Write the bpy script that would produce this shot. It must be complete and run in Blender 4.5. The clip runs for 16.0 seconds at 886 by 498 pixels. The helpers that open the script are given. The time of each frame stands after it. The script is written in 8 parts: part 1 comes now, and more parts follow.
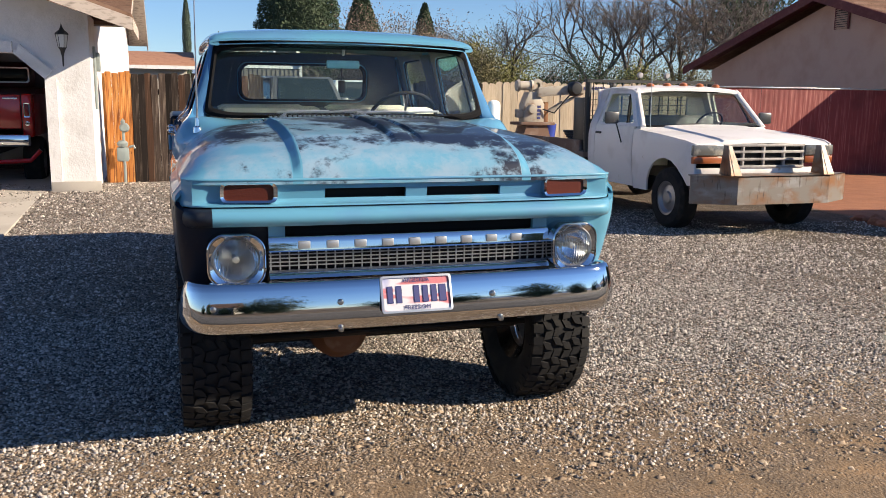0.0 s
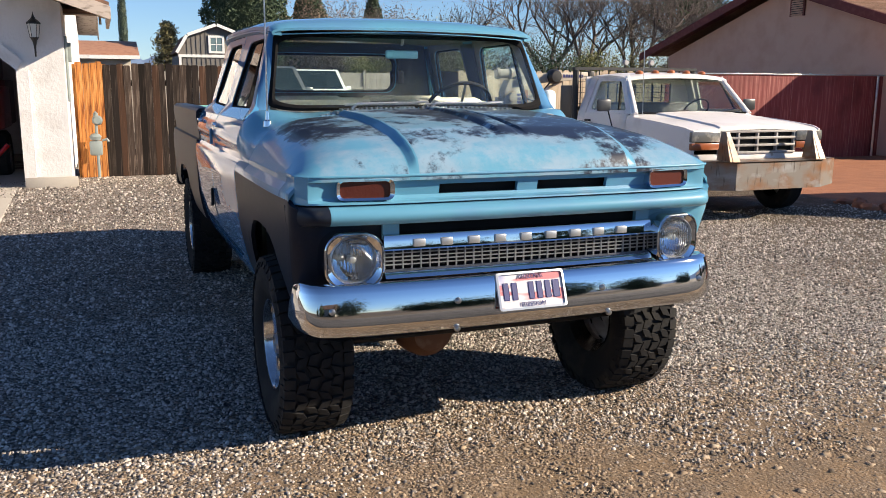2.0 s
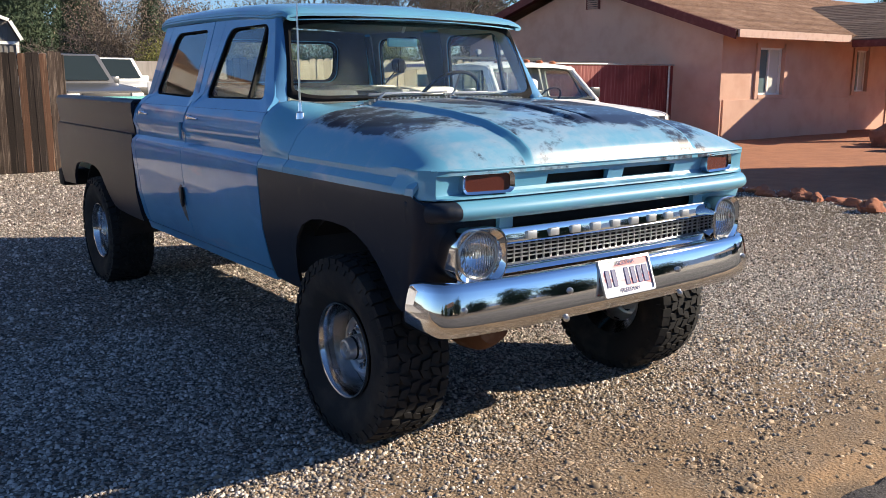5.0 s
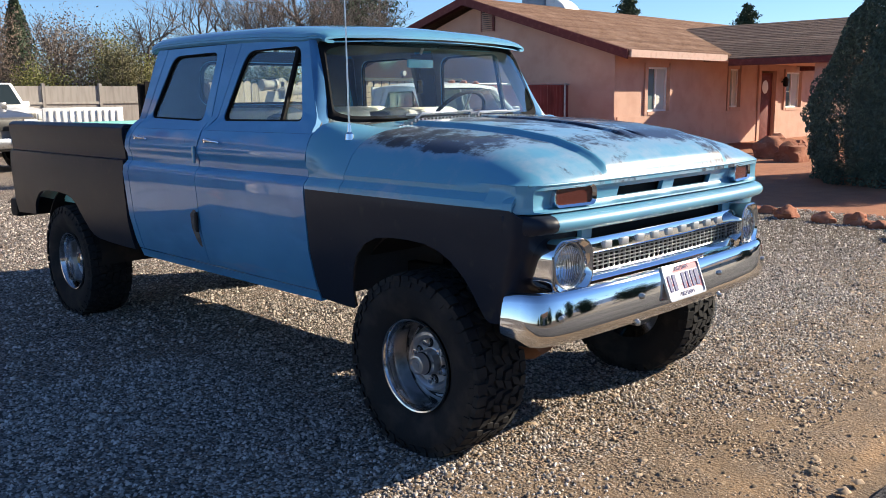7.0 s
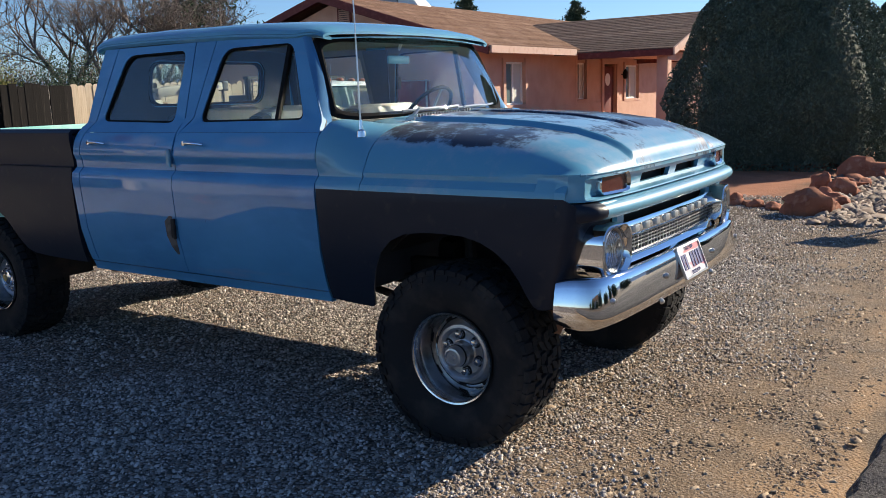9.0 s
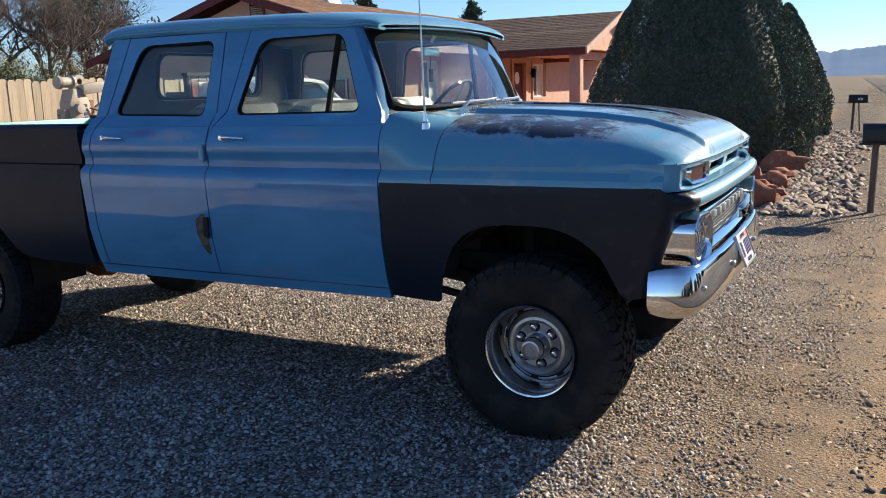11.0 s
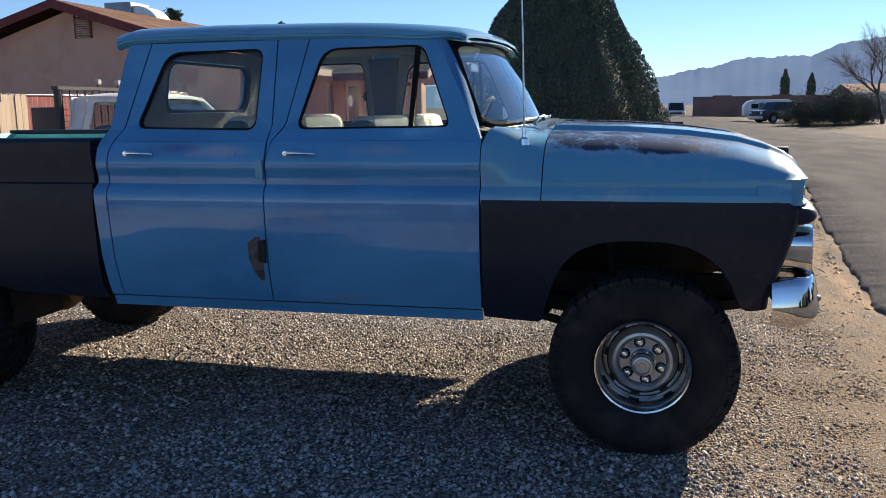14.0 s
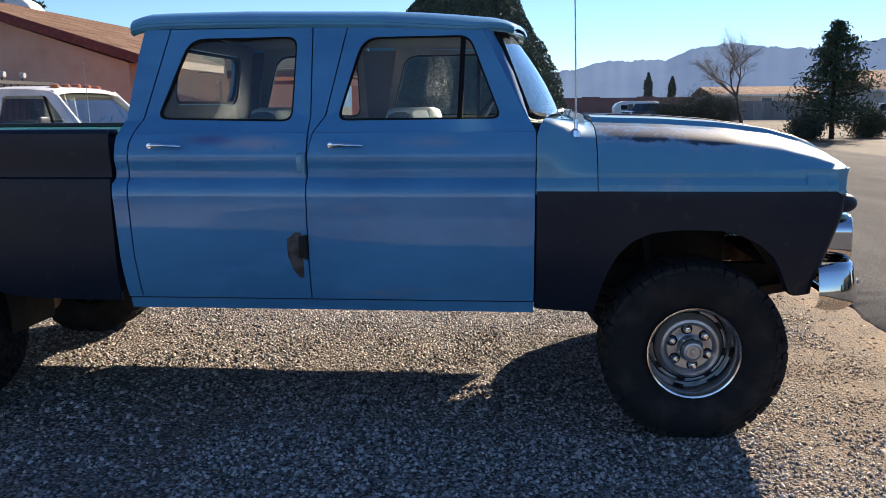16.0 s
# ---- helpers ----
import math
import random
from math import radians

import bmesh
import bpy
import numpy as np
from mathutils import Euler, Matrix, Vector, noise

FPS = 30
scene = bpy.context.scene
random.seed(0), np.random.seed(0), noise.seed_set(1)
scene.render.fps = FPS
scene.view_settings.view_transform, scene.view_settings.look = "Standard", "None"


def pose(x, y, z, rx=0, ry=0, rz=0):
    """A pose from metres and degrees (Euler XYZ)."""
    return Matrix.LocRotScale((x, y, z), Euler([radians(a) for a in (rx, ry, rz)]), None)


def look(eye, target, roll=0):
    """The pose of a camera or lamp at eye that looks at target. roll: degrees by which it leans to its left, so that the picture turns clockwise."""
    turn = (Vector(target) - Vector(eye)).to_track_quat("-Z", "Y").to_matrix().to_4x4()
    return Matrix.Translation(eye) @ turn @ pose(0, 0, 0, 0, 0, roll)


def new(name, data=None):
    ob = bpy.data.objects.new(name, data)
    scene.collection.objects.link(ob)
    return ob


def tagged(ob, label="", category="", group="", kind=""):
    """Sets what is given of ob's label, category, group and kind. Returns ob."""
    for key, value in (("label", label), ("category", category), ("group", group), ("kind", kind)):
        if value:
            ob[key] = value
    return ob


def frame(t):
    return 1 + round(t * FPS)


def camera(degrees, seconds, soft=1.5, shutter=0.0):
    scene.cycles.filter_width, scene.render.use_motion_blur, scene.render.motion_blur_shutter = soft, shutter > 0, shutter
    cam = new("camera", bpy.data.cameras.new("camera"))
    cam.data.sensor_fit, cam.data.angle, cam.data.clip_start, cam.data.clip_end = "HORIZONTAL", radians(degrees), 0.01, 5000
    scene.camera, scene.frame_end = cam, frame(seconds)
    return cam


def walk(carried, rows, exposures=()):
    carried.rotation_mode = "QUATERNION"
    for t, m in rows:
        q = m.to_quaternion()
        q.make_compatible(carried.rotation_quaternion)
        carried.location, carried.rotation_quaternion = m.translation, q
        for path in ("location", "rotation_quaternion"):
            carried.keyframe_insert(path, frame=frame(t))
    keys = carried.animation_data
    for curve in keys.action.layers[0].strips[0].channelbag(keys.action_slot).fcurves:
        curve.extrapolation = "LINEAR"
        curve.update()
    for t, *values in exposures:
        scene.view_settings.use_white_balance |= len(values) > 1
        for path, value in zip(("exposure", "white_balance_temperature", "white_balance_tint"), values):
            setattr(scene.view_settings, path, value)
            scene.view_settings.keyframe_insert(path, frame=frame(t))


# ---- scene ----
cam = camera(54.4, 16.0, soft=0.85)
METRES, EYE, TILT, LEAN, TURN = 6.55, 1.5, 0.0, 0.0, -17.5
ROWS = [
    (0.0, 0.0, 0.0, 0.0, 0.11, -9.84, -0.65),
    (0.5, -0.0292, 0.0016, 0.0008, -2.21, -10.12, -0.47),
    (1.0, -0.0616, -0.0013, 0.0004, -3.04, -10.64, -0.36),
    (1.5, -0.0851, 0.0073, 0.0004, -3.11, -11.08, 0.15),
    (2.0, -0.1054, 0.0182, 0.0014, -3.95, -10.59, -0.19),
    (2.5, -0.1396, 0.0237, 0.002, -4.5, -10.61, 0.44),
    (3.0, -0.1678, 0.0348, -0.0, -6.04, -11.01, 0.42),
    (3.5, -0.1929, 0.05, -0.0005, -10.14, -11.33, -0.44),
    (4.0, -0.2277, 0.0574, 0.0013, -14.02, -11.57, 0.09),
    (6.5, -0.3811, 0.094, 0.0004, -24.56, -9.94, -0.43),
    (7.0, -0.4117, 0.1034, 0.0005, -27.42, -9.93, 0.63),
    (7.5, -0.4435, 0.1106, 0.0007, -30.99, -10.15, 0.98),
    (8.0, -0.4648, 0.1294, -0.0001, -32.74, -10.2, 1.34),
    (8.5, -0.4873, 0.1479, -0.0006, -35.62, -10.11, 0.76),
    (9.0, -0.5185, 0.1651, 0.0015, -38.37, -10.34, 1.82),
    (11.5, -0.6215, 0.2786, -0.0011, -47.01, -10.43, 1.61),
    (12.0, -0.6419, 0.3099, -0.0019, -48.98, -10.37, 1.8),
    (12.5, -0.6603, 0.3393, -0.0013, -52.63, -10.55, 1.41),
    (13.0, -0.6719, 0.3721, -0.0014, -54.93, -9.85, 1.02),
    (13.5, -0.6894, 0.3979, -0.0009, -56.98, -9.03, 0.89),
    (14.0, -0.7104, 0.4204, -0.002, -58.86, -9.34, 0.77),
    (14.5, -0.72, 0.4456, -0.0034, -60.9, -9.48, 0.55),
    (15.0, -0.732, 0.473, -0.0032, -62.73, -9.32, 0.41),
    (15.5, -0.7495, 0.5013, -0.0039, -64.97, -9.52, 0.91),
    (16.0, -0.7589, 0.5305, -0.0067, -67.37, -9.42, 0.41),
]
walk(cam, [(t, pose(0, 0, EYE, TILT, LEAN, TURN) @ pose(METRES * x, METRES * y, METRES * z, 90 + pitch, roll, yaw)) for t, x, y, z, yaw, pitch, roll in ROWS],
     exposures=[(0.0, 0.87, 6800, 10), (5.0, 1.06, 6700, 9), (7.5, 1.13, 6550, 8), (8.5, 1.17, 6550, 8), (9.0, 0.83, 6550, 8), (12.0, 0.97, 6700, 7), (14.0, 0.87, 6600, 9), (16.0, 1.06, 6600, 10)])

# ---- world and sun ----
SUN_WAY = Vector((1.80, -0.94, 1.0)).normalized()      # towards the sun
SUN_ELEV = math.asin(SUN_WAY.z)
SUN_AZ = math.atan2(SUN_WAY.x, SUN_WAY.y)            # clockwise from +y
world = bpy.data.worlds.new("world")
scene.world = world
world.use_nodes = True
wn = world.node_tree.nodes
sky = wn.new("ShaderNodeTexSky")
sky.sky_type, sky.sun_disc = "NISHITA", False
sky.sun_elevation, sky.sun_rotation = SUN_ELEV, SUN_AZ
sky.altitude, sky.air_density, sky.dust_density, sky.ozone_density = 1000, 1.0, 0.0, 5.0
wn["Background"].inputs["Strength"].default_value = 0.073
deep = wn.new("ShaderNodeMix")                       # clear, dry high-desert blue
deep.data_type, deep.blend_type = "RGBA", "MULTIPLY"
deep.inputs["Factor"].default_value, deep.inputs["B"].default_value = 1.0, (0.90, 0.965, 1.09, 1)
world.node_tree.links.new(sky.outputs["Color"], deep.inputs["A"])
world.node_tree.links.new(deep.outputs["Result"], wn["Background"].inputs["Color"])
sun = new("sun", bpy.data.lights.new("sun", "SUN"))
sun.data.energy, sun.data.angle, sun.data.color = 5.0, radians(0.5), (1.0, 0.87, 0.70)
sun.matrix_basis = look((30, -14, 20), Vector((30, -14, 20)) - SUN_WAY)


# ---- material kit ----
def material(name, base, rough=0.6, metal=0.0, spots=(), bump=(), coat=0.0, spec=0.5, object_random=0.0, island_random=0.0):
    """spots: (colour, scale, low, high, detail, stretch) noise layers mixed over the base; bump: (scale, strength, distance)."""
    m = bpy.data.materials.new(name)
    m.use_nodes = True
    nt = m.node_tree
    n, l = nt.nodes, nt.links
    b = n["Principled BSDF"]
    b.inputs["Roughness"].default_value, b.inputs["Metallic"].default_value = rough, metal
    b.inputs["Coat Weight"].default_value, b.inputs["Coat Roughness"].default_value = coat, 0.03
    b.inputs["Specular IOR Level"].default_value = spec
    tc = n.new("ShaderNodeTexCoord")
    rgb = n.new("ShaderNodeRGB")
    rgb.outputs[0].default_value = (*base, 1)
    col = rgb.outputs[0]
    for colour, scale, low, high, detail, stretch in spots:
        mp = n.new("ShaderNodeMapping")
        mp.inputs["Scale"].default_value = stretch
        l.new(tc.outputs["Object"], mp.inputs["Vector"])
        nz = n.new("ShaderNodeTexNoise")
        nz.inputs["Scale"].default_value, nz.inputs["Detail"].default_value = scale, detail
        l.new(mp.outputs["Vector"], nz.inputs["Vector"])
        mr = n.new("ShaderNodeMapRange")
        mr.inputs["From Min"].default_value, mr.inputs["From Max"].default_value = low, high
        l.new(nz.outputs["Fac"], mr.inputs["Value"])
        mx = n.new("ShaderNodeMix")
        mx.data_type = "RGBA"
        l.new(mr.outputs["Result"], mx.inputs["Factor"])
        l.new(col, mx.inputs["A"])
        mx.inputs["B"].default_value = (*colour, 1)
        col = mx.outputs["Result"]
    if object_random or island_random:
        if object_random:
            rnd = n.new("ShaderNodeObjectInfo").outputs["Random"]
            amount = object_random
        else:
            rnd = n.new("ShaderNodeNewGeometry").outputs["Random Per Island"]
            amount = island_random
        mr = n.new("ShaderNodeMapRange")
        mr.inputs["To Min"].default_value, mr.inputs["To Max"].default_value = 1 - amount, 1 + amount
        l.new(rnd, mr.inputs["Value"])
        hs = n.new("ShaderNodeHueSaturation")
        l.new(mr.outputs["Result"], hs.inputs["Value"])
        l.new(col, hs.inputs["Color"])
        col = hs.outputs["Color"]
    l.new(col, b.inputs["Base Color"])
    last = None
    for scale, strength, distance in bump:
        nz = n.new("ShaderNodeTexNoise")
        nz.inputs["Scale"].default_value, nz.inputs["Detail"].default_value = scale, 4
        l.new(tc.outputs["Object"], nz.inputs["Vector"])
        bp = n.new("ShaderNodeBump")
        bp.inputs["Strength"].default_value, bp.inputs["Distance"].default_value = strength, distance
        l.new(nz.outputs["Fac"], bp.inputs["Height"])
        if last:
            l.new(last, bp.inputs["Normal"])
        last = bp.outputs["Normal"]
    if last:
        l.new(last, b.inputs["Normal"])
    return m


def glass_material(name, tint, rough=0.0):
    m = bpy.data.materials.new(name)
    m.use_nodes = True
    b = m.node_tree.nodes["Principled BSDF"]
    b.inputs["Base Color"].default_value = (*tint, 1)
    b.inputs["Transmission Weight"].default_value, b.inputs["Roughness"].default_value, b.inputs["IOR"].default_value = 1.0, rough, 1.45
    return m


U = (1, 1, 1)
GLASS = glass_material("glass", (0.86, 0.95, 0.93))


def dusty_glass():
    """Clear glass under a thin film of dust."""
    m = glass_material("dusty_glass", (0.86, 0.95, 0.93))
    n, l = m.node_tree.nodes, m.node_tree.links
    film, mx, tc, nz, mr = n.new("ShaderNodeBsdfDiffuse"), n.new("ShaderNodeMixShader"), n.new("ShaderNodeTexCoord"), n.new("ShaderNodeTexNoise"), n.new("ShaderNodeMapRange")
    film.inputs["Color"].default_value = (0.62, 0.72, 0.72, 1)
    nz.inputs["Scale"].default_value, nz.inputs["Detail"].default_value = 4, 8
    mr.inputs["From Min"].default_value, mr.inputs["From Max"].default_value = 0.3, 0.7
    mr.inputs["To Min"].default_value, mr.inputs["To Max"].default_value = 0.0, 0.002
    l.new(tc.outputs["Object"], nz.inputs["Vector"])
    l.new(nz.outputs["Fac"], mr.inputs["Value"])
    l.new(mr.outputs["Result"], mx.inputs["Fac"])
    l.new(n["Principled BSDF"].outputs["BSDF"], mx.inputs[1])
    l.new(film.outputs["BSDF"], mx.inputs[2])
    l.new(mx.outputs["Shader"], n["Material Output"].inputs["Surface"])
    return m


DUSTY_GLASS = dusty_glass()
DARK_GLASS = material("dark_glass", (0.012, 0.016, 0.018), 0.04, spec=0.8)
# plain black, also for sheets that stand for the shade in hollows
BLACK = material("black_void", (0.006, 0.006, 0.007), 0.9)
RUBBER = material("rubber", (0.014, 0.014, 0.015), 0.85, spots=[((0.045, 0.040, 0.034), 9, 0.5, 0.85, 5, U)], bump=[(60, 0.3, 0.004)], spec=0.25)
SEAL = material("rubber_seal", (0.012, 0.012, 0.013), 0.9, spec=0.06)
CHROME = material("chrome", (0.68, 0.70, 0.73), 0.045, 1.0, spots=[((0.70, 0.70, 0.70), 14, 0.62, 0.8, 6, U)])
STEEL = material("dull_steel", (0.50, 0.51, 0.53), 0.30, 1.0, spots=[((0.30, 0.29, 0.28), 20, 0.5, 0.75, 5, U)])
WHITE_TRIM = material("white_trim", (0.78, 0.78, 0.76), 0.55, spots=[((0.6, 0.58, 0.54), 5, 0.55, 0.8, 5, U)])
WOOD_GREY = material("weathered_wood", (0.050, 0.035, 0.028), 0.85, spots=[((0.20, 0.155, 0.125), 7, 0.50, 0.72, 7, (11, 11, 0.3)), ((0.17, 0.060, 0.028), 2.2, 0.58, 0.70, 4, (5, 5, 0.3)), ((0.03, 0.02, 0.015), 9, 0.52, 0.7, 5, (8, 8, 0.35))], bump=[(40, 0.5, 0.01)], object_random=0.5, spec=0.2)
WOOD_NEW = material("stained_cedar", (0.36, 0.135, 0.035), 0.75, spots=[((0.52, 0.26, 0.09), 5, 0.48, 0.66, 5, (9, 9, 0.35)), ((0.12, 0.035, 0.012), 7, 0.50, 0.64, 6, (10, 10, 0.35)), ((0.05, 0.02, 0.01), 14, 0.66, 0.72, 3, (2.2, 2.2, 1.2))], bump=[(40, 0.3, 0.01)], object_random=0.45, spec=0.25)
WOOD_TAN = material("tan_fence_wood", (0.50, 0.41, 0.30), 0.8, spots=[((0.34, 0.26, 0.18), 6, 0.45, 0.75, 6, (6, 6, 0.5))], bump=[(40, 0.3, 0.01)], object_random=0.18, spec=0.2)
STUCCO_WHITE = material("white_stucco", (0.68, 0.665, 0.66), 0.9, spots=[((0.54, 0.52, 0.50), 3, 0.5, 0.8, 5, U)], bump=[(22, 0.35, 0.02), (90, 0.25, 0.008)], spec=0.2)
STUCCO_PINK = material("salmon_stucco", (0.57, 0.365, 0.285), 0.92, spots=[((0.50, 0.305, 0.23), 2.2, 0.45, 0.75, 6, U)], bump=[(70, 0.4, 0.015)], spec=0.2)
MAROON = material("maroon_paint", (0.13, 0.028, 0.024), 0.65, spots=[((0.20, 0.06, 0.05), 8, 0.5, 0.8, 5, U)], spec=0.3)
SHINGLE = material("brown_shingle", (0.21, 0.125, 0.085), 0.95, spots=[((0.12, 0.07, 0.05), 9, 0.45, 0.7, 6, (1, 4, 1)), ((0.29, 0.19, 0.14), 1.3, 0.5, 0.8, 3, U)], bump=[(60, 0.5, 0.02)], object_random=0.22, spec=0.1)
CONCRETE = material("concrete", (0.44, 0.40, 0.35), 0.9, spots=[((0.33, 0.30, 0.26), 2, 0.45, 0.75, 6, U)], bump=[(80, 0.25, 0.005)], spec=0.2)


# ---- geometry kit: every function gives a bmesh in place coordinates ----
def grid(points, close_u=False, close_v=False):
    bm = bmesh.new()
    vs = [[bm.verts.new(p) for p in row] for row in points]
    m, k = len(vs), len(vs[0])
    for i in range(m if close_u else m - 1):
        for j in range(k if close_v else k - 1):
            q = [vs[i][j], vs[(i + 1) % m][j], vs[(i + 1) % m][(j + 1) % k], vs[i][(j + 1) % k]]
            if len(set(q)) == 4:
                bm.faces.new(q)
    return bm


def thick(bm, way, depth):
    """Gives a sheet an inner skin, moved by way * depth, with closed edges."""
    way = Vector(way)
    faces = bm.faces[:]
    edges = [e for e in bm.edges if len(e.link_faces) == 1]
    twin = {v: bm.verts.new(v.co + way * depth) for v in bm.verts[:]}
    for f in faces:
        bm.faces.new([twin[v] for v in reversed(f.verts)])
    for e in edges:
        a, b = e.verts
        bm.faces.new((a, b, twin[b], twin[a]))
    bmesh.ops.recalc_face_normals(bm, faces=bm.faces)
    return bm


def box(x0, x1, y0, y1, z0, z1, bevel=0.0, seg=2):
    bm = bmesh.new()
    bmesh.ops.create_cube(bm, size=1, matrix=Matrix.LocRotScale(((x0 + x1) / 2, (y0 + y1) / 2, (z0 + z1) / 2), None, (abs(x1 - x0), abs(y1 - y0), abs(z1 - z0))))
    if bevel:
        bmesh.ops.bevel(bm, geom=bm.edges[:], offset=bevel, segments=seg, profile=0.5, affect="EDGES")
    return bm


def poly(points, way, depth, bevel=0.0):
    """A flat outline swept along way by depth."""
    bm = bmesh.new()
    f = bm.faces.new([bm.verts.new(p) for p in points])
    r = bmesh.ops.extrude_face_region(bm, geom=[f])
    bmesh.ops.translate(bm, verts=[v for v in r["geom"] if isinstance(v, bmesh.types.BMVert)], vec=Vector(way) * depth)
    bmesh.ops.recalc_face_normals(bm, faces=bm.faces)
    if bevel:
        bmesh.ops.bevel(bm, geom=[e for e in bm.edges if e.calc_face_angle(0) > 0.5], offset=bevel, segments=2, profile=0.5, affect="EDGES")
    return bm


def lathe(profile, centre, axis="X", seg=40):
    """profile: (radius, along) pairs turned about an axis through centre."""
    rows = []
    for r, a in profile:
        row = []
        for k in range(seg):
            c, s = r * math.cos(2 * math.pi * k / seg), r * math.sin(2 * math.pi * k / seg)
            p = {"X": (a, c, s), "Y": (c, a, s), "Z": (c, s, a)}[axis]
            row.append(Vector(p) + Vector(centre))
        rows.append(row)
    bm = grid(rows, close_v=True)
    bmesh.ops.remove_doubles(bm, verts=bm.verts, dist=1e-5)
    bmesh.ops.recalc_face_normals(bm, faces=bm.faces)
    return bm


def tube(points, radius, seg=8):
    """A round bar along points; radius: one number or one a point."""
    pts = [Vector(p) for p in points]
    rad = radius if isinstance(radius, (list, tuple)) else [radius] * len(pts)
    rows, side = [], None
    for i, p in enumerate(pts):
        d = (pts[min(i + 1, len(pts) - 1)] - pts[max(i - 1, 0)]).normalized()
        if side is None:
            side = d.orthogonal().normalized()
        side = (side - d * side.dot(d)).normalized()
        up = d.cross(side)
        rows.append([p + (side * math.cos(2 * math.pi * k / seg) + up * math.sin(2 * math.pi * k / seg)) * rad[i] for k in range(seg)])
    bm = grid(rows, close_v=True)
    bm.verts.ensure_lookup_table()
    n = len(bm.verts)
    bm.faces.new([bm.verts[k] for k in range(seg)])
    bm.faces.new([bm.verts[n - 1 - k] for k in range(seg)])
    bmesh.ops.recalc_face_normals(bm, faces=bm.faces)
    return bm


def rounded(y0, y1, z0, z1, r, n=5, x=0.0):
    """A rounded rectangle in the y-z plane (or read as x-z)."""
    out = []
    for cy, cz, a0 in ((y1 - r, z1 - r, 0), (y0 + r, z1 - r, 90), (y0 + r, z0 + r, 180), (y1 - r, z0 + r, 270)):
        for k in range(n + 1):
            a = radians(a0 + 90 * k / n)
            out.append((cy + r * math.cos(a), cz + r * math.sin(a)))
    return out


def round_corners(pts, r, n=5):
    """Rounds the corners of a 2D outline."""
    out = []
    for i, p in enumerate(pts):
        p, a, b = Vector(p), Vector(pts[i - 1]), Vector(pts[(i + 1) % len(pts)])
        da, db = (a - p), (b - p)
        ra = min(r if not isinstance(r, (list, tuple)) else r[i], da.length * 0.45, db.length * 0.45)
        s, e = p + da.normalized() * ra, p + db.normalized() * ra
        for k in range(n + 1):
            t = k / n
            out.append(tuple((1 - t) ** 2 * s + 2 * t * (1 - t) * p + t * t * e))
    return out


def join(*bms):
    out = bmesh.new()
    for b in bms:
        me = bpy.data.meshes.new("scratch")
        b.to_mesh(me)
        out.from_mesh(me)
        bpy.data.meshes.remove(me)
        b.free()
    return out


def to_mesh(name, bm, mat, smooth=35):
    me = bpy.data.meshes.new(name)
    bm.to_mesh(me)
    bm.free()
    me.materials.append(mat)
    if smooth:
        me.shade_smooth()
        me.set_sharp_from_angle(angle=radians(smooth))
    return me


def part(name, bm, mat, parent=None, label="", smooth=35):
    """Links a bmesh as one mesh under a thing or a part; top-level where there is no parent."""
    ob = new(name, bm if isinstance(bm, bpy.types.Mesh) else to_mesh(name, bm, mat, smooth))
    if parent:
        ob.parent = parent
        if parent.type == "EMPTY":
            ob.matrix_parent_inverse = Matrix.Translation(-Vector(parent["base"]))
    if label:
        ob["label"] = label
    return ob


def thing(name, base, label, category, group="", kind=""):
    ob = new(name)
    ob.empty_display_size = 0.2
    ob["base"] = list(base)
    ob.matrix_basis = Matrix.Translation(base)
    return tagged(ob, label, category, group, kind)


def lerp(t, ts, vs):
    return float(np.interp(t, ts, vs))


def raw(name, verts, faces, mat, smooth=0):
    me = bpy.data.meshes.new(name)
    me.from_pydata([tuple(v) for v in verts], [], faces)
    me.update()
    me.materials.append(mat)
    if smooth:
        me.shade_smooth()
    return me

# ---- ground ----
def ground_z(x, y):
    rise = 0.16 * min(max((y - 8.2) / 5.0, 0), 1) if x < 4 else 0.16 * min(max((y - 8.2) / 5.0, 0), 1) * max(0, 1 - (x - 4) / 3)
    return rise


def axis_cuts(lo, hi, fine_lo, fine_hi, step):
    out = list(np.arange(fine_lo, fine_hi + 1e-6, step))
    d, p = step, fine_hi
    while p < hi:
        d *= 1.35
        p += d
        out.append(min(p, hi))
    d, p = step, fine_lo
    while p > lo:
        d *= 1.35
        p -= d
        out.insert(0, max(p, lo))
    return out


def road_edge(x):
    return lerp(x, [-400, -60, -5, 0.3, 2.4, 4.4, 8, 12.5, 30, 60, 400], [16, 6, 2.56, 2.52, 2.47, 2.3, 1.95, 1.4, 1.6, 2.6, 12])


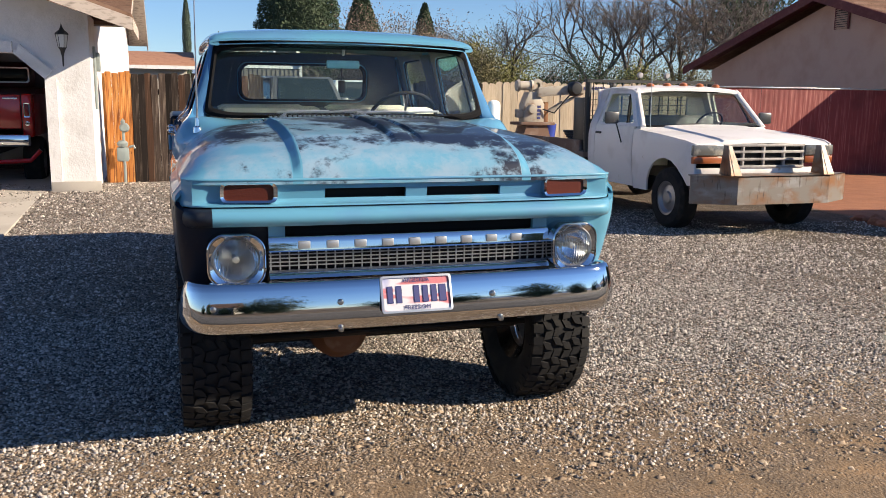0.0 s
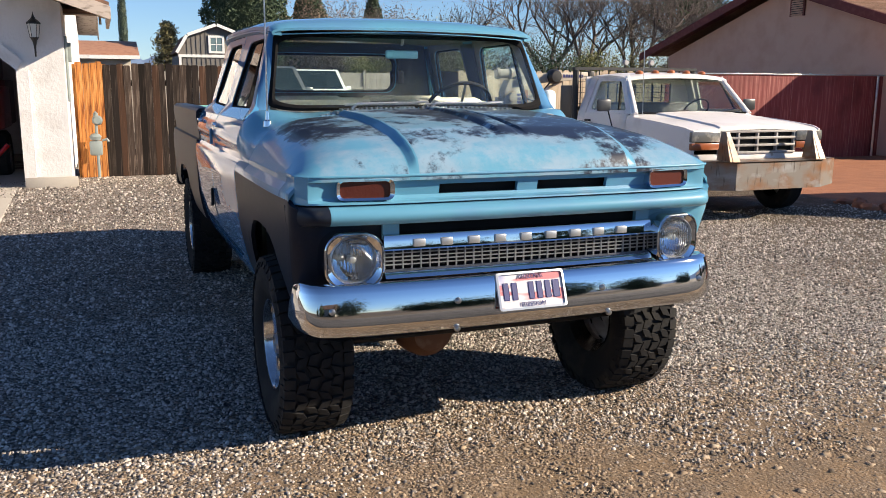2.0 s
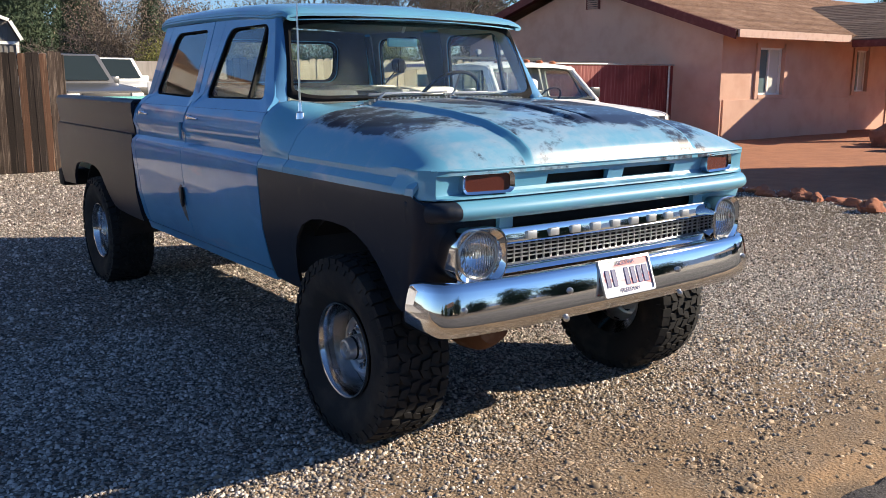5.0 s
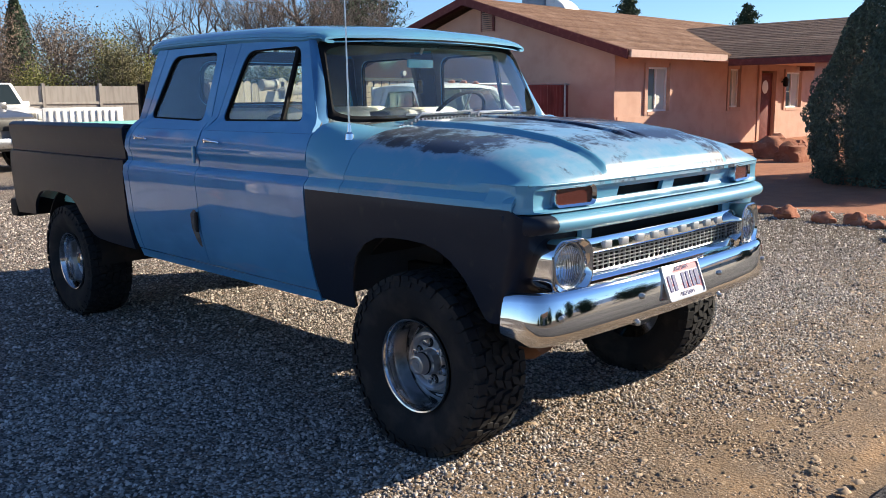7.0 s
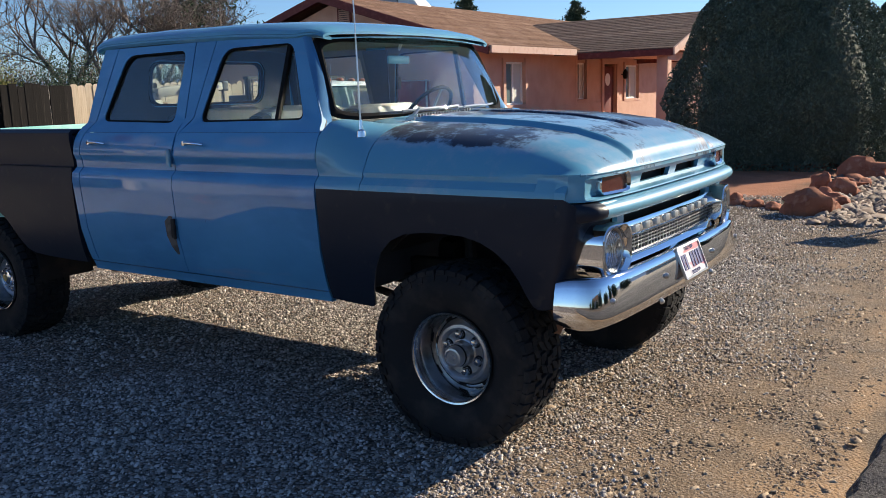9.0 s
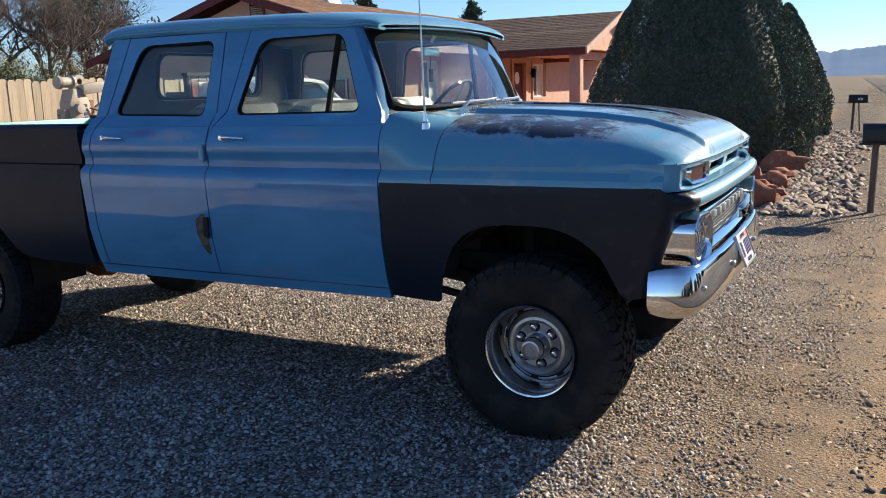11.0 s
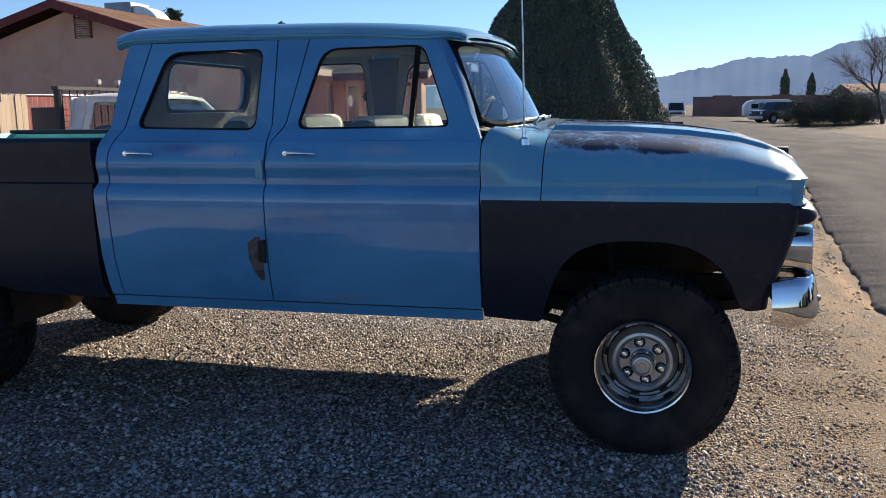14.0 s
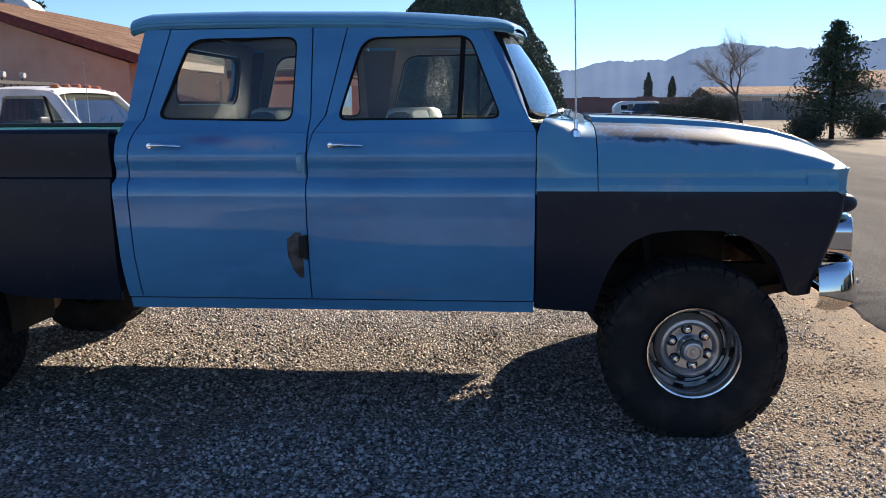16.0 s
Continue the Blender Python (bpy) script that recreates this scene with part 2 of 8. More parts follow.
def ground_material():
    m = bpy.data.materials.new("gravel_ground")
    m.use_nodes = True
    nt = m.node_tree
    n, l = nt.nodes, nt.links
    b = n["Principled BSDF"]
    b.inputs["Roughness"].default_value = 0.9
    b.inputs["Specular IOR Level"].default_value = 0.25
    tc = n.new("ShaderNodeTexCoord")
    sep = n.new("ShaderNodeSeparateXYZ")
    l.new(tc.outputs["Object"], sep.inputs[0])

    def noise_tex(scale, detail=5):
        z = n.new("ShaderNodeTexNoise")
        z.inputs["Scale"].default_value, z.inputs["Detail"].default_value = scale, detail
        l.new(tc.outputs["Object"], z.inputs["Vector"])
        return z.outputs["Fac"]

    def ramp(value, a, b2, lo=0.0, hi=1.0):
        r = n.new("ShaderNodeMapRange")
        r.inputs["From Min"].default_value, r.inputs["From Max"].default_value = a, b2
        r.inputs["To Min"].default_value, r.inputs["To Max"].default_value = lo, hi
        l.new(value, r.inputs["Value"])
        return r.outputs["Result"]

    def maths(op, a, c):
        k = n.new("ShaderNodeMath")
        k.operation = op
        for s, v in ((0, a), (1, c)):
            if isinstance(v, (int, float)):
                k.inputs[s].default_value = v
            else:
                l.new(v, k.inputs[s])
        return k.outputs[0]

    def mix(fac, a, c):
        k = n.new("ShaderNodeMix")
        k.data_type = "RGBA"
        if isinstance(fac, (int, float)):
            k.inputs["Factor"].default_value = fac
        else:
            l.new(fac, k.inputs["Factor"])
        for s, v in (("A", a), ("B", c)):
            if isinstance(v, tuple):
                k.inputs[s].default_value = (*v, 1)
            else:
                l.new(v, k.inputs[s])
        return k.outputs["Result"]

    vor = n.new("ShaderNodeTexVoronoi")
    vor.inputs["Scale"].default_value = 62
    l.new(tc.outputs["Object"], vor.inputs["Vector"])
    vs = n.new("ShaderNodeSeparateColor")
    l.new(vor.outputs["Color"], vs.inputs[0])
    stone = mix(vs.outputs[0], (0.065, 0.056, 0.048), (0.58, 0.515, 0.45))
    stone = mix(ramp(vs.outputs[1], 0.72, 0.78), stone, (0.32, 0.225, 0.165))
    stone = mix(ramp(vor.outputs["Distance"], 0.42, 0.75), stone, (0.06, 0.05, 0.042))
    stone = mix(maths("MULTIPLY", ramp(noise_tex(0.6), 0.4, 0.75), 0.35), stone, (0.17, 0.12, 0.08))
    # the dirt shoulder beside the road, with a ragged edge
    wob = maths("MULTIPLY", maths("SUBTRACT", noise_tex(1.6, 6), 0.5), 1.5)
    yy = maths("ADD", sep.outputs["Y"], wob)
    yy = maths("ADD", yy, maths("MULTIPLY", sep.outputs["X"], 0.02))
    dirt_fac = maths("MULTIPLY", ramp(yy, 3.95, 3.15), ramp(noise_tex(3.0, 8), 0.30, 0.55, 0.70, 1.0))
    dirt = mix(ramp(noise_tex(5, 8), 0.35, 0.7), (0.225, 0.150, 0.088), (0.140, 0.100, 0.066))
    dirt = mix(ramp(noise_tex(130, 5), 0.54, 0.66), dirt, (0.29, 0.225, 0.16))
    dirt = mix(ramp(noise_tex(90, 5), 0.58, 0.70), dirt, (0.085, 0.062, 0.045))
    # fine pale sand in long streaks that follow the wheel tracks
    long_map = n.new("ShaderNodeMapping")
    long_map.inputs["Scale"].default_value = (0.45, 2.2, 1)
    l.new(tc.outputs["Object"], long_map.inputs["Vector"])
    long_nz = n.new("ShaderNodeTexNoise")
    long_nz.inputs["Scale"].default_value, long_nz.inputs["Detail"].default_value = 1.7, 9
    l.new(long_map.outputs["Vector"], long_nz.inputs["Vector"])
    sand = maths("MULTIPLY", ramp(long_nz.outputs["Fac"], 0.43, 0.57), ramp(yy, 2.95, 2.50))
    fine = mix(ramp(noise_tex(160, 4), 0.4, 0.66), (0.46, 0.285, 0.145), (0.34, 0.205, 0.105))
    dirt = mix(maths("MULTIPLY", sand, 0.9), dirt, fine)
    col = mix(dirt_fac, stone, dirt)
    litter = maths("MULTIPLY", ramp(sep.outputs["X"], 4.5, 7.5), ramp(noise_tex(4.0, 9), 0.34, 0.54, 0.45, 0.92))
    litter = maths("MULTIPLY", litter, ramp(sep.outputs["X"], 46, 36))
    col = mix(litter, col, (0.090, 0.066, 0.044))
    # red earth yard in front of the salmon house, and dry earth far off
    red = mix(ramp(noise_tex(3, 8), 0.3, 0.7), (0.40, 0.175, 0.095), (0.30, 0.13, 0.075))
    xx = maths("ADD", sep.outputs["X"], maths("MULTIPLY", maths("SUBTRACT", noise_tex(0.8), 0.5), 0.8))
    near_red = maths("MULTIPLY", ramp(xx, 8.75, 8.95), ramp(maths("ADD", sep.outputs["Y"], wob), 4.2, 5.0))
    col = mix(near_red, col, red)
    far = mix(ramp(noise_tex(0.25, 8), 0.35, 0.7), (0.135, 0.098, 0.066), (0.080, 0.062, 0.046))
    col = mix(ramp(xx, 30, 45), col, far)
    col = mix(ramp(sep.outputs["Y"], 24, 30), col, far)
    col = mix(ramp(sep.outputs["Y"], -3.0, -5.0), col, far)
    l.new(col, b.inputs["Base Color"])
    height = maths("ADD", maths("MULTIPLY", maths("SUBTRACT", 1.0, vor.outputs["Distance"]), maths("SUBTRACT", 1.0, maths("MULTIPLY", maths("MAXIMUM", dirt_fac, near_red), 0.8))), maths("MULTIPLY", noise_tex(75, 6), 0.5))
    height = maths("MULTIPLY", height, maths("SUBTRACT", 1.0, maths("MULTIPLY", dirt_fac, 0.35)))
    bp = n.new("ShaderNodeBump")
    bp.inputs["Strength"].default_value, bp.inputs["Distance"].default_value = 0.9, 0.02
    l.new(height, bp.inputs["Height"])
    l.new(bp.outputs["Normal"], b.inputs["Normal"])
    return m


GRAVEL = ground_material()
xs, ys = axis_cuts(-1500, 3000, -6, 18, 0.3), axis_cuts(-1500, 1500, -2, 26, 0.3)


def bumpy(x, y):
    near = 1.0 if -8 < x < 20 and -4 < y < 28 else 0.0
    lump = near * (0.018 * noise.noise((x * 0.7, y * 0.7, 0)) + 0.010 * noise.noise((x * 2.3, y * 2.3, 5)))
    road = 1 if y < road_edge(x) else 0
    return ground_z(x, y) + lump * (0 if road else 1) - 0.035 * road


gb = grid([[(x, y, bumpy(x, y)) for y in ys] for x in xs])
bmesh.ops.recalc_face_normals(gb, faces=gb.faces)
tagged(part("ground", gb, GRAVEL, smooth=180), "grey gravel yard with a tan dirt shoulder", "ground", kind="structure")

# ---- road ----
ASPHALT = material("asphalt", (0.105, 0.098, 0.092), 1.0, spots=[((0.17, 0.155, 0.145), 1.2, 0.4, 0.7, 6, (0.3, 1, 1)), ((0.055, 0.051, 0.048), 60, 0.50, 0.66, 3, U), ((0.24, 0.22, 0.20), 110, 0.60, 0.68, 2, U) ], bump=[(120, 0.8, 0.008), (3, 0.2, 0.02)], spec=0.08)
rx = axis_cuts(-300, 400, -6, 14, 0.07)
rows = []
for x in rx:
    e = road_edge(x) + 0.05 * noise.noise((x * 1.7, 0, 3)) + 0.045 * noise.noise((x * 6, 0, 9)) + 0.025 * noise.noise((x * 19, 0, 5))
    rows.append([(x, e, -0.03), (x, e - 0.03, 0.012), (x, e - 0.6, 0.03), (x, e - 3.4, 0.06), (x, e - 6.6, 0.012), (x, e - 6.63, -0.04)])
rb = grid(rows)
bmesh.ops.recalc_face_normals(rb, faces=rb.faces)
tagged(part("road", rb, ASPHALT, smooth=60), "worn grey asphalt street with a broken edge", "road", kind="structure")

# ---- concrete drive before the garage ----
tagged(part("driveway", poly([(-9.0, 7.5, 0.02), (-1.66, 7.5, 0.02), (-1.72, 13.18, 0.16), (-9.0, 13.18, 0.16)], (0, 0, -1), 0.12, 0.01), CONCRETE), "pale concrete driveway slab before the garage", "driveway", kind="structure")

# ---- white garage ----
GX = -1.03
garage = thing("garage", (-4, 16, 0.14), "white stucco garage with a clipped-corner door opening", "garage", kind="structure")
front = [(-9.5, 0.1), (-5.2, 0.1), (-5.2, 1.72), (-4.85, 2.06), (-2.0, 2.06), (-1.62, 1.72), (-1.62, 0.1), (GX, 0.1), (GX, 2.60), (-4.2, 3.66), (-9.5, 2.6)]
part("wall_front", poly([(x, 13.2, z) for x, z in front], (0, 1, 0), 0.22), STUCCO_WHITE, garage)
part("wall_side", box(GX - 0.2, GX - 0.004, 13.424, 14.88, 0.1, 2.62), STUCCO_WHITE, garage)
part("wall_back", box(-9.29, -1.27, 19.8, 20, 0.1, 2.6), STUCCO_WHITE, garage)
part("wall_far_side", box(-9.5, -9.3, 13.43, 19.79, 0.1, 2.6), STUCCO_WHITE, garage)
part("plinth", box(-1.62, GX + 0.07, 13.14, 13.198, 0.1, 0.30, 0.012), CONCRETE, garage)
part("garage_floor", box(-9.29, GX - 0.21, 13.19, 19.79, 0.06, 0.165), CONCRETE, garage)
trim = [(-5.2, 0.17), (-5.2, 1.72), (-4.85, 2.06), (-2.0, 2.06), (-1.62, 1.72), (-1.62, 0.17)]
for a, c in zip(trim, trim[1:]):
    d = Vector((c[0] - a[0], c[1] - a[1])).normalized()
    o = Vector((-d.y, d.x)) * 0.15
    part("door_trim", poly([(a[0], 13.195, a[1]), (c[0], 13.195, c[1]), (c[0] + o.x, 13.195, c[1] + o.y), (a[0] + o.x, 13.195, a[1] + o.y)], (0, -1, 0), 0.05), STUCCO_WHITE, garage)
WOOD_EAVE = material("weathered_fascia", (0.52, 0.44, 0.38), 0.85, spots=[((0.22, 0.18, 0.15), 8, 0.5, 0.75, 6, (1, 1, 3))], spec=0.2)
slope = lambda x: 3.83 - 0.345 * abs(x + 4.2)
for sgn in (1, -1):
    x_out = -4.2 + sgn * (4.2 + GX + 0.60)
    rail = [(-4.2, 12.55, slope(-4.2)), (x_out, 12.55, slope(x_out)), (x_out, 14.75, slope(x_out)), (-4.2, 14.75, slope(-4.2))]
    part("roof_slope", poly(rail, (0, 0, 1), 0.05), SHINGLE, garage)
    part("rake_board", poly([(-4.2, 12.5, slope(-4.2)), (x_out, 12.5, slope(x_out)), (x_out, 12.5, slope(x_out) - 0.17), (-4.2, 12.5, slope(-4.2) - 0.17)], (0, 1, 0), 0.045), WOOD_EAVE, garage)
    part("eave_board", box(x_out - 0.03, x_out + 0.015, 12.56, 14.75, slope(x_out) - 0.16, slope(x_out) - 0.005), WOOD_EAVE, garage)
    part("soffit", poly([(-4.2, 12.56, slope(-4.2) - 0.03), (x_out - 0.04, 12.56, slope(x_out - 0.04) - 0.03), (x_out - 0.04, 14.7, slope(x_out - 0.04) - 0.03), (-4.2, 14.7, slope(-4.2) - 0.03)], (0, 0, 1), 0.02), WOOD_EAVE, garage)

# taller main roof behind the garage, its gable end towards the yard
RIDGE_Y, RIDGE_Z = 21.45, 5.11
part("main_gable", poly([(-1.06, 14.9, 0.1), (-1.06, 26.9, 0.1), (-1.06, 26.9, 3.10), (-1.06, RIDGE_Y, RIDGE_Z - 0.10), (-1.06, 14.9, 2.68)], (-1, 0, 0), 0.2), STUCCO_WHITE, garage)
part("main_back_wall", box(-12, -1.27, 26.7, 26.9, 0.1, 3.05), STUCCO_WHITE, garage)
for ya, za in ((14.3, 2.555), (27.48, 2.97)):
    part("main_roof", poly([(-12, ya, za), (-0.52, ya, za), (-0.52, RIDGE_Y, RIDGE_Z), (-12, RIDGE_Y, RIDGE_Z)], (0, 0, 1), 0.05), SHINGLE, garage)
    part("main_soffit", poly([(-1.05, ya, za - 0.03), (-0.56, ya, za - 0.03), (-0.56, RIDGE_Y, RIDGE_Z - 0.03), (-1.05, RIDGE_Y, RIDGE_Z - 0.03)], (0, 0, 1), 0.02), WOOD_EAVE, garage)
    part("main_rake", poly([(-0.555, ya, za - 0.005), (-0.555, RIDGE_Y, RIDGE_Z - 0.005), (-0.555, RIDGE_Y, RIDGE_Z - 0.15), (-0.555, ya, za - 0.15)], (1, 0, 0), 0.035), WOOD_EAVE, garage)

# ---- salmon house ----
ROSEBOARD = material("rose_fascia_paint", (0.50, 0.34, 0.28), 0.8, spots=[((0.40, 0.25, 0.20), 6, 0.5, 0.75, 6, U)])
SHINGLE_DARK = material("dark_shingle", (0.19, 0.125, 0.095), 0.95, spots=[((0.09, 0.062, 0.05), 9, 0.45, 0.7, 5, (4, 1, 1)), ((0.20, 0.145, 0.115), 3, 0.5, 0.75, 5, U)], bump=[(60, 0.5, 0.01)], object_random=0.25, spec=0.15)
house = thing("house", (22, 18, 0), "low salmon stucco house with maroon trim and brown shingle roof", "house")
HX, HY = 16.15, 13.95
part("gable_wall", poly([(HX, 13.95, -0.1), (HX, 23.6, -0.1), (HX, 23.6, 2.5), (HX, 18.7, 4.02), (HX, 13.95, 2.5)], (1, 0, 0), 0.2), STUCCO_PINK, house)


def wall_with_holes(x0, x1, y, z0, z1, holes, depth=0.2):
    """A wall along x with openings (x0, x1, z0, z1), made of butted blocks."""
    bms, at = [], x0
    for a, b, c, d in sorted(holes):
        bms.append(box(at, a, y, y + depth, z0, z1))
        if c > z0:
            bms.append(box(a, b, y, y + depth, z0, c))
        bms.append(box(a, b, y, y + depth, d, z1))
        at = b
    bms.append(box(at, x1, y, y + depth, z0, z1))
    return join(*bms)


WIN_A = (17.62, 18.7, 1.09, 2.25)
part("front_wall", wall_with_holes(HX + 0.202, 22.0, 13.95, -0.1, 2.5, [WIN_A]), STUCCO_PINK, house)
part("return_wall", box(21.8, 22.0, 14.152, 14.5, -0.1, 2.5), STUCCO_PINK, house)
WIN_B, DOOR, WIN_C = (23.2, 23.9, 1.12, 2.3), (25.3, 26.4, -0.1, 2.28), (27.25, 28.5, 1.05, 2.25)
part("wing_wall", wall_with_holes(22.004, 36.0, 14.5, -0.1, 2.7, [WIN_B, DOOR, WIN_C]), STUCCO_PINK, house)
part("back_wall", box(HX + 0.21, 36, 23.4, 23.6, -0.1, 2.5), STUCCO_PINK, house)
part("end_wall", box(36, 36.2, 14.5, 23.6, -0.1, 2.6), STUCCO_PINK, house)
PANE = material("house_pane", (0.13, 0.19, 0.20), 0.05, spec=0.8)
CURTAIN = material("pale_curtain", (0.55, 0.56, 0.52), 0.9)
for (a, b, c, d), y in ((WIN_A, 13.95), (WIN_B, 14.5), (WIN_C, 14.5)):
    w = part("window", box(a + 0.05, b - 0.05, y + 0.10, y + 0.115, c + 0.05, d - 0.05), PANE, house)
    part("frame", join(box(a, a + 0.05, y + 0.06, y + 0.13, c, d), box(b - 0.05, b, y + 0.06, y + 0.13, c, d), box(a + 0.05, b - 0.05, y + 0.06, y + 0.13, c, c + 0.05), box(a + 0.05, b - 0.05, y + 0.06, y + 0.13, d - 0.05, d), box((a + b) / 2 - 0.03, (a + b) / 2 + 0.03, y + 0.06, y + 0.099, c + 0.05, d - 0.05)), WHITE_TRIM, w)
    part("curtain", box((a + b) / 2 + 0.03, b - 0.055, y + 0.097, y + 0.0995, c + 0.05, d - 0.05), CURTAIN, w)
    part("surround", box(a - 0.14, a - 0.003, y - 0.05, y - 0.003, c - 0.1, d + 0.1), STUCCO_PINK, w)
    part("surround", box(b + 0.003, b + 0.14, y - 0.05, y - 0.003, c - 0.1, d + 0.1), STUCCO_PINK, w)
    part("sill", box(a - 0.002, b + 0.002, y - 0.06, y + 0.06, c - 0.09, c - 0.003), STUCCO_PINK, w)
part("wainscot", box(HX + 0.1, 22.0, 13.91, 13.946, -0.1, 0.98), STUCCO_PINK, house)
part("wing_wainscot", join(box(22.1, 25.1, 14.46, 14.496, -0.1, 0.98), box(26.6, 36.0, 14.46, 14.496, -0.1, 0.98)), STUCCO_PINK, house)
part("wainscot_end", box(HX - 0.04, HX - 0.003, 13.9, 15.4, -0.1, 0.98), STUCCO_PINK, house)
dr = part("door", box(25.32, 26.38, 14.56, 14.61, -0.08, 2.2, 0.01), MAROON, house, "maroon front door")
part("door_light", lathe([(0.0, 14.553), (0.22, 14.553), (0.22, 14.559), (0.0, 14.559)], (25.85, 0, 1.75), "Y", 16), WHITE_TRIM, dr)
part("door_surround", join(box(25.12, 25.29, 14.43, 14.497, -0.1, 2.45), box(26.41, 26.58, 14.43, 14.497, -0.1, 2.45), box(25.29, 26.41, 14.43, 14.497, 2.285, 2.45)), STUCCO_PINK, house)
part("wall_lantern", join(lathe([(0.0, 1.75), (0.08, 1.78), (0.09, 2.0), (0.04, 2.08), (0.0, 2.1)], (26.95, 14.35, 0), "Z", 10), box(26.93, 26.97, 14.36, 14.497, 1.9, 1.94)), BLACK, house)
# black panel paints in the shadow between the louvre slats
vent = part("gable_vent", join(box(HX - 0.02, HX - 0.003, 18.0, 18.40, 3.36, 3.88)), BLACK, house, "louvred gable vent")
for ya, yb2 in ((17.94, 17.999), (18.401, 18.44)):
    part("vent_edge", box(HX - 0.05, HX - 0.021, ya, yb2, 3.34, 3.92), MAROON, vent)
for k in range(9):
    part("vent_slat", thick(grid([[(HX - 0.06, y, 3.37 + k * 0.056), (HX - 0.022, y, 3.405 + k * 0.056)] for y in (18.002, 18.398)]), (0, 0, -1), 0.012), STUCCO_PINK, vent, smooth=0)
RIDGE_Y, RIDGE_Z = 18.7, 4.28


def roof_plane(x0, x1, ye, ze, yr, zr, name, course=0.145):
    """A roof slope with its courses of shingles as thin lapped strips."""
    n_c = int(math.hypot(yr - ye, zr - ze) / course)
    bms = []
    for k in range(n_c):
        a, b = k / n_c, (k + 1.12) / n_c
        ya, za, yb, zb = ye + (yr - ye) * a, ze + (zr - ze) * a, ye + (yr - ye) * min(b, 1), ze + (zr - ze) * min(b, 1)
        bm = grid([[(x0, ya, za + 0.009), (x0, yb, zb + 0.003)], [(x1, ya, za + 0.009), (x1, yb, zb + 0.003)]])
        bms.append(thick(bm, (0, 0, -1), 0.02))
    base = part(name, (poly([(x0 + .01, ye, ze - 0.02), (x1 - .01, ye, ze - 0.02), (x1 - .01, yr, zr - 0.02), (x0 + .01, yr, zr - 0.02)], (0, 0, -1), 0.04)), SHINGLE, house, smooth=0)
    for bm in bms:
        part("shingle_course", bm, SHINGLE, base, smooth=0)
    return base


roof_plane(15.68, 36.4, 13.25, 2.60, RIDGE_Y, RIDGE_Z, "roof_front")
roof_plane(15.68, 36.4, 24.4, 2.60, RIDGE_Y, RIDGE_Z, "roof_back")
# porch gable that reaches forward over the door
PX, PZ, PY = 24.35, 3.70, 10.35
for xe in (20.55, 28.15):
    base = part("porch_roof", poly([(xe, PY, 2.48), (xe, 16.6, 2.48), (PX, 16.6, PZ - 0.02), (PX, PY, PZ - 0.02)], (0, 0, -1), 0.04), SHINGLE_DARK, house, "dark brown shingle porch roof", 0)
    for k in range(20):
        a, b = k / 20, min(1, (k + 1.12) / 20)
        xa, za, xb, zb = xe + (PX - xe) * a, 2.50 + (PZ - 2.50) * a, xe + (PX - xe) * b, 2.50 + (PZ - 2.50) * b
        part("shingle_course", thick(grid([[(xa, PY, za + 0.010), (xb, PY, zb + 0.002)], [(xa, 16.6, za + 0.010), (xb, 16.6, zb + 0.002)]]), (0, 0, -1), 0.016), SHINGLE_DARK, base, smooth=0)
    part("porch_rake", poly([(xe, PY - 0.05, 2.50), (PX, PY - 0.05, PZ + 0.01), (PX, PY - 0.05, PZ - 0.19), (xe, PY - 0.05, 2.30)], (0, 1, 0), 0.045), ROSEBOARD, house)
    sx = 1 if xe < PX else -1
    part("porch_fascia", box(xe - 0.02 * sx, xe + 0.03 * sx, PY, 13.18 if sx > 0 else 14.4, 2.30, 2.475), MAROON, house)
    part("porch_post", box(xe + 0.30 * sx, xe + 0.62 * sx, PY + 0.25, PY + 0.57, -0.1, 2.30, 0.01), STUCCO_PINK, house)
    part("porch_soffit", poly([(xe + 0.04 * sx, PY + 0.01, 2.44), (PX, PY + 0.01, 2.44), (PX, 13.9, 2.44), (xe + 0.04 * sx, 13.9, 2.44)], (0, 0, 1), 0.02), STUCCO_PINK, house)
part("porch_gable", poly([(20.95, PY + 0.3, 2.465), (27.75, PY + 0.3, 2.465), (PX, PY + 0.3, PZ - 0.14)], (0, 1, 0), 0.12), STUCCO_PINK, house)
part("porch_beam", box(21.2, 27.5, PY + 0.28, PY + 0.50, 2.18, 2.40), STUCCO_PINK, house)
part("front_fascia", box(15.70, 20.50, 13.19, 13.245, 2.42, 2.60), ROSEBOARD, house)
for ye in (13.25, 24.4):
    part("rake_board", poly([(15.66, ye, 2.60), (15.66, RIDGE_Y, RIDGE_Z), (15.66, RIDGE_Y, RIDGE_Z - 0.22), (15.66, ye, 2.38)], (-1, 0, 0), 0.05), MAROON, house)
    part("rake_soffit", poly([(15.68, ye, 2.55), (HX - 0.004, ye, 2.55), (HX - 0.004, RIDGE_Y, RIDGE_Z - 0.05), (15.68, RIDGE_Y, RIDGE_Z - 0.05)], (0, 0, -1), 0.02), MAROON, house)
part("front_soffit", box(HX + .21, 20.5, 13.25, 13.946, 2.47, 2.50), STUCCO_PINK, house)
ROOFGREY = material("grey_cooler_metal", (0.30, 0.31, 0.33), 0.5, 0.3, spots=[((0.22, 0.22, 0.23), 4, 0.5, 0.75, 5, U)])
cooler = part("roof_cooler", box(20.0, 21.0, 19.3, 20.2, 3.6, 4.72, 0.03), ROOFGREY, house, "grey roof cooler box with a white duct")
